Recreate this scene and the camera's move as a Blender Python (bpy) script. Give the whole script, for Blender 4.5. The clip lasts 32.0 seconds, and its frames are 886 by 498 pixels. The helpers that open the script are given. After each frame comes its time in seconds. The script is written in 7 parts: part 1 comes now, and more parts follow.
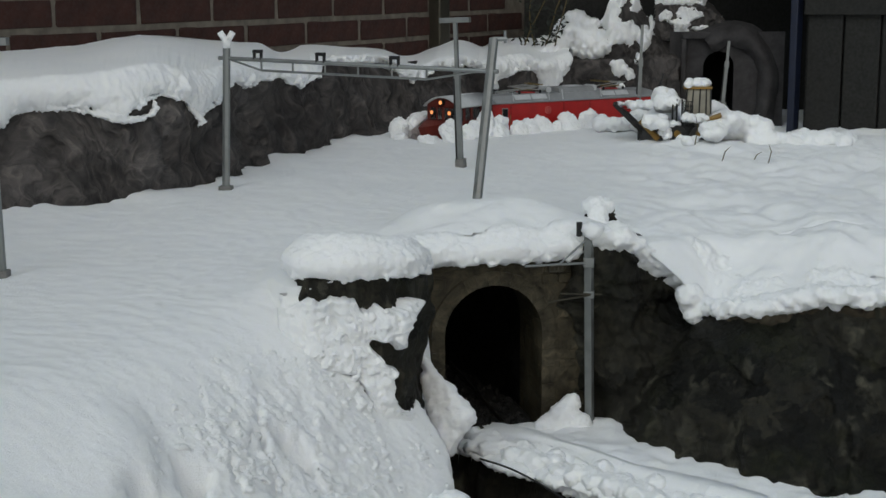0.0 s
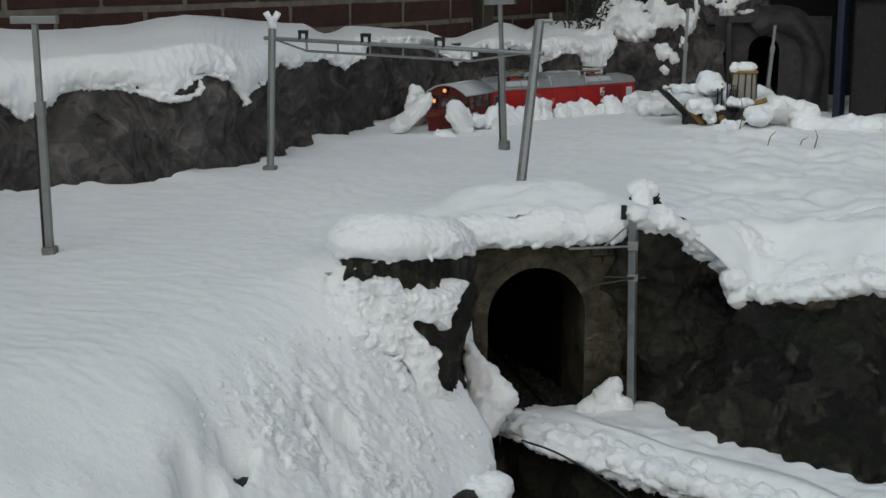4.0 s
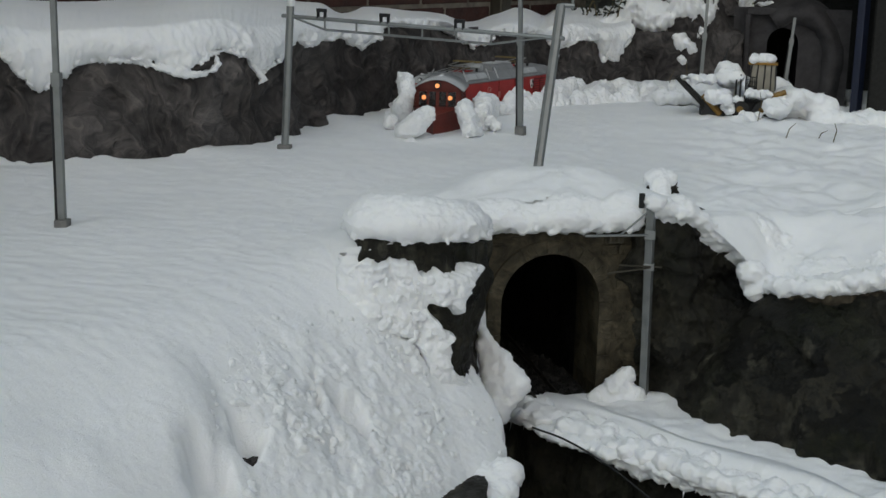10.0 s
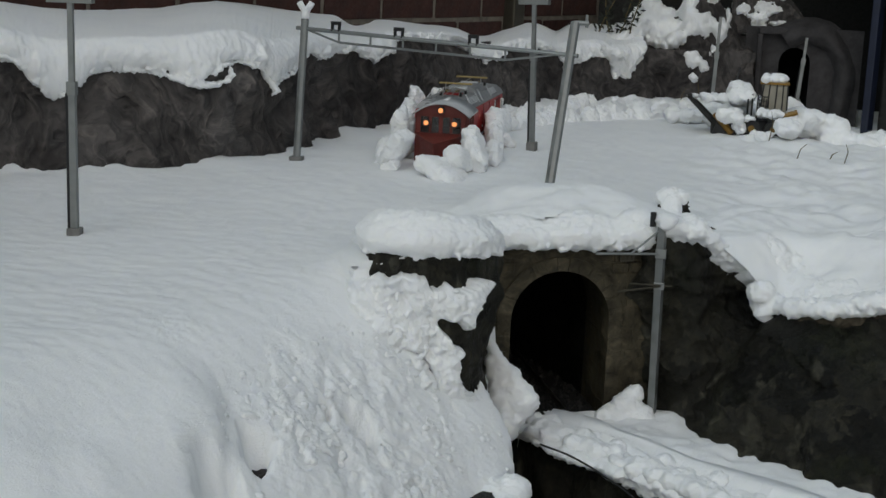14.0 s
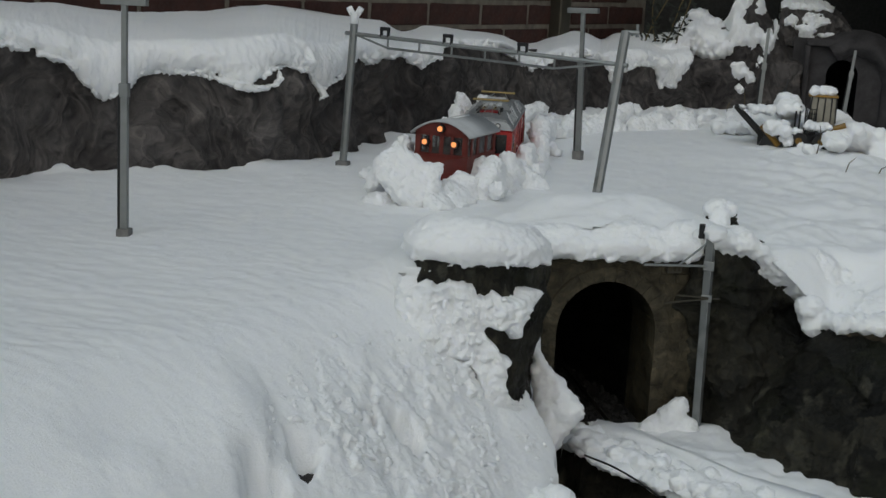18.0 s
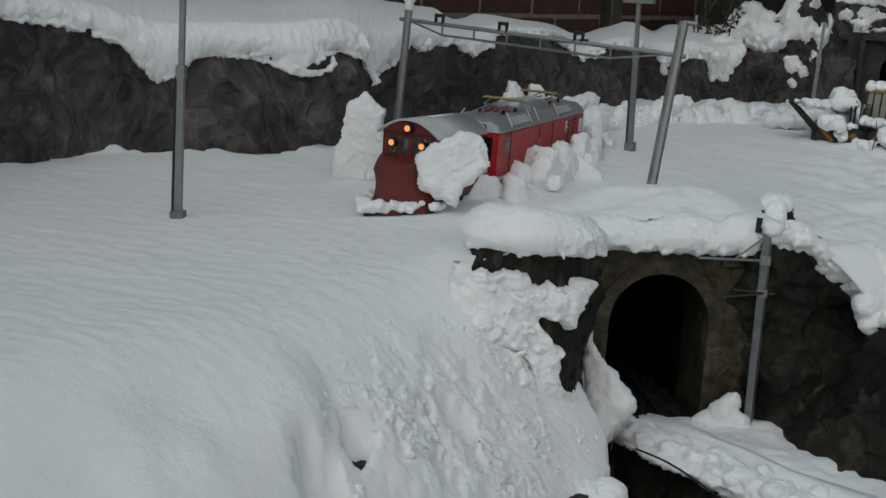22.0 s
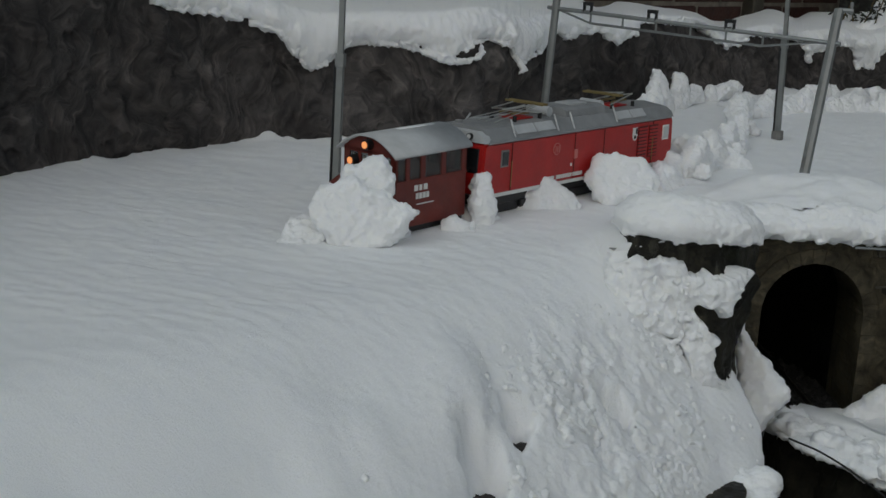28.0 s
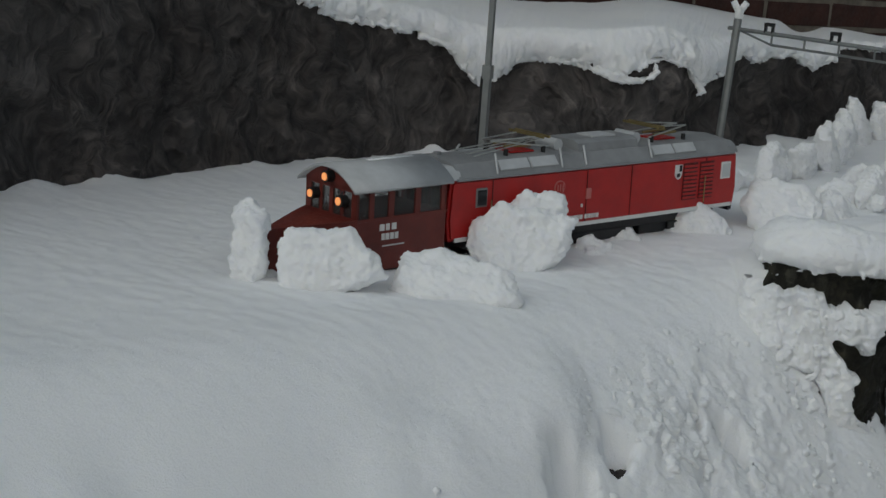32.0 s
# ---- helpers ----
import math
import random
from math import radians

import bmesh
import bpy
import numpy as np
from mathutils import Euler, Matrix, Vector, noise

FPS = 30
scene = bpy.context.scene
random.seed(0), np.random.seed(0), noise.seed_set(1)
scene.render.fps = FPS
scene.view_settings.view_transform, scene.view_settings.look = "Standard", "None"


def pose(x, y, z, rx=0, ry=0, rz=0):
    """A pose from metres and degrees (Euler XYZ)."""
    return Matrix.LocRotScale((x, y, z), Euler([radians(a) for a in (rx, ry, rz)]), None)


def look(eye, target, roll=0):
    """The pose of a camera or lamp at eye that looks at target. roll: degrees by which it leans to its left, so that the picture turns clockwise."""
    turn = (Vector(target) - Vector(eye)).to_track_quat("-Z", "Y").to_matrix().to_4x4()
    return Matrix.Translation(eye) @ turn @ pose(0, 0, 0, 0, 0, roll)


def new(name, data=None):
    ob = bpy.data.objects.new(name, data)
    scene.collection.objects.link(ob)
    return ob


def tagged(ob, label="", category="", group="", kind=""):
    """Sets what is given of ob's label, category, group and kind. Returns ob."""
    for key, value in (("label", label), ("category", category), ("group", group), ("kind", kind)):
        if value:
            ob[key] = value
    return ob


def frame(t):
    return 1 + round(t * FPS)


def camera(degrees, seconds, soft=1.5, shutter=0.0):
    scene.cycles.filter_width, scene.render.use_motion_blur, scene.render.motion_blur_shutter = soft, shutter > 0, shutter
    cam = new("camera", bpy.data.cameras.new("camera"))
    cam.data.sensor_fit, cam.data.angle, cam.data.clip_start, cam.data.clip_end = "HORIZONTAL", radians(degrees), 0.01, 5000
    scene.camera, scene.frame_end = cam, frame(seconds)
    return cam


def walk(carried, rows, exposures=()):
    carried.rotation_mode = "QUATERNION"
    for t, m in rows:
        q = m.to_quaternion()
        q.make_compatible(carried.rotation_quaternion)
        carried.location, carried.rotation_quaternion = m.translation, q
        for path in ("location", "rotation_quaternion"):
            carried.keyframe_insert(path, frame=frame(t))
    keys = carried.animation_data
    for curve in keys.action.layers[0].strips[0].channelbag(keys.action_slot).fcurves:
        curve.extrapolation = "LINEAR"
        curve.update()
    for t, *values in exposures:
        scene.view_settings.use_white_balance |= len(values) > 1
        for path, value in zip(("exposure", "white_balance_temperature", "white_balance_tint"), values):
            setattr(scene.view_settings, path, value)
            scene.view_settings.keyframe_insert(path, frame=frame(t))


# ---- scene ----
cam = camera(35.63, 32.0)
PATH = [
    (0, (0.1558, -0.2769, 0.4666), (-0.2830, 2.6365, -0.0990), -0.38),
    (0.5, (0.1523, -0.2751, 0.4654), (-0.2941, 2.6368, -0.1017), -0.37),
    (1, (0.1518, -0.2792, 0.4662), (-0.3060, 2.6304, -0.1036), -0.13),
    (1.5, (0.1540, -0.2789, 0.4642), (-0.3106, 2.6271, -0.1183), 0.08),
    (2, (0.1531, -0.2785, 0.4636), (-0.3187, 2.6221, -0.1395), 0.17),
    (2.5, (0.1500, -0.2748, 0.4595), (-0.3313, 2.6225, -0.1519), 0.12),
    (4.5, (0.1462, -0.2817, 0.4657), (-0.3891, 2.6110, -0.1225), -0.03),
    (5, (0.1445, -0.2796, 0.4676), (-0.4061, 2.6135, -0.1038), -0.00),
    (5.5, (0.1471, -0.2798, 0.4676), (-0.4171, 2.6135, -0.0892), -0.01),
    (6, (0.1461, -0.2832, 0.4680), (-0.4250, 2.6097, -0.0840), 0.28),
    (6.5, (0.1449, -0.2860, 0.4698), (-0.4210, 2.6083, -0.0806), 0.62),
    (7, (0.1447, -0.2857, 0.4692), (-0.4143, 2.6099, -0.0814), 0.75),
    (7.5, (0.1434, -0.2828, 0.4673), (-0.4104, 2.6107, -0.0989), 0.82),
    (8, (0.1413, -0.2779, 0.4653), (-0.4139, 2.6126, -0.1154), 1.03),
    (8.5, (0.1384, -0.2739, 0.4627), (-0.4118, 2.6147, -0.1319), 1.17),
    (9, (0.1335, -0.2681, 0.4597), (-0.4068, 2.6196, -0.1481), 1.50),
    (9.5, (0.1320, -0.2656, 0.4569), (-0.4032, 2.6206, -0.1620), 1.65),
    (10, (0.1302, -0.2638, 0.4547), (-0.4031, 2.6204, -0.1755), 1.48),
    (10.5, (0.1341, -0.2662, 0.4578), (-0.4010, 2.6168, -0.1759), 1.23),
    (11, (0.1369, -0.2704, 0.4650), (-0.4034, 2.6166, -0.1460), 1.01),
    (11.5, (0.1344, -0.2733, 0.4668), (-0.4142, 2.6177, -0.1173), 1.26),
    (12, (0.1293, -0.2717, 0.4670), (-0.4262, 2.6209, -0.1025), 1.60),
    (12.5, (0.1267, -0.2669, 0.4635), (-0.4240, 2.6259, -0.1092), 1.78),
    (13, (0.1262, -0.2664, 0.4607), (-0.4212, 2.6250, -0.1226), 2.04),
    (13.5, (0.1239, -0.2655, 0.4609), (-0.4242, 2.6230, -0.1356), 2.40),
    (14, (0.1228, -0.2676, 0.4605), (-0.4255, 2.6190, -0.1453), 2.46),
    (14.5, (0.1256, -0.2684, 0.4615), (-0.4281, 2.6157, -0.1512), 2.43),
    (16.5, (0.1118, -0.2692, 0.4625), (-0.4826, 2.6128, -0.1213), 2.84),
    (17, (0.1095, -0.2704, 0.4627), (-0.4914, 2.6104, -0.1207), 2.90),
    (17.5, (0.1072, -0.2695, 0.4603), (-0.5044, 2.6081, -0.1271), 3.03),
    (18, (0.1039, -0.2677, 0.4619), (-0.5217, 2.6048, -0.1358), 3.28),
    (18.5, (0.0956, -0.2661, 0.4595), (-0.5465, 2.6020, -0.1416), 3.61),
    (19, (0.0925, -0.2666, 0.4585), (-0.5618, 2.5983, -0.1452), 3.61),
    (19.5, (0.0886, -0.2632, 0.4565), (-0.5717, 2.5987, -0.1549), 3.89),
    (20, (0.0849, -0.2650, 0.4582), (-0.5826, 2.5936, -0.1605), 4.01),
    (20.5, (0.0842, -0.2654, 0.4574), (-0.5912, 2.5915, -0.1608), 4.08),
    (21, (0.0831, -0.2636, 0.4575), (-0.5986, 2.5915, -0.1619), 4.27),
    (21.5, (0.0813, -0.2626, 0.4568), (-0.6103, 2.5904, -0.1616), 4.37),
    (22, (0.0773, -0.2605, 0.4547), (-0.6268, 2.5881, -0.1697), 4.16),
    (22.5, (0.0726, -0.2600, 0.4519), (-0.6483, 2.5822, -0.1824), 4.48),
    (23, (0.0693, -0.2610, 0.4522), (-0.6760, 2.5723, -0.1933), 4.09),
    (23.5, (0.0651, -0.2620, 0.4512), (-0.7032, 2.5660, -0.1906), 3.87),
    (24, (0.0595, -0.2661, 0.4510), (-0.7341, 2.5540, -0.1950), 3.77),
    (24.5, (0.0593, -0.2698, 0.4520), (-0.7580, 2.5429, -0.1968), 3.85),
    (25, (0.0526, -0.2747, 0.4520), (-0.7925, 2.5302, -0.1951), 4.10),
    (25.5, (0.0500, -0.2813, 0.4535), (-0.8244, 2.5144, -0.1941), 4.06),
    (27.5, (0.0445, -0.2958, 0.4512), (-0.8793, 2.4806, -0.2107), 3.86),
    (28, (0.0370, -0.3006, 0.4532), (-0.9164, 2.4647, -0.2133), 3.70),
    (28.5, (0.0330, -0.3000, 0.4508), (-0.9394, 2.4583, -0.2172), 3.71),
    (29, (0.0273, -0.2953, 0.4483), (-0.9534, 2.4588, -0.2249), 3.63),
    (29.5, (0.0222, -0.2972, 0.4496), (-0.9680, 2.4525, -0.2275), 3.74),
    (30, (0.0177, -0.3013, 0.4519), (-0.9864, 2.4430, -0.2269), 3.68),
    (30.5, (0.0174, -0.3022, 0.4526), (-1.0023, 2.4356, -0.2293), 3.68),
    (31, (0.0195, -0.3027, 0.4528), (-1.0122, 2.4304, -0.2297), 3.26),
    (31.5, (0.0566, -0.2434, 0.4519), (-1.0758, 2.4507, -0.2257), 2.99),
    (32, (0.1758, -0.1973, 0.4359), (-1.2606, 2.3568, -0.2070), 4.44),
]
EXPOSURES = [(0.0, 0.0), (6.0, -0.06), (13.0, -0.11), (19.0, -0.19), (25.0, -0.36), (28.0, -0.42), (32.0, -0.44)]
walk(cam, [(t, look(eye, target, roll)) for t, eye, target, roll in PATH], EXPOSURES)

# ---- light: a dull winter sky ----
world = bpy.data.worlds.new("winter_sky")
scene.world = world
world.use_nodes = True
wn = world.node_tree
sky = wn.nodes.new("ShaderNodeTexSky")
sky.sky_type, sky.sun_disc = "NISHITA", False
sky.sun_elevation, sky.sun_rotation = radians(38), radians(165)
sky.air_density, sky.dust_density = 1.0, 3.0
soft_sky = wn.nodes.new("ShaderNodeMixRGB")
soft_sky.inputs["Fac"].default_value = 0.55
soft_sky.inputs["Color2"].default_value = (5.0, 5.9, 6.1, 1)
wn.links.new(sky.outputs[0], soft_sky.inputs["Color1"])
wn.links.new(soft_sky.outputs[0], wn.nodes["Background"].inputs["Color"])
wn.nodes["Background"].inputs["Strength"].default_value = 0.085
sun = new("sun", bpy.data.lights.new("sun", "SUN"))
sun.data.energy, sun.data.angle, sun.data.color = 0.7, radians(40), (0.90, 1.0, 1.0)
sun.matrix_world = look((-1.9, -1.2, 2.7), (-0.3, 1.6, 0.0))


# ---- small tools ----
def hash_grid(n, seed):
    return np.random.RandomState(seed).rand(n, n)


GRIDS = [hash_grid(256, 11 + k) for k in range(8)]


def vnoise(x, y, k=0):
    """Smooth value noise between -1 and 1 over arrays."""
    g = GRIDS[k % 8]
    xi, yi = np.floor(x).astype(int), np.floor(y).astype(int)
    fx, fy = x - xi, y - yi
    fx, fy = fx * fx * (3 - 2 * fx), fy * fy * (3 - 2 * fy)
    a, b = g[xi % 256, yi % 256], g[(xi + 1) % 256, yi % 256]
    c, d = g[xi % 256, (yi + 1) % 256], g[(xi + 1) % 256, (yi + 1) % 256]
    return 2 * (a + (b - a) * fx + (c - a) * fy + (a - b - c + d) * fx * fy) - 1


def fbm(x, y, octaves=4, k=0):
    out, amp = 0, 1.0
    for o in range(octaves):
        out, amp, x, y = out + amp * vnoise(x, y, k + o), amp * 0.5, x * 2.03 + 7.1, y * 2.03 + 3.7
    return out


def smooth(a, b, v):
    u = np.clip((v - a) / (b - a), 0, 1)
    return u * u * (3 - 2 * u)


def mesh_object(name, verts, faces, material, smooth_shade=True):
    me = bpy.data.meshes.new(name)
    me.from_pydata([tuple(v) for v in verts], [], faces)
    me.materials.append(material)
    if smooth_shade:
        me.polygons.foreach_set("use_smooth", [True] * len(me.polygons))
    me.update()
    return new(name, me)


def grid_faces(nu, nv, keep=None):
    i, j = np.meshgrid(np.arange(nu - 1), np.arange(nv - 1), indexing="ij")
    a = (i * nv + j).ravel()
    f = np.stack([a, a + nv, a + nv + 1, a + 1], 1)
    if keep is not None:
        f = f[keep.ravel()]
    return f.tolist()


def part(name, bm, material, parent=None, label="", shade=False):
    me = bpy.data.meshes.new(name)
    bm.normal_update()
    bm.to_mesh(me)
    bm.free()
    me.materials.append(material)
    if shade:
        me.polygons.foreach_set("use_smooth", [True] * len(me.polygons))
    ob = new(name, me)
    if parent is not None:
        ob.parent = parent
    if label:
        ob["label"] = label
    return ob


def add_box(bm, x0, y0, z0, x1, y1, z1, bevel=0.0, m=None):
    r = bmesh.ops.create_cube(bm, size=1)
    vs = r["verts"]
    bmesh.ops.scale(bm, vec=(x1 - x0, y1 - y0, z1 - z0), verts=vs)
    bmesh.ops.translate(bm, vec=((x0 + x1) / 2, (y0 + y1) / 2, (z0 + z1) / 2), verts=vs)
    if bevel:
        es = list({e for v in vs for e in v.link_edges})
        vs = list({v for f in bmesh.ops.bevel(bm, geom=es, offset=bevel, segments=2, affect="EDGES", profile=0.5)["faces"] for v in f.verts} | set(v for v in vs if v.is_valid))
    if m is not None:
        bmesh.ops.transform(bm, matrix=m, verts=vs)
    return bm


def box(x0, y0, z0, x1, y1, z1, bevel=0.0, m=None):
    return add_box(bmesh.new(), x0, y0, z0, x1, y1, z1, bevel, m)


def add_rod(bm, a, b, r, segments=10, r2=None):
    a, b = Vector(a), Vector(b)
    d = b - a
    m = Matrix.Translation((a + b) / 2) @ d.to_track_quat("Z", "Y").to_matrix().to_4x4()
    bmesh.ops.create_cone(bm, cap_ends=True, segments=segments, radius1=r, radius2=r if r2 is None else r2, depth=d.length, matrix=m)
    return bm


def rod(a, b, r, segments=10, r2=None):
    return add_rod(bmesh.new(), a, b, r, segments, r2)


def prism(outline, x0, x1, axis="x"):
    """A closed outline (a, b) pushed along one axis from x0 to x1."""
    bm = bmesh.new()
    put = {"x": lambda s, a, b: (s, a, b), "y": lambda s, a, b: (a, s, b), "z": lambda s, a, b: (a, b, s)}[axis]
    lo = [bm.verts.new(put(x0, *p)) for p in outline]
    hi = [bm.verts.new(put(x1, *p)) for p in outline]
    n = len(outline)
    for i in range(n):
        bm.faces.new((lo[i], lo[(i + 1) % n], hi[(i + 1) % n], hi[i]))
    bm.faces.new(lo[::-1])
    bm.faces.new(hi)
    bmesh.ops.recalc_face_normals(bm, faces=bm.faces)
    return bm


def along(points, s):
    """The place at share s (array, 0 to 1 by length) of a smooth line through the points."""
    p = np.array(points, float)
    d = np.r_[0, np.cumsum(np.linalg.norm(np.diff(p[:, :2], axis=0), axis=1))]
    u = np.asarray(s) * d[-1]
    t = np.gradient(p, d, axis=0)
    i = np.clip(np.searchsorted(d, u, side="right") - 1, 0, len(d) - 2)
    h = (d[i + 1] - d[i])
    v = ((u - d[i]) / h)[..., None]
    h = h[..., None]
    return (2 * v**3 - 3 * v**2 + 1) * p[i] + (v**3 - 2 * v**2 + v) * h * t[i] + (-2 * v**3 + 3 * v**2) * p[i + 1] + (v**3 - v**2) * h * t[i + 1]


# ---- materials ----
def material(name, base, rough=0.6, metal=0.0):
    m = bpy.data.materials.new(name)
    m.use_nodes = True
    b = m.node_tree.nodes["Principled BSDF"]
    b.inputs["Base Color"].default_value = (*base, 1)
    b.inputs["Roughness"].default_value = rough
    b.inputs["Metallic"].default_value = metal
    return m, m.node_tree, b


def noise_node(nt, scale, detail=4, rough=0.55, distort=0.0, coord="Object"):
    c = nt.nodes.new("ShaderNodeTexCoord")
    n = nt.nodes.new("ShaderNodeTexNoise")
    n.inputs["Scale"].default_value, n.inputs["Detail"].default_value = scale, detail
    n.inputs["Roughness"].default_value, n.inputs["Distortion"].default_value = rough, distort
    nt.links.new(c.outputs[coord], n.inputs["Vector"])
    return n


def ramp(nt, source, stops):
    r = nt.nodes.new("ShaderNodeValToRGB")
    while len(r.color_ramp.elements) < len(stops):
        r.color_ramp.elements.new(0.5)
    for e, (at, c) in zip(r.color_ramp.elements, stops):
        e.position, e.color = at, (*c, 1)
    nt.links.new(source, r.inputs["Fac"])
    return r


def mix(nt, kind, fac, a, b):
    m = nt.nodes.new("ShaderNodeMixRGB")
    m.blend_type = kind
    for key, v in (("Fac", fac), ("Color1", a), ("Color2", b)):
        if isinstance(v, (int, float)):
            m.inputs[key].default_value = v
        elif isinstance(v, tuple):
            m.inputs[key].default_value = (*v, 1)
        else:
            nt.links.new(v, m.inputs[key])
    return m


def bump(nt, b, pairs):
    prev = None
    for src, strength, dist in pairs:
        n = nt.nodes.new("ShaderNodeBump")
        n.inputs["Strength"].default_value, n.inputs["Distance"].default_value = strength, dist
        nt.links.new(src, n.inputs["Height"])
        if prev is not None:
            nt.links.new(prev.outputs[0], n.inputs["Normal"])
        prev = n
    nt.links.new(prev.outputs[0], b.inputs["Normal"])


def snow_material():
    m, nt, b = material("snow", (0.86, 0.87, 0.88), 0.75)
    big, mid, fine = noise_node(nt, 9, 4), noise_node(nt, 60, 5, 0.65), noise_node(nt, 420, 4, 0.7)
    clump = noise_node(nt, 105, 4, 0.7, 0.6)
    col = ramp(nt, big.outputs["Fac"], [(0.3, (0.91, 0.92, 0.935)), (0.7, (0.95, 0.955, 0.96))])
    nt.links.new(col.outputs[0], b.inputs["Base Color"])
    b.inputs["Specular IOR Level"].default_value = 0.25
    b.inputs["Subsurface Weight"].default_value, b.inputs["Subsurface Scale"].default_value = 0.5, 0.007
    b.inputs["Subsurface Radius"].default_value = (1.0, 1.0, 1.1)
    # the loose snow on the slope of the cutting is clotted
    c = nt.nodes.new("ShaderNodeTexCoord")
    mp = nt.nodes.new("ShaderNodeMapping")
    mp.inputs["Location"].default_value, mp.inputs["Scale"].default_value = (1.0, -4.2, 0.35), (3.6, 2.9, 3.0)
    gr = nt.nodes.new("ShaderNodeTexGradient")
    gr.gradient_type = "SPHERICAL"
    nt.links.new(c.outputs["Object"], mp.inputs["Vector"])
    nt.links.new(mp.outputs[0], gr.inputs[0])
    rp = ramp(nt, gr.outputs["Fac"], [(0.0, (0.06,) * 3), (0.55, (1.0,) * 3)])
    mul = nt.nodes.new("ShaderNodeMath")
    mul.operation = "MULTIPLY"
    nt.links.new(rp.outputs[0], mul.inputs[0])
    nt.links.new(clump.outputs["Fac"], mul.inputs[1])
    bump(nt, b, [(mid.outputs["Fac"], 0.30, 0.005), (mul.outputs[0], 0.40, 0.006), (fine.outputs["Fac"], 0.5, 0.0028)])
    return m


def rock_material(name, dark, mid, light, veins=0.5, rough=0.62):
    m, nt, b = material(name, mid, rough)
    b.inputs["Specular IOR Level"].default_value = 0.18
    a, f, fine = noise_node(nt, 7, 6, 0.6, 0.8), noise_node(nt, 34, 8, 0.72, 0.9), noise_node(nt, 180, 4, 0.7)
    col = ramp(nt, a.outputs["Fac"], [(0.32, dark), (0.5, mid), (0.68, light)])
    grime = ramp(nt, f.outputs["Fac"], [(0.36, (0.28, 0.28, 0.28)), (0.5, (0.85, 0.85, 0.84)), (0.64, (1.7, 1.66, 1.6))])
    col2 = mix(nt, "MULTIPLY", 0.85, col.outputs[0], grime.outputs[0])
    c = nt.nodes.new("ShaderNodeTexCoord")
    mp = nt.nodes.new("ShaderNodeMapping")
    mp.inputs["Scale"].default_value = (8, 8, 5.0)
    mp.inputs["Rotation"].default_value = (0.5, 0.4, 0.0)
    w = nt.nodes.new("ShaderNodeTexNoise")
    w.inputs["Scale"].default_value, w.inputs["Detail"].default_value, w.inputs["Distortion"].default_value = 1.9, 8, 0.9
    nt.links.new(c.outputs["Object"], mp.inputs["Vector"])
    nt.links.new(mp.outputs[0], w.inputs["Vector"])
    streak = ramp(nt, w.outputs["Fac"], [(0.5, (0, 0, 0)), (0.56, (1, 1, 1)), (0.62, (0, 0, 0))])
    col3 = mix(nt, "MIX", streak.outputs[0], col2.outputs[0], tuple(v * 1.5 for v in light))
    amt = nt.nodes.new("ShaderNodeMath")
    amt.operation = "MULTIPLY"
    amt.inputs[1].default_value = veins
    nt.links.new(streak.outputs[0], amt.inputs[0])
    nt.links.new(amt.outputs[0], col3.inputs["Fac"])
    nt.links.new(col3.outputs[0], b.inputs["Base Color"])
    wet = ramp(nt, f.outputs["Fac"], [(0.4, (0.35,) * 3), (0.7, (0.75,) * 3)])
    nt.links.new(wet.outputs[0], b.inputs["Roughness"])
    bump(nt, b, [(w.outputs["Fac"], 0.5, 0.012), (f.outputs["Fac"], 0.75, 0.012), (fine.outputs["Fac"], 0.4, 0.0025)])
    return m


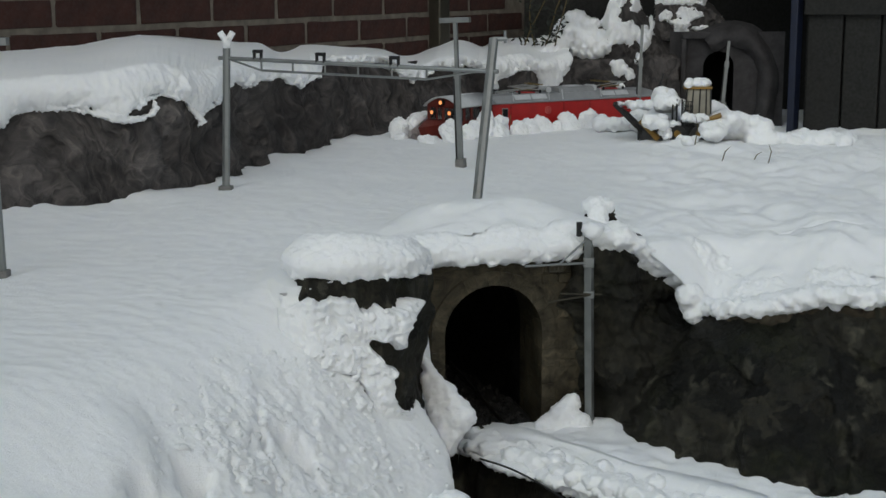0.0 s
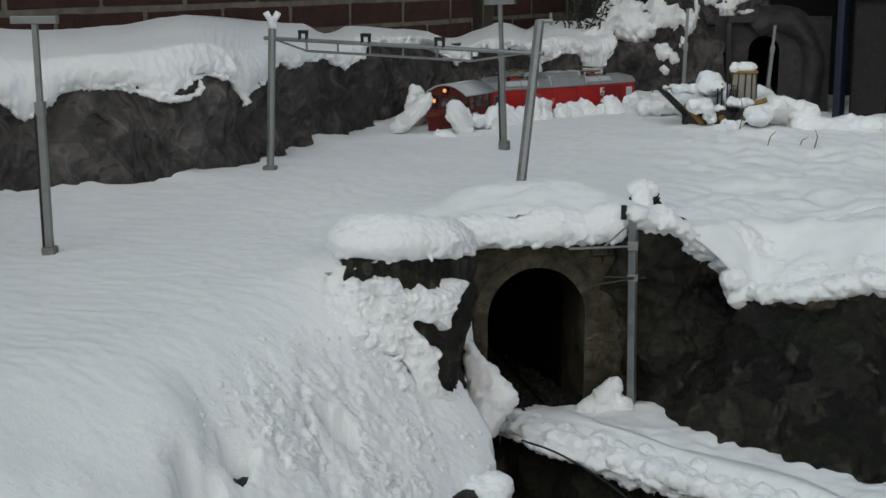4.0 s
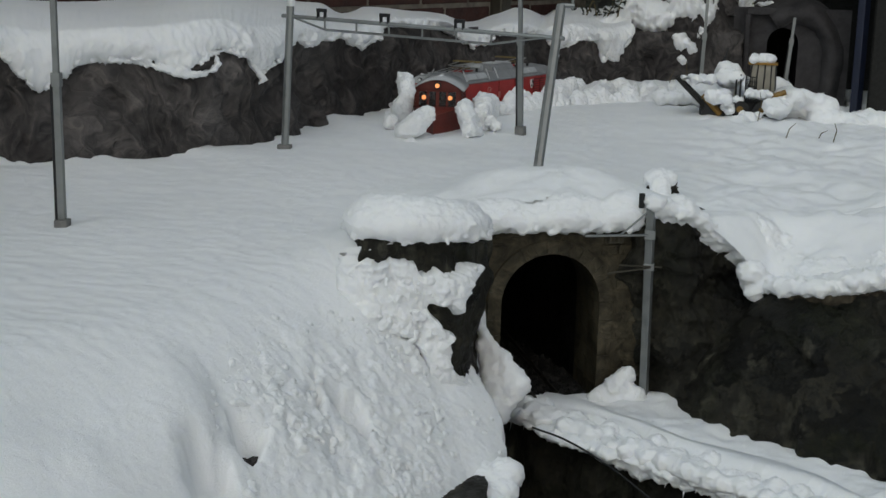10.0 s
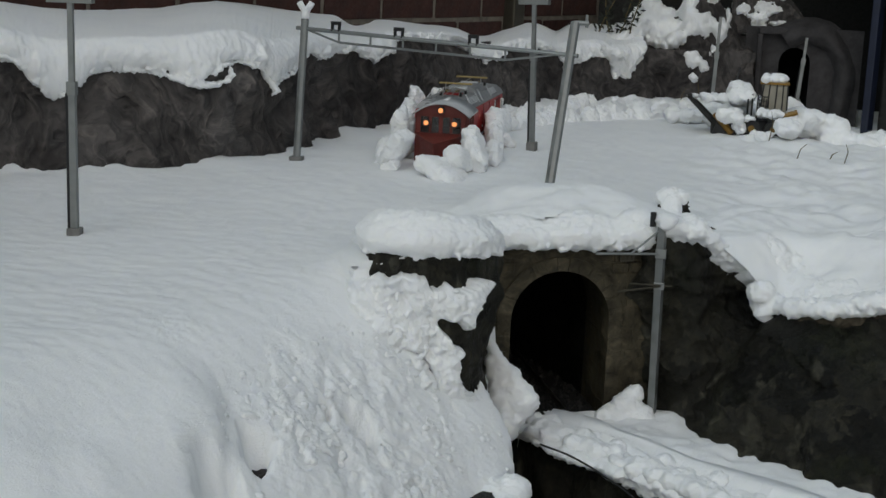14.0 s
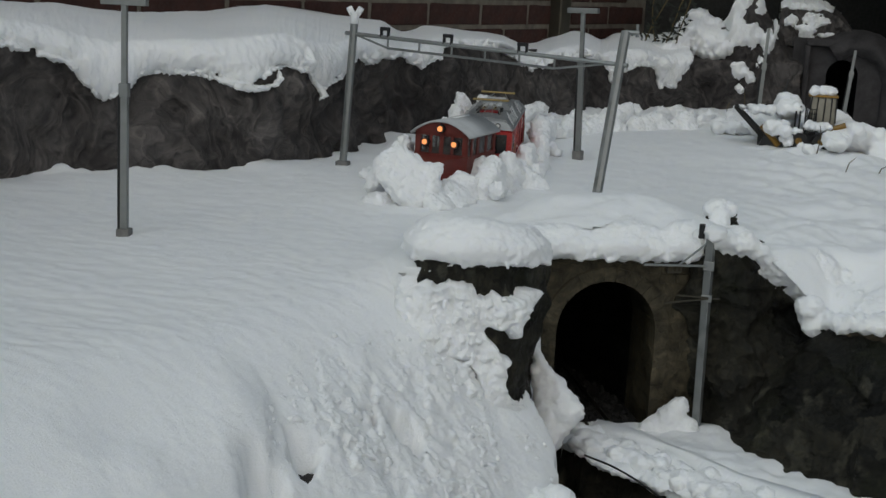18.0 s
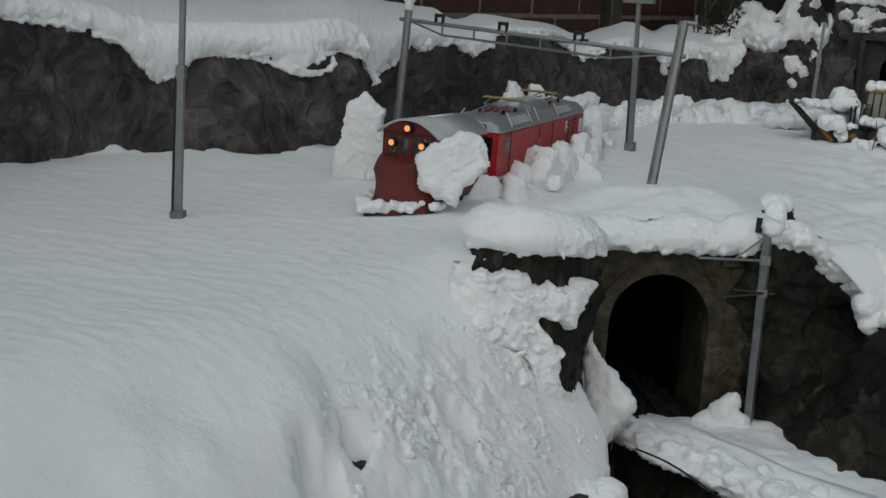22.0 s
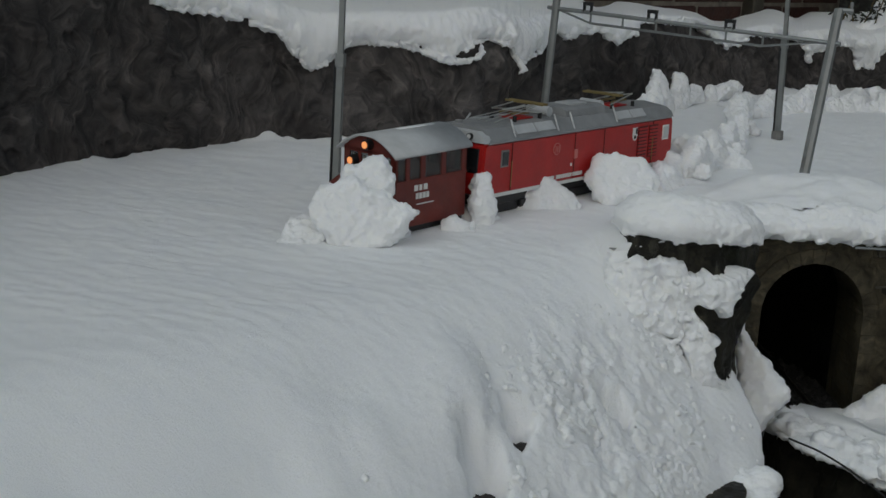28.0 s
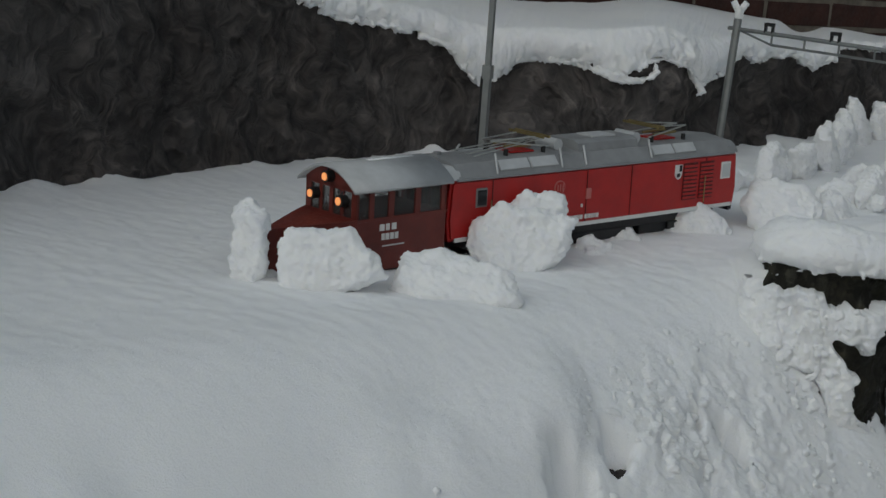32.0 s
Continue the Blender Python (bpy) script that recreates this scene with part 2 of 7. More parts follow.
def trowelled_rock(name, dark, mid, light, scale=1.0):
    """Cement rock modelled by hand: grey, with sweeping ridges left by the tool, pale scrapes and damp dark stains."""
    m, nt, b = material(name, mid, 0.7)
    b.inputs["Specular IOR Level"].default_value = 0.2
    c = nt.nodes.new("ShaderNodeTexCoord")
    warp = noise_node(nt, 4.5 * scale, 3, 0.5)
    shift = mix(nt, "LINEAR_LIGHT", 0.22, c.outputs["Object"], warp.outputs["Color"])
    sweep = nt.nodes.new("ShaderNodeTexWave")
    sweep.bands_direction = "DIAGONAL"
    for key, v in (("Scale", 4.2 * scale), ("Distortion", 5.0), ("Detail", 5.0), ("Detail Scale", 2.2), ("Detail Roughness", 0.62)):
        sweep.inputs[key].default_value = v
    nt.links.new(shift.outputs[0], sweep.inputs["Vector"])
    mp = nt.nodes.new("ShaderNodeMapping")
    mp.inputs["Scale"].default_value = (40 * scale, 40 * scale, 12 * scale)
    scrape = nt.nodes.new("ShaderNodeTexNoise")
    scrape.inputs["Scale"].default_value, scrape.inputs["Detail"].default_value, scrape.inputs["Distortion"].default_value = 1.0, 8, 0.5
    nt.links.new(shift.outputs[0], mp.inputs["Vector"])
    nt.links.new(mp.outputs[0], scrape.inputs["Vector"])
    stain, fine = noise_node(nt, 5.0 * scale, 5, 0.62, 0.6), noise_node(nt, 170 * scale, 4, 0.7)
    col = ramp(nt, stain.outputs["Fac"], [(0.34, dark), (0.5, mid), (0.66, light)])
    tone = ramp(nt, scrape.outputs["Fac"], [(0.30, (0.42, 0.42, 0.44)), (0.50, (0.92, 0.91, 0.91)), (0.62, (1.30, 1.27, 1.25)), (0.74, (1.9, 1.82, 1.75))])
    col = mix(nt, "MULTIPLY", 0.9, col.outputs[0], tone.outputs[0])
    ridge = ramp(nt, sweep.outputs["Fac"], [(0.0, (0.55, 0.55, 0.56)), (0.5, (1.0, 1.0, 1.0)), (0.93, (1.1, 1.1, 1.1)), (1.0, (1.9, 1.85, 1.8))])
    col = mix(nt, "MULTIPLY", 0.30, col.outputs[0], ridge.outputs[0])
    nt.links.new(col.outputs[0], b.inputs["Base Color"])
    bump(nt, b, [(sweep.outputs["Fac"], 0.5, 0.016), (scrape.outputs["Fac"], 0.8, 0.011), (fine.outputs["Fac"], 0.35, 0.002)])
    return m


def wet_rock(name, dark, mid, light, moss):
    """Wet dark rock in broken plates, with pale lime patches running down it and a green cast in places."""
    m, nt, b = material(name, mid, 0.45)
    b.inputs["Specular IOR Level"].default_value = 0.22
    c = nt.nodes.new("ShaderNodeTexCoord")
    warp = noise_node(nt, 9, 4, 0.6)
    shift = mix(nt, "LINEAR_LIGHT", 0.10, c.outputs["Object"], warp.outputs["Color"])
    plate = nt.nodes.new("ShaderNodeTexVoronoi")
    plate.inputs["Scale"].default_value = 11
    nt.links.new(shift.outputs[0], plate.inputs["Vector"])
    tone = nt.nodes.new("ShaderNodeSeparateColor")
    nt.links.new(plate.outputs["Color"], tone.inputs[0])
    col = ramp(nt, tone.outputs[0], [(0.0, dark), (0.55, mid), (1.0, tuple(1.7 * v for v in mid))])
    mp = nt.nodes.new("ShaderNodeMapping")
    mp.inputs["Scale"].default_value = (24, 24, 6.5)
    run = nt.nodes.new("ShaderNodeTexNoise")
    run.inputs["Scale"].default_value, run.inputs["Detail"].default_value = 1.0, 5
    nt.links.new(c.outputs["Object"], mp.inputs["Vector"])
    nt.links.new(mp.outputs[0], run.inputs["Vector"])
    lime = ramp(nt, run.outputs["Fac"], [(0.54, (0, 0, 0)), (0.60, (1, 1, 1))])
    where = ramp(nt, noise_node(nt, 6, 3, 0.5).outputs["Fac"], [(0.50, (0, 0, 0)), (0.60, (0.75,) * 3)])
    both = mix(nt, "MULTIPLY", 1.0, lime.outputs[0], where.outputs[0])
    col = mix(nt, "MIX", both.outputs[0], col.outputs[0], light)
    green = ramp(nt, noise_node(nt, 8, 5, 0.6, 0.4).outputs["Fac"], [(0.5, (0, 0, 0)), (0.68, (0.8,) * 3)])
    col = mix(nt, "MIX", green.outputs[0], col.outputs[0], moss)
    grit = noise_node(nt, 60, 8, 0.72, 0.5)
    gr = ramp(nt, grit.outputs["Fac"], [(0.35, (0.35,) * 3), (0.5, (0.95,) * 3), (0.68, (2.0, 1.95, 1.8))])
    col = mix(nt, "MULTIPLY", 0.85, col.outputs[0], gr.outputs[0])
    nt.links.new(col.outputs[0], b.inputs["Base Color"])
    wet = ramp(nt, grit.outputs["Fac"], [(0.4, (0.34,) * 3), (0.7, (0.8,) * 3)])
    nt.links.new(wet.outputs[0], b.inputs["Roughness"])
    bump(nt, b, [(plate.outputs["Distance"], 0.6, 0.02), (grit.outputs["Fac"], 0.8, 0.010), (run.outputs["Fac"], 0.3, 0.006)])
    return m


def metal_material(name, base, rough):
    m, nt, b = material(name, base, rough, 0.85)
    n = noise_node(nt, 60, 4)
    c = ramp(nt, n.outputs["Fac"], [(0.3, tuple(v * 0.75 for v in base)), (0.7, base)])
    nt.links.new(c.outputs[0], b.inputs["Base Color"])
    r = ramp(nt, n.outputs["Fac"], [(0.3, (rough * 0.8,) * 3), (0.7, (min(1, rough * 1.3),) * 3)])
    nt.links.new(r.outputs[0], b.inputs["Roughness"])
    bump(nt, b, [(noise_node(nt, 500, 2).outputs["Fac"], 0.08, 0.0005)])
    return m


def paint(name, base, rough=0.4, dirt=0.3, scale=30):
    m, nt, b = material(name, base, rough)
    n, n2 = noise_node(nt, scale, 5, 0.6), noise_node(nt, scale * 8, 3)
    c = ramp(nt, n.outputs["Fac"], [(0.3, tuple(v * (1 - dirt) for v in base)), (0.65, base)])
    nt.links.new(c.outputs[0], b.inputs["Base Color"])
    r = ramp(nt, n2.outputs["Fac"], [(0.3, (rough * 0.85,) * 3), (0.7, (min(1, rough * 1.2),) * 3)])
    nt.links.new(r.outputs[0], b.inputs["Roughness"])
    bump(nt, b, [(n2.outputs["Fac"], 0.06, 0.0006)])
    return m


def glow(name, col, power):
    m, nt, b = material(name, col, 0.3)
    b.inputs["Emission Color"].default_value = (*col, 1)
    b.inputs["Emission Strength"].default_value = power
    return m


SNOW = snow_material()
ROCK = trowelled_rock("retaining_rock", (0.040, 0.036, 0.035), (0.071, 0.065, 0.062), (0.106, 0.097, 0.093), 1.0)
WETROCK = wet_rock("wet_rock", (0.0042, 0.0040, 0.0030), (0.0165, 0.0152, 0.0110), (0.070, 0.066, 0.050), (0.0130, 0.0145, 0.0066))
PORTALSTONE = rock_material("portal_stone", (0.030, 0.025, 0.016), (0.072, 0.061, 0.040), (0.12, 0.103, 0.070), 0.1, 0.75)
# near black: the shade deep inside the tunnels is put into this colour
BOREDARK = rock_material("bore_dark_rock", (0.002, 0.002, 0.002), (0.004, 0.004, 0.004), (0.008, 0.008, 0.007), 0.0, 0.9)
STEEL = metal_material("galvanised_steel", (0.31, 0.32, 0.315), 0.5)
RED = paint("red_paint", (0.44, 0.012, 0.010), 0.45, 0.25)
BROWNRED = paint("oxide_red_paint", (0.16, 0.022, 0.014), 0.5, 0.35)
ROOFGREY = paint("grey_roof_paint", (0.27, 0.275, 0.28), 0.45, 0.25)
SILVER = paint("silver_roof_paint", (0.50, 0.51, 0.52), 0.35, 0.2)
BLACK = paint("black_plastic", (0.012, 0.012, 0.013), 0.5, 0.3)
WHITE = paint("white_paint", (0.72, 0.72, 0.70), 0.45, 0.1)
DARKMETAL = metal_material("dark_metal", (0.10, 0.09, 0.07), 0.45)
BRASS = metal_material("brass", (0.35, 0.27, 0.12), 0.4)
BRICK = paint("brick_clay", (0.047, 0.015, 0.0095), 0.9, 0.6, 14)
MORTAR = paint("mortar", (0.185, 0.160, 0.128), 0.95, 0.5, 25)
BLUE = paint("blue_paint", (0.004, 0.009, 0.030), 0.5, 0.3)
# wood darkened so that its colour holds the shade of the far end
WOOD = paint("shade_darkened_wood", (0.008, 0.0075, 0.0055), 0.7, 0.5, 12)
YELLOW = paint("yellow_paint", (0.26, 0.14, 0.015), 0.45, 0.4)
PLASTER = paint("dull_plaster", (0.050, 0.046, 0.048), 0.85, 0.6, 22)
GRAVEL = paint("dark_ballast", (0.014, 0.013, 0.012), 0.8, 0.6, 120)
GRASS = paint("dry_grass", (0.10, 0.075, 0.03), 0.8, 0.3)
LAMP = glow("lamp_glass", (1.0, 0.36, 0.12), 0.85)
glass, gnt, gb = material("window_glass", (0.75, 0.8, 0.8), 0.03)
gb.inputs["Transmission Weight"].default_value = 1.0

# ---- plan: lines of the place ----
TRACK = [(-1.165, 0.35), (-1.04, 0.73), (-0.931, 1.064), (-0.853, 1.302), (-0.752, 1.61), (-0.66, 1.835), (-0.572, 2.035), (-0.505, 2.276), (-0.468, 2.46),
         (-0.453, 2.722), (-0.493, 3.008), (-0.505, 3.192), (-0.418, 3.516), (-0.3, 3.71), (-0.205, 3.8), (-0.016, 3.95), (0.4, 4.12), (0.9, 4.22)]
TRAVEL = [(0.0, 3.783), (6.0, 3.448), (9.0, 3.264), (13.0, 2.975), (16.5, 2.712), (19.0, 2.525), (22.0, 2.275), (25.0, 2.056), (28.0, 1.813), (32.0, 1.489)]    # time, track metre of the locomotive's middle
PLOUGH_AHEAD, NOSE = 0.395, 0.587
WALL = [(-1.62, -0.6), (-1.56, 0.2), (-1.5, 1.0), (-1.47, 1.5), (-1.42, 1.85), (-1.30, 2.15), (-1.10, 2.32), (-0.94, 2.44), (-0.84, 2.62), (-0.78, 2.90),
        (-0.69, 3.30), (-0.50, 3.78), (-0.27, 4.22), (0.0, 4.46), (0.25, 4.56)]


def track_point(s):
    """The rail line at s metres from its first point: place and heading (towards greater s)."""
    s = np.asarray(s, float)
    p = along(TRACK, np.clip(s / TRACK_LENGTH, 0, 1))
    q = along(TRACK, np.clip((s + 0.01) / TRACK_LENGTH, 0, 1))
    r = along(TRACK, np.clip((s - 0.01) / TRACK_LENGTH, 0, 1))
    return p, np.arctan2((q - r)[..., 1], (q - r)[..., 0])


TRACK_LENGTH = float(np.sum(np.linalg.norm(np.diff(np.array(TRACK), axis=0), axis=1)))


def plateau(x, y):
    """The snow on the upper yard."""
    z = 0.037 * smooth(1.7, 2.7, y) + 0.012 * smooth(2.6, 3.4, y) + 0.012 * np.exp(-(((x + 0.6) / 0.35) ** 2 + ((y - 2.0) / 0.35) ** 2))
    z = z + 0.005 * fbm(x * 3.5, y * 3.5, 2, 1) + 0.0007 * fbm(x * 12 + y * 6, y * 26 - x * 8, 3, 3) + 0.0013 * fbm(x * 42 + y * 9, y * 70, 2, 5)
    return z


def slope_edge(y):
    """Where the snow slope beside the cutting ends, by y."""
    return np.interp(y, [0.2, 1.2, 1.5, 1.65, 1.70, 1.75, 2.0], [-0.05, -0.10, -0.112, -0.115, -0.145, -0.20, -0.24])


def cliff_lip(x):
    """Height of the snow at the brink of the rock face beside the portal, by x."""
    return np.interp(x, [0.0, 0.07, 0.115, 0.146, 0.182, 0.235, 0.26, 0.34, 0.44, 0.8, 1.2], [0.05, 0.05, 0.050, 0.012, -0.012, -0.045, -0.078, -0.062, -0.036, -0.02, -0.01])


BED = -0.282
HOLLOWS = [(-0.303, 1.458, 0.017), (-0.395, 1.279, 0.019), (-0.406, 1.177, 0.026)]    # bare rock in the snow slope
CAP = [(-0.40, 1.70), (-0.372, 1.658), (-0.33, 1.637), (-0.25, 1.658), (-0.197, 1.70), (-0.188, 1.78), (-0.21, 1.90), (-0.235, 1.963), (0.075, 2.085), (0.075, 2.3), (-0.55, 2.3), (-0.55, 1.95)]


def inside(poly, x, y):
    hit = np.zeros(np.shape(x), bool)
    for (ax, ay), (bx, by) in zip(poly, poly[1:] + poly[:1]):
        hit ^= ((ay > y) != (by > y)) & (x < (bx - ax) * (y - ay) / (by - ay + 1e-12) + ax)
    return hit


def bed_line(x):
    """Where the lower roadbed breaks off, by x."""
    return np.interp(x, [-0.4, -0.2, -0.15, -0.05, 0.0, 0.04, 0.12, 0.3, 0.6], [2.0, 1.93, 1.895, 1.83, 1.80, 1.76, 1.70, 1.58, 1.4])


def rail_height(x, y):
    return np.interp(y, [1.2, 1.52, 1.8, 2.06, 2.45, 2.72, 3.0, 3.5, 4.0], [-0.020, -0.010, 0.004, 0.014, 0.012, 0.009, 0.005, 0.002, 0.0])


def snow_height(x, y):
    p = plateau(x, y)
    # mound over the portal
    p = p + 0.070 * np.exp(-(((x + 0.12) / 0.19) ** 2 + ((y - 2.13) / 0.16) ** 2) ** 1.4) + 0.078 * np.exp(-(((x + 0.285) / 0.115) ** 2 + ((y - 1.77) / 0.135) ** 2) ** 1.3)
    p = p + 0.007 * fbm(x * 13, y * 13, 3, 6) * np.exp(-(((x + 0.15) / 0.25) ** 2 + ((y - 2.0) / 0.3) ** 2) ** 2)
    # bank against the retaining wall
    w = along(WALL, np.linspace(0, 1, 160))
    near = np.interp(y, w[:, 1], w[:, 0])
    p = p + 0.016 * np.exp(-np.abs(x - near) / 0.05) * (0.6 + 1.0 * vnoise(x * 13, y * 13, 2))
    # the field right of the portal falls towards the brink
    lip = cliff_lip(x)
    field = np.minimum(p, lip + 0.55 * np.maximum(y - 2.08, 0) + 0.006 * fbm(x * 9, y * 9, 3, 2))
    field = field - 0.026 * np.exp(-((y - 2.285 - 0.05 * (x - 0.4) - 0.012 * vnoise(x * 9, x * 0, 2)) / 0.007) ** 2) * smooth(0.36, 0.42, x) * smooth(0.74, 0.68, x)
    field = field - 0.075 * smooth(3.55, 3.85, y) * smooth(0.26, 0.42, x)
    field = field + 0.012 * smooth(0.08, 0.3, x) * fbm(x * 6, y * 6, 3, 5) + 0.009 * smooth(0.06, 0.16, x) * fbm(x * 17, y * 17, 3, 4)
    p = np.where(x > 0.03, p + (field - p) * smooth(0.03, 0.09, x), p)
    # slope down to the cutting, a tilted plane that eases into the yard
    e = slope_edge(y)
    base = plateau(x, y)
    tilt = -0.133 - 1.08 * (x + 0.39) + 0.42 * (y - 1.278)
    tilt = np.maximum(tilt, -0.30 + 0.12 * (tilt + 0.30))
    k = 0.13
    gap = np.clip(0.5 + 0.5 * (base - tilt) / k, 0, 1)
    drop = base + (tilt - base) * gap - k * gap * (1 - gap)
    on = smooth(0.0, 0.08, base - drop)
    drop = drop + (p - base) * smooth(-0.36, -0.46, x)
    drop = drop + 0.008 * on * fbm(x * 9, y * 9, 2, 4)
    for hx, hy, r, d in ((-0.303, 1.458, 0.017, 0.05), (-0.395, 1.279, 0.019, 0.05), (-0.406, 1.177, 0.028, 0.06), (-0.349, 1.424, 0.010, 0.03), (-0.325, 1.455, 0.009, 0.024), (-0.36, 1.45, 0.009, 0.018)):
        wx, wy = x + 0.006 * vnoise(x * 60, y * 60, 1), y + 0.006 * vnoise(x * 60, y * 60, 2)
        drop = drop - d * 0.95 * np.exp(-(((wx - hx) / r) ** 2 + ((wy - hy) / (r * 1.2)) ** 2) ** 2)
    fold = np.interp(y, [1.0, 1.155, 1.24, 1.32, 1.42], [-0.40, -0.412, -0.418, -0.468, -0.56]) + 0.010 * vnoise(y * 40, x * 8, 3)
    drop = drop + 0.015 * on * smooth(0.010, -0.010, x - fold) * smooth(1.34, 1.24, y) * smooth(-0.58, -0.46, x)
    clotted = np.exp(-(((x + 0.31) / 0.13) ** 2 + ((y - 1.41) / 0.17) ** 2) ** 1.5)
    drop = drop - 0.008 * on * clotted * smooth(0.12, 0.45, fbm(x * 52, y * 44, 3, 8))
    drop = p + (drop - p) * smooth(2.3, 2.05, y)
    # floor of the cutting
    floor = BED + 0.010 * fbm(x * 9 + 3, y * 9, 3, 1) + 0.004 * fbm(x * 40, y * 40, 2, 3)
    floor = floor - 0.4 * smooth(0.0, 0.02, bed_line(x) - y)
    bank = smooth(0.0, 0.03, x - e + 0.014 * fbm(x * 20, y * 20, 4, 7))
    left = drop + (floor - 0.006 - drop) * bank
    return np.where(inside(CAP, x, y) | (y > 2.075), p, left)


def build_ground():
    xs = np.unique(np.round(np.r_[np.linspace(-3.2, -1.7, 30), np.arange(-1.7, -0.62, 0.009), np.arange(-0.62, -0.08, 0.0034), np.arange(-0.08, -0.05, 0.006), np.arange(-0.05, 0.75, 0.009), np.linspace(0.75, 2.6, 60)], 5))
    ys = np.unique(np.round(np.r_[np.linspace(-1.2, 0.5, 40), np.arange(0.5, 1.0, 0.009), np.arange(1.0, 1.72, 0.0038), np.arange(1.72, 1.8, 0.006), np.arange(1.8, 2.4, 0.0075), np.arange(2.4, 3.4, 0.012), np.linspace(3.4, 5.4, 90)], 5))
    x, y = np.meshgrid(xs, ys, indexing="ij")
    z = snow_height(x, y)
    # the trench that the plough has already cut, back along the track
    s = np.linspace(TRAVEL[0][1] - NOSE + 0.06, TRACK_LENGTH, 300)
    line, _ = track_point(s)
    sel = (np.abs(x + 0.6) < 1.4) & (y > 0.4) & (y < 4.4)
    d = np.full(x.shape, 9.0)
    px, py = x[sel], y[sel]
    best = np.full(px.shape, 9.0)
    for i in range(0, len(s), 2):
        best = np.minimum(best, (px - line[i, 0]) ** 2 + (py - line[i, 1]) ** 2)
    d[sel] = np.sqrt(best)
    z = z - 0.05 * smooth(0.074, 0.058, d)
    zc = (z[:-1, :-1] + z[1:, 1:]) / 2
    steep = np.maximum(np.abs(z[:-1, :-1] - z[1:, 1:]), np.abs(z[1:, :-1] - z[:-1, 1:]))
    xc, yc = (x[:-1, :-1] + x[1:, 1:]) / 2, (y[:-1, :-1] + y[1:, 1:]) / 2
    cap = inside(CAP, x, y)
    brim = (cap[:-1, :-1] != cap[1:, 1:]) | (cap[1:, :-1] != cap[:-1, 1:])
    pit = ((zc < BED - 0.05) | ((steep > 0.035) & (zc < -0.285))) & (yc > 1.0) & (yc < 2.05) & (xc > -0.3)
    keep = ~(pit | ((steep > 0.1) & (yc > 1.95) & (yc < 2.12) & (xc > -0.26)) | (brim & (steep > 0.03) & (xc > -0.345)))
    g = np.stack([x, y, z], -1)
    nrm = grid_normals(g)
    # loose, lumpy snow on the slope beside the cutting
    lumpy = smooth(0.02, 0.10, plateau(x, y) - z) * smooth(-0.02, -0.10, x) * smooth(2.0, 1.9, y) * smooth(-0.75, -0.55, x) * smooth(0.7, 0.9, y)
    sel = lumpy > 0.02
    rough = 0.22 + 0.85 * np.exp(-(((x + 0.285) / 0.13) ** 2 + ((y - 1.45) / 0.20) ** 2) ** 1.3)
    w = (lumpy * rough)[sel][:, None]
    co = g[sel]
    moved = fluff(co, nrm[sel], 0.0045, 15, 1)
    moved = fluff(clotted(moved, nrm[sel], 0.0026, 78, 2), nrm[sel], 0.0022, 110, 5)
    moved = clotted(moved, nrm[sel], 0.0040, 165, 3)
    g[sel] = co + (moved - co) * w
    ob = mesh_object("snow_ground", g.reshape(-1, 3), grid_faces(len(xs), len(ys), keep), SNOW)
    tagged(ob, "fresh deep white snow lying over the garden railway", "snow", kind="structure")
    far = mesh_object("ground", [(-60, -60, -0.75), (60, -60, -0.75), (60, 60, -0.75), (-60, 60, -0.75)], [(0, 1, 2, 3)], SNOW, False)
    tagged(far, "flat snowy garden ground", "ground", kind="structure")


def rock_relief(a, z, rough, k, cell=0.0):
    off = rough * (fbm(a * 4.5 + 3 * k, z * 6, 5, k) + 0.6 * np.abs(fbm(a * 11 + z * 5, z * 8 - a * 3, 4, k + 2)) + 0.30 * fbm(a * 38, z * 22, 3, k + 4))
    if cell:
        off = off + cell * (np.floor(2.2 * fbm(a * 7 + z * 4, z * 9, 2, k + 1)) * 0.5)
    return off


def rock_wall(name, line, z0, z1, material_, rough=0.03, lean=0.0, nu=260, nv=46, k=0, label="", facing=1, cell=0.0, kind="structure", category="rock wall"):
    """A rough rock face along a line of (x, y); z0 and z1 are heights or functions of the share along it."""
    s = np.linspace(0, 1, nu)
    p = along(line, s)
    t = np.gradient(p, axis=0)
    t = t / np.linalg.norm(t, axis=1)[:, None]
    n = np.stack([t[:, 1], -t[:, 0]], 1) * facing
    length = np.sum(np.linalg.norm(np.diff(p, axis=0), axis=1))
    lo = z0(s) if callable(z0) else np.full(nu, z0)
    hi = z1(s) if callable(z1) else np.full(nu, z1)
    v = np.linspace(0, 1, nv)
    z = lo[:, None] + (hi - lo)[:, None] * v[None]
    a = (s * length)[:, None] + 0 * z
    off = rock_relief(a, z, rough, k, cell) + (lean(s)[:, None] * (1 - v[None]) if callable(lean) else -lean * v[None])
    x = p[:, :1] + n[:, :1] * off
    y = p[:, 1:2] + n[:, 1:2] * off
    front = np.stack([x, y, z], -1).reshape(-1, 3)
    faces = grid_faces(nu, nv)
    # a back and a top give it thickness
    back = np.stack([p[:, 0] - n[:, 0] * 0.12, p[:, 1] - n[:, 1] * 0.12, hi], 1)
    base = len(front)
    verts = np.r_[front, back]
    faces += [[i * nv + nv - 1, (i + 1) * nv + nv - 1, base + i + 1, base + i] for i in range(nu - 1)]
    ob = mesh_object(name, verts, faces, material_)
    return tagged(ob, label, category, kind=kind)


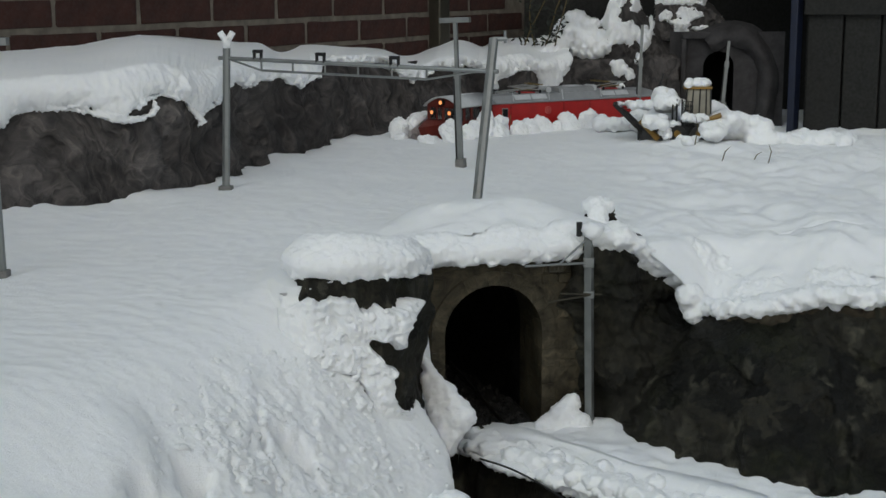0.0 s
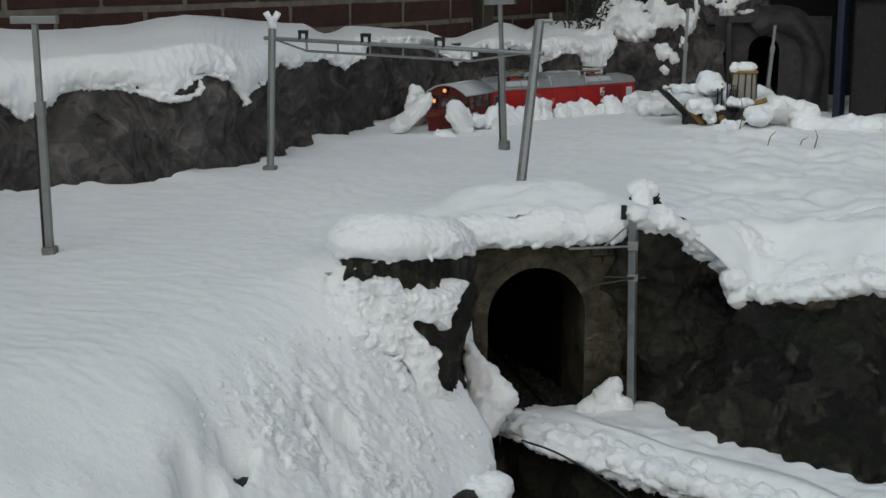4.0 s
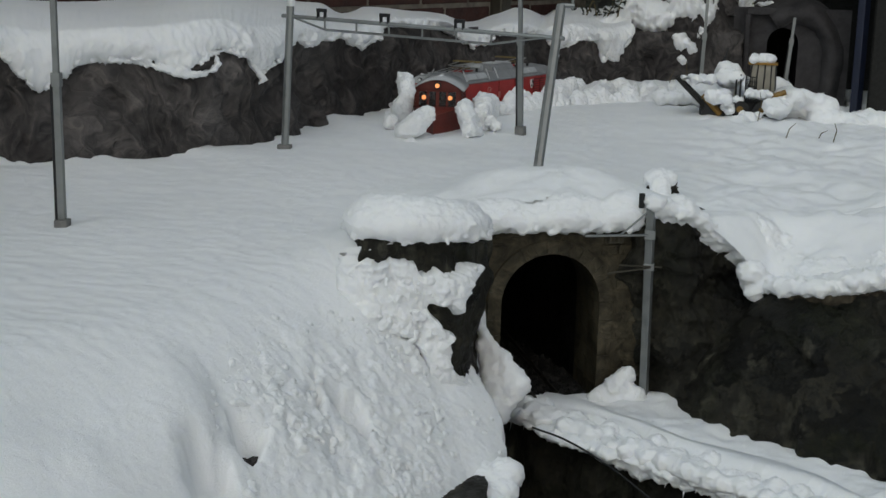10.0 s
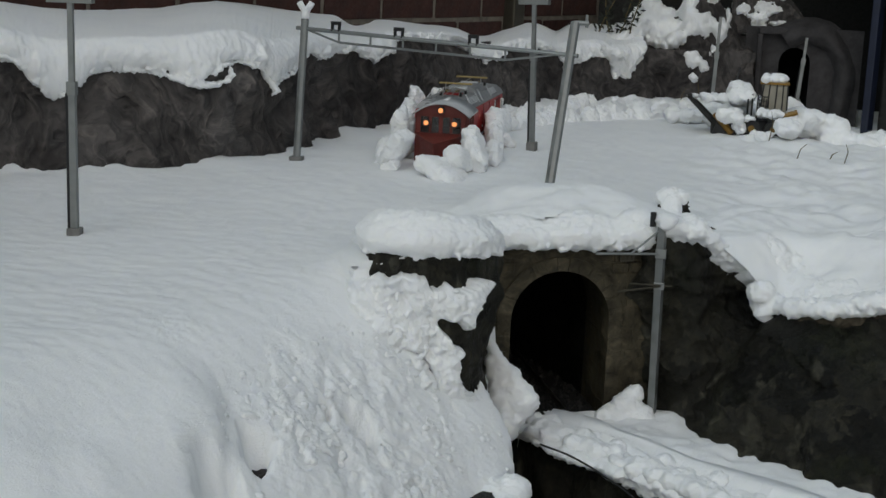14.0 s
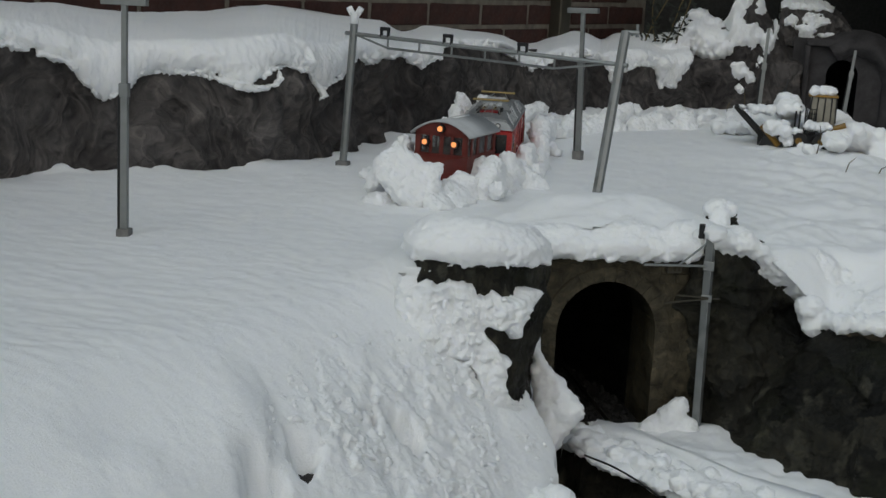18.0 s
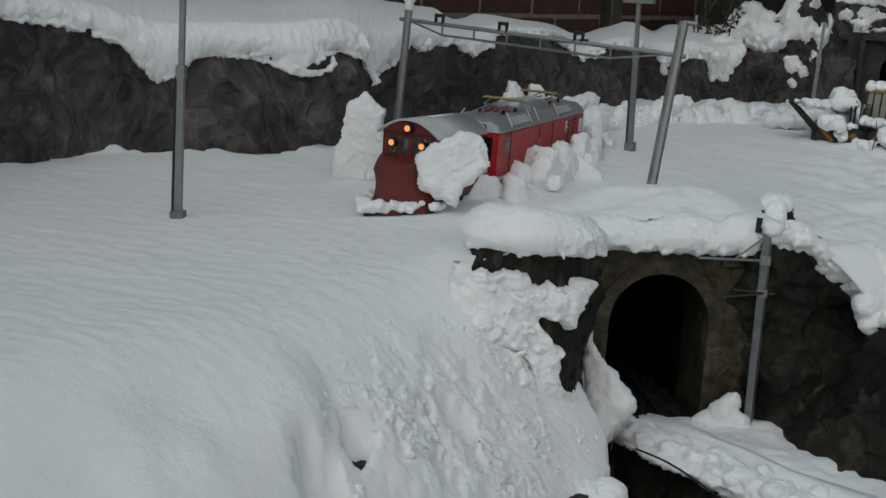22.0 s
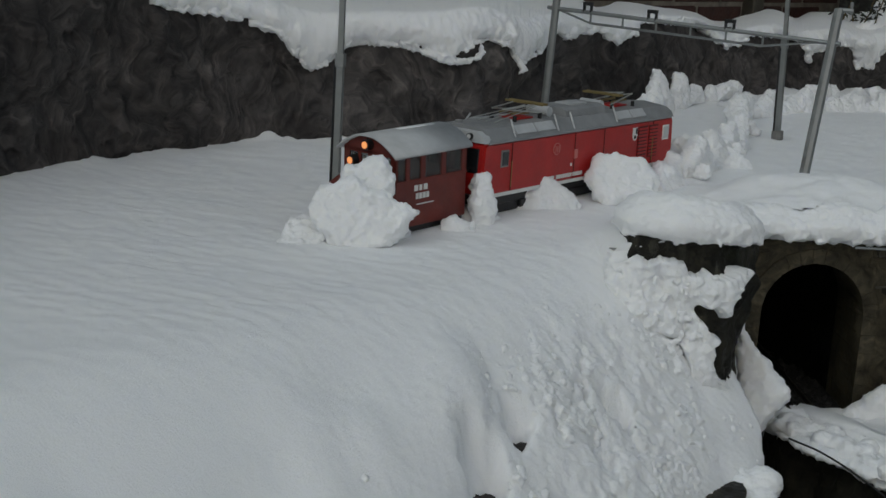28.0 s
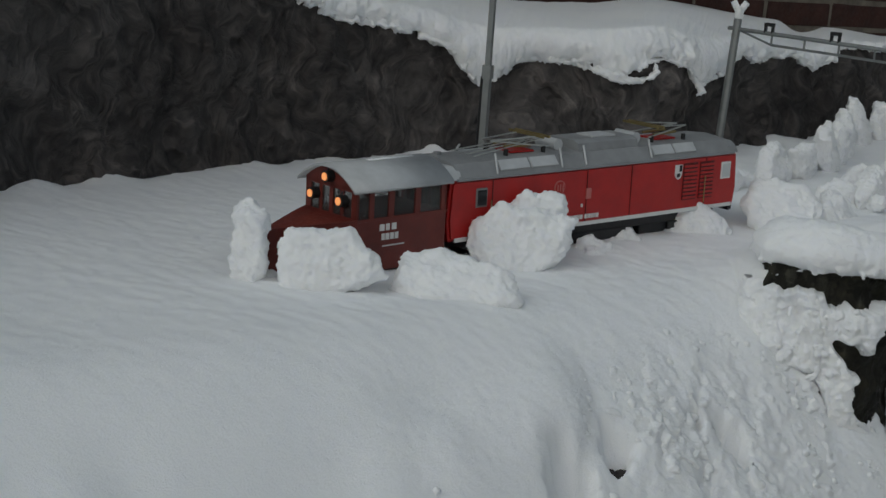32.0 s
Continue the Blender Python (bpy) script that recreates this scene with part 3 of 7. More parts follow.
# lower edge of the snow that hangs over the retaining wall, and its crest at the back, by share along the wall
LIP = [(.30, .52), (.40, .37), (.447, .303), (.46, .281), (.48, .272), (.494, .25), (.5024, .237), (.506, .2), (.5124, .166), (.518, .176), (.5224, .194), (.5265, .219), (.536, .224),
       (.5446, .223), (.5524, .213), (.558, .2), (.564, .21), (.5714, .234), (.58, .241), (.593, .219), (.5974, .178), (.602, .196), (.616, .213), (.6324, .25), (.642, .232), (.6714, .248),
       (.69, .212), (.7084, .239), (.712, .265), (.752, .26), (.774, .251), (.781, .217), (.791, .187), (.804, .203), (.811, .226), (.846, .22), (.86, .206), (.868, .165), (.878, .17), (.887, .196), (.904, .19), (.909, .13), (.919, .125), (.929, .194)]
CREST = [(.30, .56), (.40, .45), (.447, .375), (.48, .35), (.4964, .343), (.51, .334), (.534, .327), (.546, .33), (.563, .346), (.5725, .349), (.587, .339), (.611, .324), (.654, .31), (.666, .276), (.683, .284), (.699, .294),
         (.741, .278), (.766, .267), (.776, .244), (.789, .234), (.818, .265), (.837, .276), (.854, .25), (.858, .228), (.8675, .266), (.896, .264), (.909, .25), (.93, .26)]


def lip_z(s):
    return np.interp(s, [p[0] for p in LIP], [p[1] for p in LIP])


def crest_z(s):
    return np.interp(s, [p[0] for p in CREST], [p[1] for p in CREST])


def shelf_lip(s):
    """Height of the retaining wall's top along it."""
    top = np.interp(s, [0, .3, .40, .447, .4944, .53, .58, .632, .712, .752, .79, .85, .93, 1], [0.9, .56, .42, .345, .285, .25, .262, .27, .285, .278, .25, .24, .225, .24])
    return np.minimum(np.minimum(top, crest_z(s) - 0.022), eased(lip_z, s, 0.004) + 0.28 * (crest_z(s) - lip_z(s)))


def eased(f, s, w):
    """A profile along the wall with its corners rounded over the width w."""
    return sum(f(s + w * k / 4) * c for k, c in zip(range(-4, 5), (1, 3, 6, 9, 10, 9, 6, 3, 1))) / 48


def fluff(co, nrm, amp, scale, seed=0):
    """Pushes points in and out along their normals by noise, as loose snow looks."""
    out = co.copy()
    o = Vector((seed * 7.3, seed * 2.1, 0))
    for i in range(len(co)):
        p = Vector(co[i]) * scale + o
        out[i] += nrm[i] * amp * (noise.noise(p) + 0.6 * noise.noise(p * 2.3) + 0.35 * noise.noise(p * 5.1))
    return out


def clotted(co, nrm, amp, scale, seed=0):
    """Pushes points out into rounded clots with creases between them, as wet loose snow falls."""
    out = co.copy()
    o = Vector((seed * 3.3, seed * 5.1, 1.7))
    for i in range(len(co)):
        p = Vector(co[i]) * scale + o
        out[i] += nrm[i] * amp * (1.6 * min(abs(noise.noise(p)), 0.5) + 0.8 * abs(noise.noise(p * 2.1 + o)) - 0.45)
    return out


def grid_normals(g):
    a = np.gradient(g, axis=0)
    b = np.gradient(g, axis=1)
    n = np.cross(a, b)
    return n / np.maximum(np.linalg.norm(n, axis=-1, keepdims=True), 1e-9)


def snow_shelf(name, s0, s1, depth, rise, hang, label, k=0, nu=420, line=WALL, tops=shelf_lip, thick=1.0, lobes=(), amp=0.006, ground=None, high=None):
    """Snow lying on top of a wall from share s0 to s1, with a rounded, ragged lip that hangs over the face.
    depth and rise may change along it; lobes: (x, width, drop) of larger tongues."""
    s = np.linspace(s0, s1, nu)
    p = along(line, s)
    t = np.gradient(p, axis=0)
    length = np.r_[0, np.cumsum(np.linalg.norm(np.diff(p, axis=0), axis=1))]
    t = t / np.linalg.norm(t, axis=1)[:, None]
    n = np.stack([t[:, 1], -t[:, 0]], 1)
    top = tops(s)
    a = length
    rag = fbm(a * 9, a * 0 + k, 4, k)
    drip = hang * np.clip(0.8 + 1.3 * rag, 0.1, 2.6)
    for x, w, d in lobes:
        drip = drip + d * np.exp(-np.abs((p[:, 0] - x) / w) ** 1.6)
    out = 0.026 + 0.012 * fbm(a * 7, a * 0 + 2, 3, k + 2)
    if high is not None:
        bulk = high(p) * (1 + 0.25 * fbm(a * 5, a * 0 + 9, 3, k + 3))
    else:
        bulk = thick * (0.042 + 0.016 * fbm(a * 3.0, a * 0 + 9, 3, k + 3))
    high = bulk
    dep = depth(p) if callable(depth) else np.full(nu, depth)
    ris = rise(p) if callable(rise) else np.full(nu, rise)
    off, z = [], []
    for q in np.linspace(0, 1, 13):          # under the lip and up its front
        off.append(out * (0.05 + 0.95 * q**0.5) * (1 - 0.35 * (1 - q)))
        z.append(-drip * (1 - q) - 0.004 * math.sin(q * math.pi))
    for q in np.linspace(0.12, 1, 9):        # round its nose
        off.append(out * (math.cos(q * math.pi / 2) * 1.6 - 0.6))
        z.append(high * math.sin(q * math.pi / 2))
    for b in (0.03, 0.07, 0.12, 0.18, 0.25, 0.33, 0.42, 0.52, 0.64, 0.8, 1.0):
        off.append(-0.6 * out - b * (dep - 0.6 * out))
        if ground is not None:
            gz = ground(p[:, 0] + n[:, 0] * off[-1], p[:, 1] + n[:, 1] * off[-1]) - top + 0.004 * (1 - b) - 0.006 * b**4
            z.append(high + (gz - high) * float(smooth(0.0, 0.6, np.array(b))))
            continue
        z.append(high + ris * b**0.8 + 0.012 * fbm(p[:, 0] * 5 + b * 5, p[:, 1] * 5, 3, k + 4) * min(1, b * 6))
    off.append(-dep)
    z.append(z[-1] - 0.03)
    off, z = np.stack(off, 1), top[:, None] + np.stack(z, 1)
    g = np.stack([p[:, :1] + n[:, :1] * off, p[:, 1:2] + n[:, 1:2] * off, z], -1)
    nv = off.shape[1]
    nrm = grid_normals(g).reshape(-1, 3)
    ease = np.tile(np.interp(np.arange(nv), [0, nv - 8, nv - 2, nv], [1, 1, 0.1, 0]), nu)[:, None]
    nrm = nrm * ease
    co = fluff(g.reshape(-1, 3), nrm, amp, 42, k)
    co = fluff(co, nrm, amp * 0.45, 130, k + 3)
    ob = mesh_object(name, co, grid_faces(nu, nv), SNOW)
    return tagged(ob, label, "snow", kind="structure")


def blob_mesh(radius, seed, squash=(1, 1, 1), rough=0.22, sub=4, jag=0.0):
    """A lump of snow or stone: a ball pushed in and out by noise."""
    bm = bmesh.new()
    bmesh.ops.create_icosphere(bm, subdivisions=sub, radius=1)
    o = Vector((seed * 3.17, seed * 1.7, seed * 0.9))
    for v in bm.verts:
        d = v.co.normalized()
        r = 1 + rough * noise.fractal(d * 1.6 + o, 0.9, 2.1, 4) + rough * 0.35 * noise.fractal(d * 6 + o, 0.9, 2.1, 3)
        if jag:
            c = noise.cell(d * 2.1 + o)
            r += jag * (c - 0.5)
        v.co = Vector((d.x * squash[0], d.y * squash[1], d.z * squash[2])) * r * radius
    return bm



ICO = bmesh.new()
bmesh.ops.create_icosphere(ICO, subdivisions=2, radius=1)
ICO_V = np.array([v.co[:] for v in ICO.verts])
ICO_F = np.array([[v.index for v in f.verts] for f in ICO.faces])
ICO.free()


def fused(me, voxel, soften=2, amp=0.003, scale=70, seed=0, grain=0.0013):
    """The mesh melted into one skin of the given cell size, softened, then roughened as loose snow is."""
    ob = bpy.data.objects.new("fused", me)
    bpy.context.scene.collection.objects.link(ob)
    r = ob.modifiers.new("skin", "REMESH")
    r.mode, r.voxel_size = "VOXEL", voxel
    if soften:
        s = ob.modifiers.new("soften", "SMOOTH")
        s.factor, s.iterations = 0.5, soften
    out = bpy.data.meshes.new_from_object(ob.evaluated_get(bpy.context.evaluated_depsgraph_get()))
    bpy.data.objects.remove(ob)
    bpy.data.meshes.remove(me)
    n = len(out.vertices)
    co, nr = np.zeros(n * 3), np.zeros(n * 3)
    out.vertices.foreach_get("co", co)
    out.vertex_normals.foreach_get("vector", nr)
    co, nr = co.reshape(-1, 3), nr.reshape(-1, 3)
    co = fluff(co, nr, amp, scale, seed)
    co = fluff(co, nr, grain, 150, seed + 1)
    out.vertices.foreach_set("co", co.ravel())
    out.polygons.foreach_set("use_smooth", np.ones(len(out.polygons), bool))
    out.materials.clear()
    out.materials.append(SNOW)
    out.update()
    return out


def snow_mass(name, balls, label, voxel=0.004, soften=2, amp=0.003, scale=75, seed=0, kind="", category="snow"):
    """Snow heaped from many lumps (x, y, z, radius) that have frozen together."""
    b = np.array(balls, float)
    squash = np.array([1, 1, 0.9])
    v = (ICO_V[None] * b[:, None, 3:4] * squash + b[:, None, :3]).reshape(-1, 3)
    f = (ICO_F[None] + (np.arange(len(b)) * len(ICO_V))[:, None, None]).reshape(-1, 3)
    me = bpy.data.meshes.new(name)
    me.from_pydata(v.tolist(), [], f.tolist())
    return tagged(new(name, fused(me, voxel, soften, amp, scale, seed)), label, category, kind=kind)


def strung(points, r, gap=0.5, wob=0.3, seed=0):
    """Lumps strung along a line of points, with the radius given at each point."""
    rg = random.Random(seed)
    out = []
    for k in range(len(points) - 1):
        a, c = Vector(points[k]), Vector(points[k + 1])
        n = max(1, int((c - a).length / (gap * min(r[k], r[k + 1]))))
        for i in range(n):
            f = i / n
            q = r[k] + (r[k + 1] - r[k]) * f
            p = a.lerp(c, f) + Vector([rg.gauss(0, 1) for _ in range(3)]) * wob * q
            out.append((*p, q * rg.uniform(0.7, 1.2)))
    return out


def clinging(name, line, s0, s1, z0, z1, relief, mask, label, nu=170, nv=110, thick=0.034, amp=0.0045):
    """Snow plastered over a rock face, broken by bare patches where the mask is low."""
    s = np.linspace(s0, s1, nu)
    full = along(line, np.linspace(0, 1, 400))
    total = np.sum(np.linalg.norm(np.diff(full, axis=0), axis=1))
    p = along(line, s)
    t = np.gradient(p, axis=0)
    t = t / np.linalg.norm(t, axis=1)[:, None]
    n = np.stack([t[:, 1], -t[:, 0]], 1)
    z = np.linspace(z0, z1, nv)[None] + 0 * s[:, None]
    a = (s * total)[:, None] + 0 * z
    off = rock_relief(a, z, *relief[:3]) - relief[3](s[:, None] + 0 * z, z)
    lift = -0.010 + thick * smooth(-0.25, 0.55, mask(s[:, None] + 0 * z, p[:, :1] + 0 * z, a, z))
    co = np.stack([p[:, :1] + n[:, :1] * (off + lift), p[:, 1:2] + n[:, 1:2] * (off + lift), z], -1)
    nrm = np.stack([n[:, :1] + 0 * z, n[:, 1:2] + 0 * z, 0 * z], -1).reshape(-1, 3)
    v = fluff(co.reshape(-1, 3), nrm, amp * 0.6, 45, 5)
    v = fluff(v, nrm, amp * 0.4, 130, 6)
    return tagged(mesh_object(name, v, grid_faces(nu, nv), SNOW), label, "snow")


# ---- brick house wall behind ----
WALL_A, WALL_B = Vector((-1.28, 2.59, 0)), Vector((-0.747, 3.98, 0))
WALL_DIR = (WALL_B - WALL_A).normalized()
WALL_OUT = Vector((WALL_DIR.y, -WALL_DIR.x, 0))


build_ground()
rock_wall("wall_retaining", WALL, -0.12, shelf_lip, ROCK, 0.030, 0.0, 520, 60, 0, "dark grey rough rock retaining wall of the railway yard", 1)
WALL_LENGTH = float(np.sum(np.linalg.norm(np.diff(along(WALL, np.linspace(0, 1, 520)), axis=0), axis=1)))


def wall_face(s, z):
    """Place on the rough face of the retaining wall, and the way out of it."""
    p = along(WALL, s)
    t = along(WALL, np.minimum(s + 0.003, 1)) - along(WALL, np.maximum(s - 0.003, 0))
    t = t / np.linalg.norm(t, axis=-1, keepdims=True)
    n = np.stack([t[..., 1], -t[..., 0]], -1)
    return p, n, rock_relief(s * WALL_LENGTH, z, 0.030, 0)


def yard_snow_shelf():
    """Thick snow on the retaining wall: a ragged lip that hangs over the face, a rounded front, and a slope back to the house."""
    nu = 1500
    s = np.linspace(0.30, 0.93, nu)
    a = s * WALL_LENGTH
    ragged = 0.006 * fbm(a * 24, a * 0 + 3, 3, 2) + 0.004 * fbm(a * 90, a * 0 + 5, 2, 4)
    lip, crest = eased(lip_z, s, 0.0025), eased(crest_z, s, 0.010)
    p, n, _ = wall_face(s, lip)
    back = p - np.array([0.1, -0.3])
    dist = np.linalg.norm(back, axis=1)
    back = back / dist[:, None]
    out = np.array([WALL_OUT.x, WALL_OUT.y])
    deep = ((np.array([WALL_A.x, WALL_A.y]) - p) @ out) / (back @ out)
    dep = np.clip(deep + 0.02, 0.10, 0.62)
    crest = 0.468 - (0.468 - crest) * (dist + dep) / (dist + np.maximum(deep, 0.1))
    soft_lip = eased(lip_z, s, 0.016)
    high = np.clip(0.66 * (crest - soft_lip), 0.018, 0.12)
    brow = soft_lip + high
    stand = eased(lambda q: wall_face(q, lip_z(q))[2], s, 0.02)
    r = np.clip(0.85 * high, 0.022, 0.075)
    rows = [(p + n * (stand - 0.03)[:, None], lip + ragged + 0.008)]
    c0, s0 = math.cos(radians(42)), math.sin(radians(42))
    top = math.sin(radians(58))
    for q in np.linspace(-42, 58, 22):
        c, v = math.cos(radians(q)), math.sin(radians(q))
        up = (v + s0) / (top + s0)
        z = lip + (brow - lip) * up + ragged * (1 - up) ** 2
        face = wall_face(s, z)[2] * (1 - up) ** 0.5 + stand * (1 - (1 - up) ** 0.5)
        rows.append((p + n * (np.maximum(face, stand * (1 - up)) + 0.004 + r * (c - c0))[:, None], z))
    edge, ez = rows[-1]
    for b in (0.03, 0.07, 0.12, 0.18, 0.25, 0.34, 0.44, 0.55, 0.67, 0.8, 0.92, 1.0):
        q = edge + back * (dep * b)[:, None]
        rise = 1 - (1 - b) ** 1.8
        rows.append((q, ez + (crest - ez) * rise + 0.005 * fbm(q[:, 0] * 7, q[:, 1] * 7, 3, 4) * min(1, 4 * b) * (b < 0.95)))
    rows.append((rows[-1][0], rows[-1][1] - 0.05))
    g = np.stack([np.concatenate([q, z[:, None]], 1) for q, z in rows], 1)
    nv = g.shape[1]
    nrm = grid_normals(g)
    nrm = (nrm * np.interp(np.arange(nv), [0, 6, 14, 22, nv - 2, nv], [1.3, 1.0, 0.7, 0.5, 0.1, 0])[None, :, None]).reshape(-1, 3)
    co = fluff(g.reshape(-1, 3), nrm, 0.0042, 38, 0)
    co = fluff(co, nrm, 0.0024, 120, 3)
    tagged(mesh_object("snow_shelf", co, grid_faces(nu, nv), SNOW), "thick snow with a ragged lip on the retaining wall", "snow", kind="structure")
    # loose clots and tongues on the lip
    rg = random.Random(5)
    balls = []

    def clot(share, z, o, q):
        pp, nn, bb = wall_face(np.array([share]), np.array([z]))
        balls.append((pp[0, 0] + nn[0, 0] * (bb[0] + o), pp[0, 1] + nn[0, 1] * (bb[0] + o), z, q))

    for k in range(1500):
        share = rg.uniform(0.44, 0.928)
        z = float(np.interp(share, s, lip))
        clot(share, z + rg.uniform(-0.004, 0.020) * rg.random(), rg.uniform(0.002, 0.014), rg.uniform(0.003, 0.0065))
    for tongue, q0, q1 in (([(.5555, .212), (.560, .198), (.566, .196), (.5715, .203), (.5745, .216), (.574, .228)], .009, .005), ([(.595, .205), (.5972, .19), (.598, .176), (.5965, .168)], .010, .004),
                           ([(.6005, .21), (.6022, .2), (.604, .197)], .007, .004), ([(.8665, .21), (.8675, .18), (.868, .152), (.8712, .143), (.874, .15)], .014, .007), ([(.907, .20), (.9085, .16), (.909, .125)], .022, .010),
                           ([(.914, .20), (.917, .15), (.92, .125)], .020, .010), ([(.9235, .20), (.925, .17)], .014, .008)):
        for k in range(len(tongue) - 1):
            for f in np.linspace(0, 1, 7):
                w = (k + f) / (len(tongue) - 1)
                clot(tongue[k][0] + (tongue[k + 1][0] - tongue[k][0]) * f, tongue[k][1] + (tongue[k + 1][1] - tongue[k][1]) * f + rg.gauss(0, 0.0015), 0.008 + rg.uniform(-0.003, 0.003), (q0 + (q1 - q0) * w) * rg.uniform(0.75, 1.15))
    snow_mass("shelf_edge_snow", balls, "ragged clotted snow with curling tongues on the rock edge", 0.0030, 1, 0.0022, 150, 2, "stuff")


yard_snow_shelf()


def brick_wall():
    bl, bh, joint, deep = 0.287, 0.077, 0.014, 0.10
    bm = bmesh.new()
    m = Matrix.Translation(WALL_A) @ Matrix(((WALL_DIR.x, -WALL_OUT.x, 0, 0), (WALL_DIR.y, -WALL_OUT.y, 0, 0), (0, 0, 1, 0), (0, 0, 0, 1)))
    add_box(bm, -3.0, -0.0012, -0.75, 2.75, 0.2, 1.6, 0, m)
    wall = tagged(part("wall_brick", bm, MORTAR), "dark red brick house wall with light mortar joints", "wall", kind="structure")
    rng = random.Random(3)
    shapes = []
    for k in range(6):
        b = bmesh.new()
        add_box(b, 0, -0.004, 0, bl - joint, deep * 0.4, bh - joint, 0.004)
        for v in b.verts:
            v.co += Vector((rng.uniform(-1, 1) * 0.0025, rng.uniform(-1, 1) * 0.0015, rng.uniform(-1, 1) * 0.002))
        me = bpy.data.meshes.new("brick")
        b.to_mesh(me)
        b.free()
        me.materials.append(BRICK)
        shapes.append(me)
    for row in range(-1, 8):
        z = 0.297 + row * bh
        for col in range(-5, 10):
            u = col * bl + (0.5 * bl if row % 2 else 0) + BRICK_SHIFT
            if u < -2.9 or u > 2.45:
                continue
            o = new("brick", shapes[(row * 7 + col * 3) % 6])
            o.parent = wall
            o.matrix_local = m @ Matrix.Translation((u, 0, z))
    b = bmesh.new()
    add_box(b, 1.925, -0.045, -0.2, 1.995, 0.004, 1.5, 0.006, m)
    tagged(part("downpipe", b, DARKMETAL), "dark square downpipe on the brick wall", "pipe")


BRICK_SHIFT = 0.062
brick_wall()

# ---- portal of the lower line ----
PO = Vector((-0.232, 1.966, 0))
PU = Vector((0.93, 0.368, 0)).normalized()
PN = Vector((PU.y, -PU.x, 0))
PM = Matrix(((PU.x, -PN.x, 0, PO.x), (PU.y, -PN.y, 0, PO.y), (0, 0, 1, 0), (0, 0, 0, 1)))   # local x along the face, y into it
ARCH_C, ARCH_R, ARCH_TOP, ARCH_DEEP = 0.139, 0.0895, -0.037, 0.135


def arch_outline(r, n=20, foot=-0.33):
    zc = ARCH_TOP - ARCH_R
    pts = [(ARCH_C - r, foot)]
    for i in range(n + 1):
        a = math.pi * (1 - i / n)
        pts.append((ARCH_C + r * math.cos(a), zc + r * math.sin(a)))
    pts.append((ARCH_C + r, foot))
    return pts


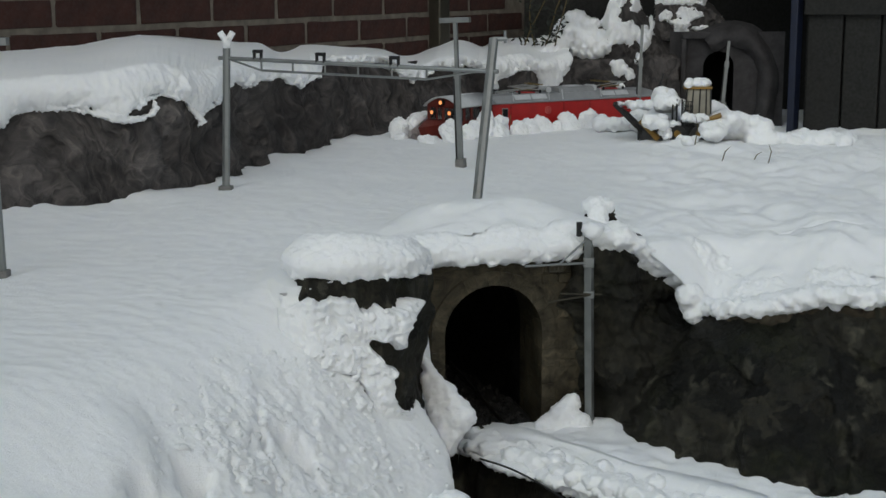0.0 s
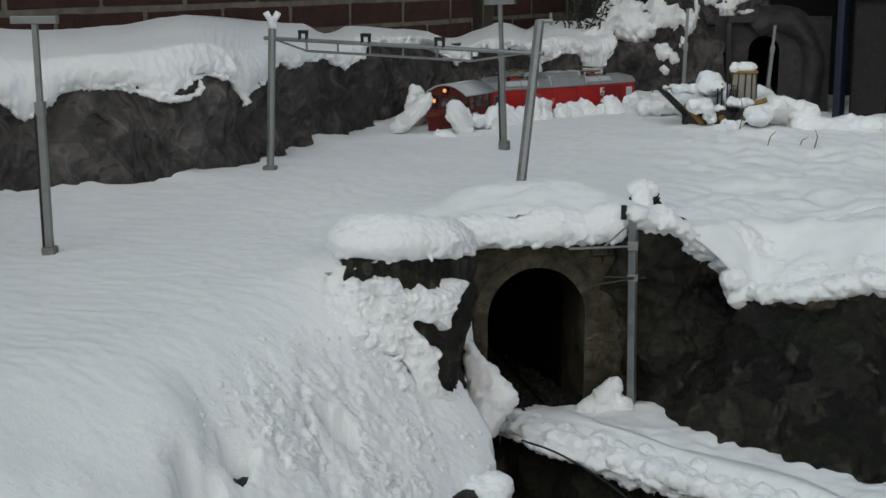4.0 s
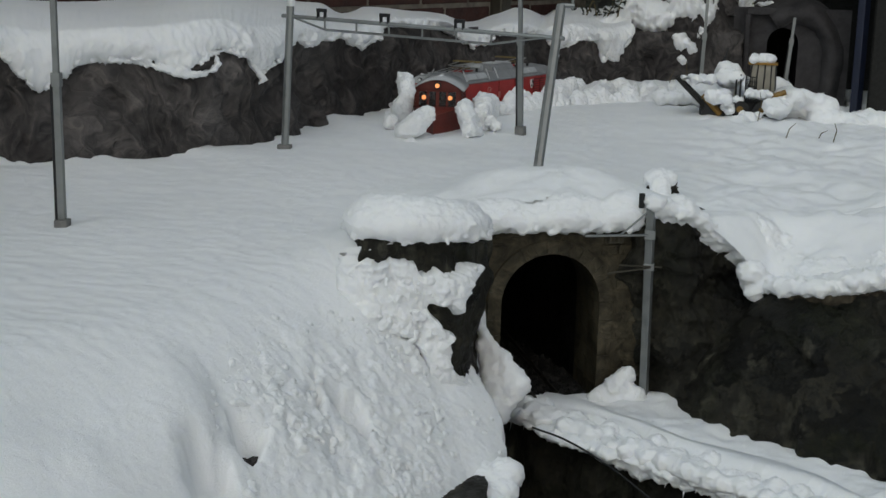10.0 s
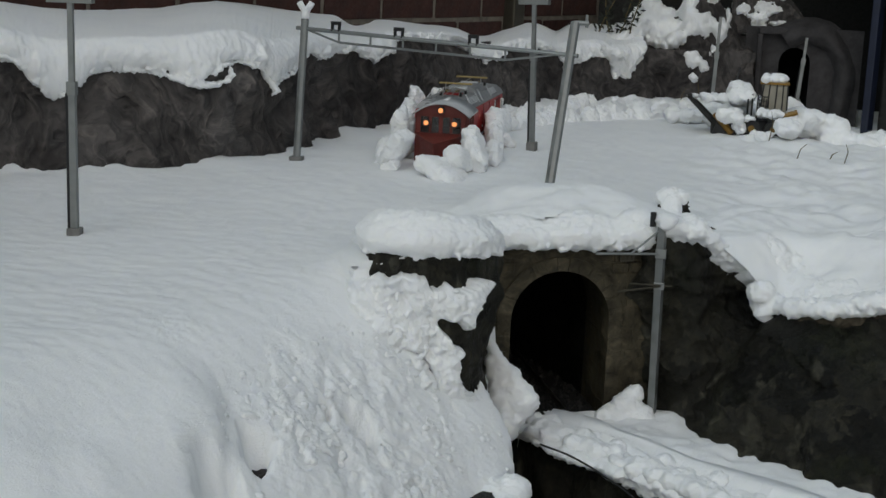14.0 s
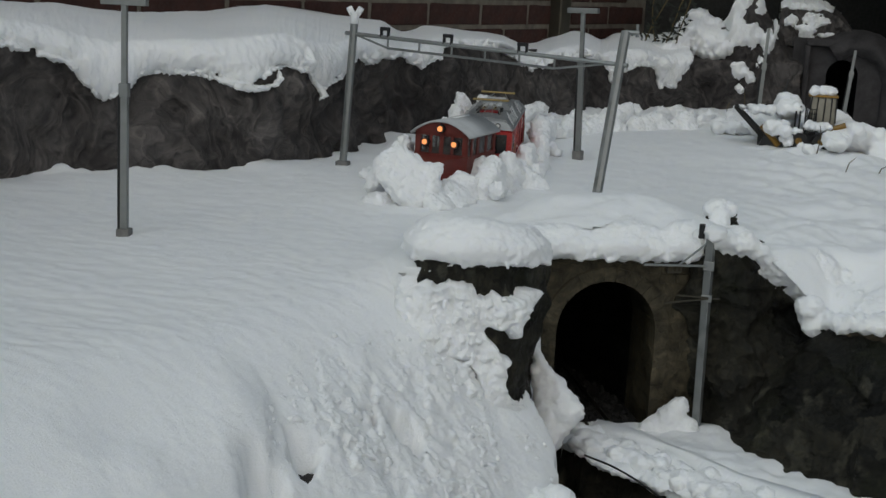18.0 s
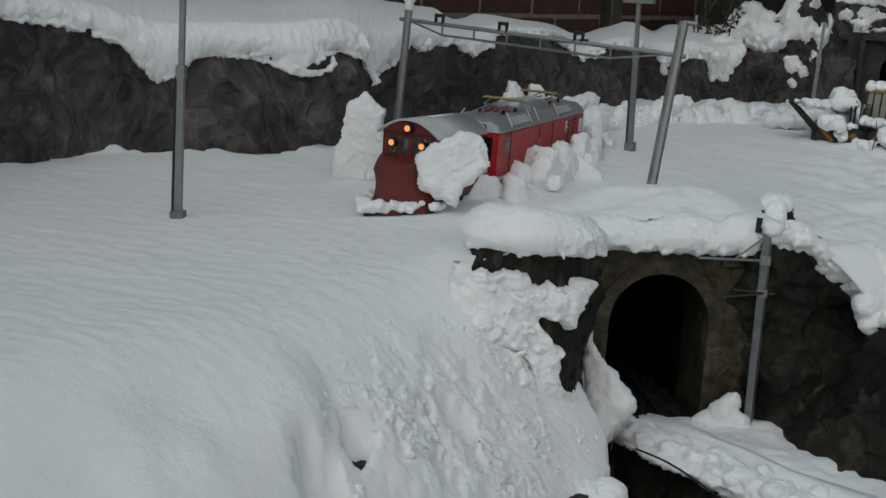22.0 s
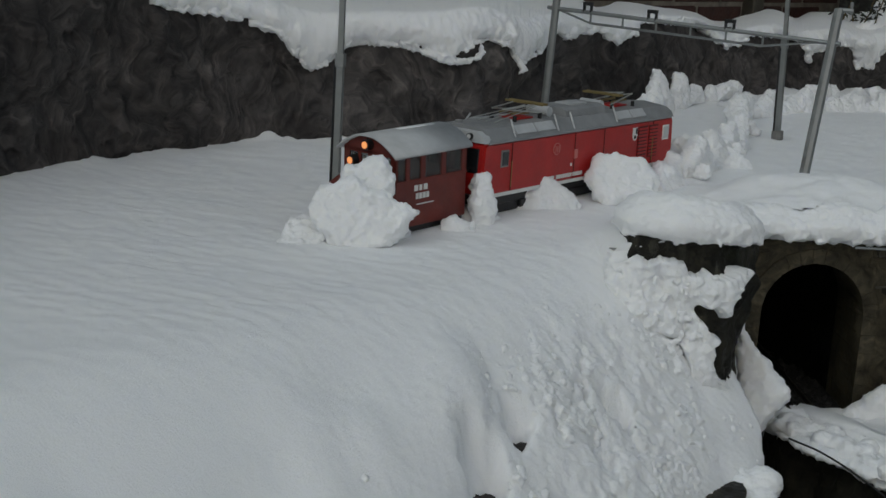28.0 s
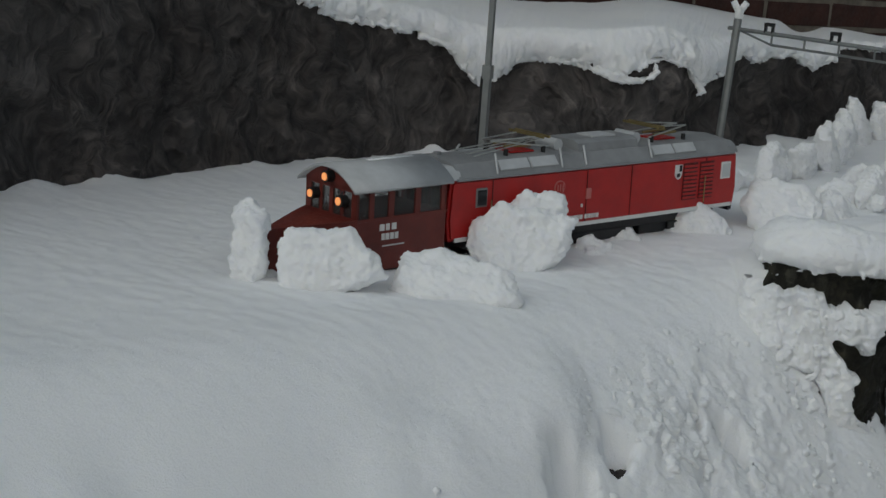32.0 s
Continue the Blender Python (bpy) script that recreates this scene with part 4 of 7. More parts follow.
def build_portal():
    bm = bmesh.new()
    inner = arch_outline(ARCH_R)
    wide = [(-0.05, -0.33)] + [(-0.05 + 0.365 * i / 20, 0.012) for i in range(21)] + [(0.315, -0.33)]
    f0, f1, b0 = [], [], []
    for (a, z), (c, w) in zip(inner, wide):
        f0.append(bm.verts.new((a, 0, z)))
        f1.append(bm.verts.new((c, 0, w)))
        b0.append(bm.verts.new((a, ARCH_DEEP, z)))
    for i in range(len(inner) - 1):
        bm.faces.new((f0[i], f0[i + 1], f1[i + 1], f1[i]))
        bm.faces.new((f0[i], b0[i], b0[i + 1], f0[i + 1]))
    top = [bm.verts.new((v.co.x, 0.08, v.co.z)) for v in f1]
    for i in range(len(f1) - 1):
        bm.faces.new((f1[i], f1[i + 1], top[i + 1], top[i]))
    bmesh.ops.transform(bm, matrix=PM, verts=bm.verts)
    me_tunnel = bmesh.new()
    g0 = [me_tunnel.verts.new((a, ARCH_DEEP - 0.002, z)) for a, z in arch_outline(ARCH_R + 0.001)]
    g1 = [me_tunnel.verts.new((a - 0.25, 1.1, z)) for a, z in arch_outline(ARCH_R + 0.001)]
    for i in range(len(g0) - 1):
        me_tunnel.faces.new((g0[i], g1[i], g1[i + 1], g0[i + 1]))
    me_tunnel.faces.new(g1)
    bmesh.ops.transform(me_tunnel, matrix=PM, verts=me_tunnel.verts)
    portal = tagged(part("tunnel_portal", bm, PORTALSTONE), "weathered brown stone tunnel portal with a dark arched mouth", "tunnel portal")
    # the lining's colour stands in for the dark of the bore
    part("tunnel_lining", me_tunnel, BOREDARK, portal, "tunnel lining near black, shade of the bore in its colour")
    # ring of arch stones, standing proud
    rng = random.Random(8)
    n = 15
    ring = arch_outline(1.0, 60)
    zc = ARCH_TOP - ARCH_R
    for i in range(n):
        a0, a1 = math.pi * (1 - i / n) - 0.004, math.pi * (1 - (i + 1) / n) + 0.004
        o = [(ARCH_C + r * math.cos(a), zc + r * math.sin(a)) for r, a in ((ARCH_R - 0.003, a0), (ARCH_R + 0.021, a0), (ARCH_R + 0.021, (a0 + a1) / 2), (ARCH_R + 0.021, a1), (ARCH_R - 0.003, a1), (ARCH_R - 0.003, (a0 + a1) / 2))]
        b = prism([(p[0], p[1]) for p in o], -0.0030 - rng.random() * 0.0006, ARCH_DEEP - 0.001, "y")
        bmesh.ops.transform(b, matrix=PM, verts=b.verts)
        part("arch_stone", b, PORTALSTONE, portal)
    for side in (-1, 1):
        z = zc
        while z > -0.31:
            h = rng.uniform(0.024, 0.036)
            x0, x1 = sorted((ARCH_C + side * (ARCH_R - 0.003), ARCH_C + side * (ARCH_R + 0.021)))
            b = box(x0, -0.0030 - rng.random() * 0.0006, z - h + 0.0004, x1, ARCH_DEEP - 0.001, z, 0.0006, None)
            bmesh.ops.transform(b, matrix=PM, verts=b.verts)
            part("arch_stone", b, PORTALSTONE, portal)
            z -= h
    z = 0.008
    while z > -0.31:
        h = rng.uniform(0.013, 0.020)
        x = -0.045
        while x < 0.27:
            w = rng.uniform(0.022, 0.050)
            xm, zm = x + w / 2, z - h / 2
            dx = max(abs(xm - ARCH_C) - w / 2, 0)
            inside = dx < ARCH_R + 0.022 and (zm + h / 2 < zc or math.hypot(dx, max(zm - h / 2 - zc, 0)) < ARCH_R + 0.022)
            if not inside:
                d = rng.uniform(-0.0032, -0.0006)
                b = box(x + 0.001, d, z - h + 0.001, x + w - 0.001, 0.02, z - 0.001, 0.0015)
                bmesh.ops.transform(b, matrix=PM, verts=b.verts)
                part("stone", b, PORTALSTONE, portal)
            x += w
        z -= h
    # cornice slab
    b = box(-0.03, -0.010, 0.004, 0.312, 0.09, 0.016, 0.003)
    bmesh.ops.transform(b, matrix=PM, verts=b.verts)
    part("coping", b, PORTALSTONE, portal)
    # small number plate on the face, unreadable
    b = box(0.236, -0.008, -0.022, 0.262, 0.0, -0.006, 0.001)
    bmesh.ops.transform(b, matrix=PM, verts=b.verts)
    plate = part("plate", b, DARKMETAL, portal)
    for k in range(3):
        b = box(0.239 + k * 0.0075, -0.0095, -0.018, 0.2435 + k * 0.0075, -0.0085, -0.010)
        bmesh.ops.transform(b, matrix=PM, verts=b.verts)
        part("bar", b, PORTALSTONE, plate)


build_portal()

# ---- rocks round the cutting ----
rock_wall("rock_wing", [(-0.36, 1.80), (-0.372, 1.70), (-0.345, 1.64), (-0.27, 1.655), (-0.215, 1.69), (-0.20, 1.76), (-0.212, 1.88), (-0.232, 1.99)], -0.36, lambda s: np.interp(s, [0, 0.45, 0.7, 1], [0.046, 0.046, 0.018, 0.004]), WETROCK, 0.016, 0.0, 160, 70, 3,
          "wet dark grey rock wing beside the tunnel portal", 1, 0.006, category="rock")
CLIFF = [(0.028, 2.10), (0.05, 2.06), (0.10, 2.068), (0.17, 2.115), (0.235, 2.145), (0.262, 2.115), (0.285, 2.06), (0.36, 2.035), (0.5, 2.02), (0.8, 1.98), (1.4, 1.9)]


def cliff_top(s):
    return cliff_lip(along(CLIFF, s)[:, 0]) - 0.018


def cliff_foot(s):
    """How far the foot of the rock face stands out before its top."""
    return np.interp(along(CLIFF, s)[:, 0], [0.08, 0.12, 0.2, 0.27, 0.31, 0.36, 0.5, 0.8, 1.4], [0.0, 0.10, 0.25, 0.26, 0.28, 0.34, 0.38, 0.40, 0.40])


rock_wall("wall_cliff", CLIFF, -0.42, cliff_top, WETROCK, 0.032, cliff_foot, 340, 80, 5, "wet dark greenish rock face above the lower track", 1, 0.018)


def brink_snow():
    """The lumpy edge of the snowfield above the rock face."""
    rg = random.Random(6)
    balls = []
    for s in np.linspace(0.012, 1.0, 280):
        p = along(CLIFF, np.array([s]))[0]
        q = along(CLIFF, np.array([min(s + 0.01, 1.0)]))[0] - along(CLIFF, np.array([max(s - 0.01, 0.0)]))[0]
        n = np.array([q[1], -q[0]]) / np.linalg.norm(q)
        z = float(cliff_lip(p[0]))
        for inward, r, up in ((-0.010, 0.014, -0.008), (0.012, 0.022, -0.016), (0.04, 0.030, -0.028), (0.08, 0.034, -0.034)):
            x, y = p - n * (inward + rg.uniform(-0.008, 0.008))
            zz = z + up + rg.uniform(-0.006, 0.006)
            if inward > 0.03:
                zz = float(snow_height(np.array([x]), np.array([y]))[0]) + up - 0.004
            balls.append((x, y, zz, r * rg.uniform(0.8, 1.2)))
        for _ in range(3):
            x, y = p + n * rg.uniform(0.0, 0.022) + np.array([rg.gauss(0, 0.004), 0])
            balls.append((x, y, z - rg.uniform(-0.004, 0.022), rg.uniform(0.0035, 0.008)))
    balls += strung([(0.225, 2.10, -0.065), (0.24, 2.085, -0.09), (0.246, 2.08, -0.108)], (0.026, 0.018, 0.009), 0.4, 0.2, 4)
    snow_mass("snow_brink", balls, "lumpy snow hanging over the brink of the dark rock face", 0.0036, 2, 0.0032, 95, 3, "structure")


brink_snow()
LEDGE = rock_material("brown_ledge", (0.020, 0.015, 0.010), (0.050, 0.040, 0.027), (0.10, 0.085, 0.06), 0.2)
rock_wall("rock_ledge", [(0.275, 2.085), (0.288, 2.050), (0.36, 2.026), (0.5, 2.011), (0.8, 1.971), (1.4, 1.891)], lambda s: cliff_lip(np.interp(s, [0, 1], [0.27, 1.4])) - 0.06, lambda s: cliff_lip(np.interp(s, [0, 1], [0.27, 1.4])) - 0.024, LEDGE, 0.008, 0.0, 160, 14, 4, "brown stone ledge under the snow at the brink", 1, kind="", category="rock ledge")
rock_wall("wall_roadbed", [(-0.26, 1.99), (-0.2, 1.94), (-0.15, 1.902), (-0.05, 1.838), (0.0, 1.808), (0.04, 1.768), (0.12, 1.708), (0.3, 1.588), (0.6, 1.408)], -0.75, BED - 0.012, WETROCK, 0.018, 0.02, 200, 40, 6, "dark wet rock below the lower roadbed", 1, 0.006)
BRIM = [(-0.365, 1.70), (-0.352, 1.668), (-0.315, 1.652), (-0.25, 1.664), (-0.202, 1.702), (-0.195, 1.78), (-0.212, 1.88), (-0.225, 1.952), (-0.15, 1.985), (-0.05, 2.025), (0.03, 2.056), (0.078, 2.08)]


def brim_top(s):
    """Height of the underside of the snow rim along it."""
    return np.interp(np.asarray(s), [0, 0.1, 0.2, 0.3, 0.42, 0.55, 0.62, 0.9, 1.0], [0.050, 0.050, 0.050, 0.044, 0.026, 0.012, 0.006, 0.008, 0.012])


def brim_snow():
    """The thick rounded rim of snow over the rock wing and the portal."""
    rg = random.Random(2)
    balls = []
    for s in np.linspace(0, 1, 150):
        p = along(BRIM, np.array([s]))[0]
        q = along(BRIM, np.array([min(s + 0.01, 1.0)]))[0] - along(BRIM, np.array([max(s - 0.01, 0.0)]))[0]
        n = np.array([q[1], -q[0]]) / np.linalg.norm(q)
        z = float(brim_top(s))
        r = 0.024 + 0.005 * float(vnoise(np.array([s * 14]), np.array([0.0]), 3)[0])
        end = min(1.0, s / 0.05 + 0.5, (1 - s) / 0.06 + 0.5)
        for inward, k, up in ((0.004, 1.0, 0.6), (0.022, 1.25, 0.75), (0.05, 1.35, 0.6)):
            x, y = p - n * (inward + rg.uniform(-0.003, 0.003))
            zz = z + r * k * up + rg.uniform(-0.003, 0.003)
            if inward > 0.03:
                zz = min(zz, float(snow_height(np.array([x]), np.array([y]))[0]) - r * 0.9)
            balls.append((x, y, zz, r * k * end))
        for _ in range(5):
            x, y = p + n * rg.uniform(-0.01, 0.018) + np.array([rg.gauss(0, 0.003), 0])
            balls.append((x, y, z + rg.uniform(-0.006, 0.022), rg.uniform(0.0035, 0.008)))
    snow_mass("snow_brim", balls, "thick rounded snow rim over the tunnel portal and the rock wing", 0.0034, 3, 0.0020, 120, 1, "structure")


brim_snow()
snow_shelf("snow_roadbed_rim", 0.0, 1.0, 0.09, 0.012, 0.014, "ragged snow along the edge of the lower roadbed", 4, 400, [(-0.15, 1.905), (-0.05, 1.84), (0.0, 1.81), (0.04, 1.77), (0.12, 1.71), (0.3, 1.59), (0.6, 1.41)], lambda s: np.full(len(s), BED - 0.012), 0.35, amp=0.006)
WING = [(-0.36, 1.80), (-0.372, 1.70), (-0.345, 1.64), (-0.27, 1.655), (-0.215, 1.69), (-0.20, 1.76), (-0.212, 1.88), (-0.232, 1.99)]


def wing_mask(s, x, a, z):
    """Where snow clings to the rock wing: above all on its lower half, with bare patches and a bare outer edge."""
    ceil_ = np.interp(s, [0.2, 0.24, 0.335, 0.406, 0.42, 0.49, 0.50, 0.57, 0.60], [0.012, 0.018, 0.016, 0.018, -0.002, -0.004, -0.010, 0.0, -0.01])
    ceil_ = ceil_ + 0.007 * fbm(a * 60, a * 0, 3, 2)
    m = 0.85 - 1.9 * smooth(-0.006, 0.006, z - ceil_) + 0.36 * fbm(a * 50, z * 50, 4, 2)
    edge = np.interp(z, [-0.26, -0.20, -0.186, -0.165, -0.14, -0.11, -0.097, -0.085, -0.07, -0.05, -0.03, -0.015, 0.0, 0.02], [0.66, 0.60, 0.555, 0.50, 0.487, 0.475, 0.50, 0.515, 0.515, 0.505, 0.52, 0.56, 0.60, 0.60])
    m = m - 1.8 * smooth(-0.012, 0.016, s - edge)
    for ps, pz, rs, rz, d in ((0.478, -0.074, 0.036, 0.020, 1.5), (0.383, -0.117, 0.050, 0.017, 1.3), (0.412, -0.137, 0.022, 0.012, 1.1), (0.45, -0.060, 0.018, 0.010, 0.8)):
        tilt = pz - 0.35 * (s - ps)
        m = m - d * np.exp(-(((s - ps) / rs) ** 2 + ((z - tilt) / rz) ** 2) ** 1.3)
    return m


clinging("clinging_snow", WING, 0.2, 0.70, -0.26, 0.02, (0.016, 3, 0.006, lambda s, z: 0), wing_mask, "loose snow plastered over the dark rock wing", 240, 160, 0.034, 0.0050)


def lump(name, radius, place, squash, seed, mat, label, category, rough=0.2, turn=0, tip=0, jag=0.0, sub=4, shade=True):
    bm = blob_mesh(radius, seed, squash, rough, sub, jag)
    ob = part(name, bm, mat, None, "", shade)
    ob.matrix_world = pose(*place, tip, 0, turn)
    return tagged(ob, label, category)







def popcorn():
    """Clotted snow on the slope of the cutting and on the rock wing."""
    rg = np.random.default_rng(4)
    n = 40000
    x, y = rg.uniform(-0.56, -0.085, n), rg.uniform(1.0, 1.74, n)
    z = snow_height(x, y)
    w = smooth(0.03, 0.11, plateau(x, y) - z) * (0.015 + 1.1 * np.exp(-(((x + 0.27) / 0.15) ** 2 + ((y - 1.46) / 0.22) ** 2) ** 1.5))
    w = 0.40 * w * smooth(-0.25, 0.30, fbm(x * 14, y * 14, 3, 3)) * (x < slope_edge(y) - 0.012) * (z > -0.30)
    for hx, hy, r in HOLLOWS:
        w = np.where(((x - hx) / (1.25 * r)) ** 2 + ((y - hy) / (1.5 * r)) ** 2 < 1, 0, w)
    hit = rg.random(n) < w
    r = 0.0030 + 0.0055 * rg.random(n) ** 2
    balls = [(a, b, c - 0.45 * q, q) for a, b, c, q in zip(x[hit], y[hit], z[hit], r[hit])]
    # rounded edge towards the lower track
    for yy in np.linspace(1.12, 1.60, 72):
        e = float(slope_edge(np.array([yy]))[0])
        zz = float(snow_height(np.array([e - 0.03]), np.array([yy]))[0])
        q = 0.020 + 0.012 * rg.random()
        balls.append((e - 0.018 + 0.010 * rg.normal(), yy, zz - q * 0.7, q))
        balls.append((e - 0.006 + 0.008 * rg.normal(), yy, zz - q * 1.2 - 0.01, 0.008 + 0.008 * rg.random()))
    # the face of the wing
    m = 2600
    s, zz = rg.uniform(0.22, 0.66, m), rg.uniform(-0.25, 0.0, m)
    p = along(WING, s)
    t = along(WING, s + 0.004) - along(WING, s - 0.004)
    t = t / np.linalg.norm(t, axis=1)[:, None]
    length = float(np.sum(np.linalg.norm(np.diff(np.array(WING), axis=0), axis=1)))
    mask = wing_mask(s, p[:, 0], s * length, zz)
    for k in np.nonzero((mask > 0.15) & (rg.random(m) < 0.10))[0]:
        q = 0.003 + 0.003 * rg.random()
        o = 0.014 + 0.006 * rg.random()
        balls.append((p[k, 0] + t[k, 1] * o, p[k, 1] - t[k, 0] * o, zz[k], q))
    snow_mass("clotted_snow", balls, "clotted loose snow on the slope above the tunnel mouth", 0.0026, 2, 0.0018, 130, 7, "stuff")


popcorn()
rg_ = random.Random(9)
for hx_, hy_, r_ in HOLLOWS:
    lump("slope_rock", 0.015, (hx_, hy_ + 0.002, float(snow_height(np.array([hx_]), np.array([hy_]))[0]) + 0.001), (1.35, 1.0, 0.7), 5, ROCK, "dark wet rock showing through a hollow in the snow", "rock", 0.4, 0, 0, 0.15)
wedge = []
for k in range(90):
    u, v = sorted((rg_.random(), rg_.random()))
    a_, b_, c_ = Vector((-0.204, 1.85, -0.118)), Vector((-0.122, 1.80, -0.205)), Vector((-0.160, 1.785, -0.268))
    p_ = a_ * u + b_ * (v - u) + c_ * (1 - v)
    wedge.append((*p_, 0.008 + 0.014 * (1 - u) * rg_.uniform(0.6, 1.1)))
snow_mass("snow_slab", wedge, "wedge of snow leaning against the tunnel mouth", 0.0035, 5, 0.003, 85, 4)
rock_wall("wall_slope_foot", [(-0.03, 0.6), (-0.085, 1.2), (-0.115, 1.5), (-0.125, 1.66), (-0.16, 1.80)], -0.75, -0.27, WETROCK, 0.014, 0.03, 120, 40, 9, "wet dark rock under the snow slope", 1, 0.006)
# flat dark sheet added to stand for the shade deep in the cutting
pit = mesh_object("cutting_dark_sheet", [(-0.3, 0.4, -0.56), (1.3, 0.4, -0.56), (1.3, 2.0, -0.50), (-0.3, 2.0, -0.50)], [(0, 1, 2, 3)], WETROCK, False)
tagged(pit, "dark sheet added below the roadbed for the shade in the cutting", "ground", kind="structure")
snow_mass("snow_lump", [(0.0, 2.03, -0.285, 0.022), (0.02, 2.03, -0.268, 0.026), (0.03, 2.035, -0.250, 0.018), (0.045, 2.03, -0.285, 0.024), (-0.015, 2.02, -0.290, 0.018), (0.012, 2.02, -0.295, 0.02), (0.035, 2.03, -0.238, 0.010), (0.058, 2.03, -0.292, 0.016)],
          "small heap of snow at the foot of the mast", 0.003, 6, 0.003, 80, 3)
bed = []
for k in range(170):
    x_ = rg_.uniform(-0.13, 0.45)
    y_ = float(bed_line(np.array(x_))) + abs(rg_.gauss(0, 0.03)) - 0.004
    q_ = rg_.uniform(0.008, 0.020)
    bed.append((x_, y_, BED - 0.004 + 0.2 * q_, q_))
snow_mass("bed_snow", bed, "clotted snow along the edge of the lower roadbed", 0.0035, 3, 0.003, 90, 5, "stuff")
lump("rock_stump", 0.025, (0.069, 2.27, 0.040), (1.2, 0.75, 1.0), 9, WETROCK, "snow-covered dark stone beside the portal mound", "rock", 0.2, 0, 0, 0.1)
snow_mass("snow_cushion", [(0.060, 2.262, 0.064, 0.020), (0.078, 2.266, 0.060, 0.019), (0.048, 2.262, 0.060, 0.016), (0.066, 2.250, 0.056, 0.018), (0.070, 2.245, 0.044, 0.016), (0.064, 2.244, 0.034, 0.017), (0.04, 2.24, 0.024, 0.02), (0.07, 2.238, 0.022, 0.022), (0.095, 2.25, 0.02, 0.02), (0.056, 2.246, 0.048, 0.011)],
          "snow draped over a dark stone", 0.003, 2, 0.0025, 100, 6)


# ---- overhead line masts ----
def tube(bm, a, b, r, seg=10):
    return add_rod(bm, a, b, r, seg)


def line_mast(x, y, z, height, lean=(0, 0), turn=0.0, label="slim grey metal mast with a flat cross plate on top", plate=True):
    """Lattice-free mast: foot block, square lower post, joint sleeve, thinner upper post, flat top plate."""
    e = new("line_mast")
    e.matrix_world = pose(x, y, z, lean[0], lean[1], turn)
    tagged(e, label, "mast", "overhead line masts")
    part("foot", box(-0.011, -0.011, -0.03, 0.011, 0.011, 0.016, 0.002), DARKMETAL if False else FOOT, e, "grey concrete foot")
    h1 = height * 0.63
    part("post", box(-0.0058, -0.0058, 0.014, 0.0058, 0.0058, h1, 0.0008), STEEL, e)
    part("cable", rod((-0.0078, -0.005, 0.016), (-0.0070, -0.0055, h1 - 0.01), 0.0024, 8), BLACK, e, "thin black cable")
    part("sleeve", box(-0.0075, -0.0075, h1 - 0.014, 0.0075, 0.0075, h1 + 0.008, 0.0008), STEEL, e)
    part("upper_post", box(-0.0045, -0.0045, h1, 0.0045, 0.0045, height - 0.008, 0.0006), STEEL, e)
    if plate:
        part("top_plate", box(-0.037, -0.008, height - 0.012, 0.037, 0.008, height, 0.0008), STEEL, e)
    return e


FOOT = paint("foot_concrete", (0.20, 0.195, 0.185), 0.85, 0.4, 60)
line_mast(-0.874, 1.775, 0.002, 0.387, (0, -0.5), 6)
line_mast(-0.284, 2.936, 0.046, 0.345, (0, -2.2), -14)
line_mast(0.120, 3.98, 0.03, 0.32, (0, 1.5), 0, "slim grey mast standing by the snow-covered loader", False)
line_mast(0.395, 4.42, 0.06, 0.225, (0, 4), 0, "slim pale mast before the far tunnel mouth", False)


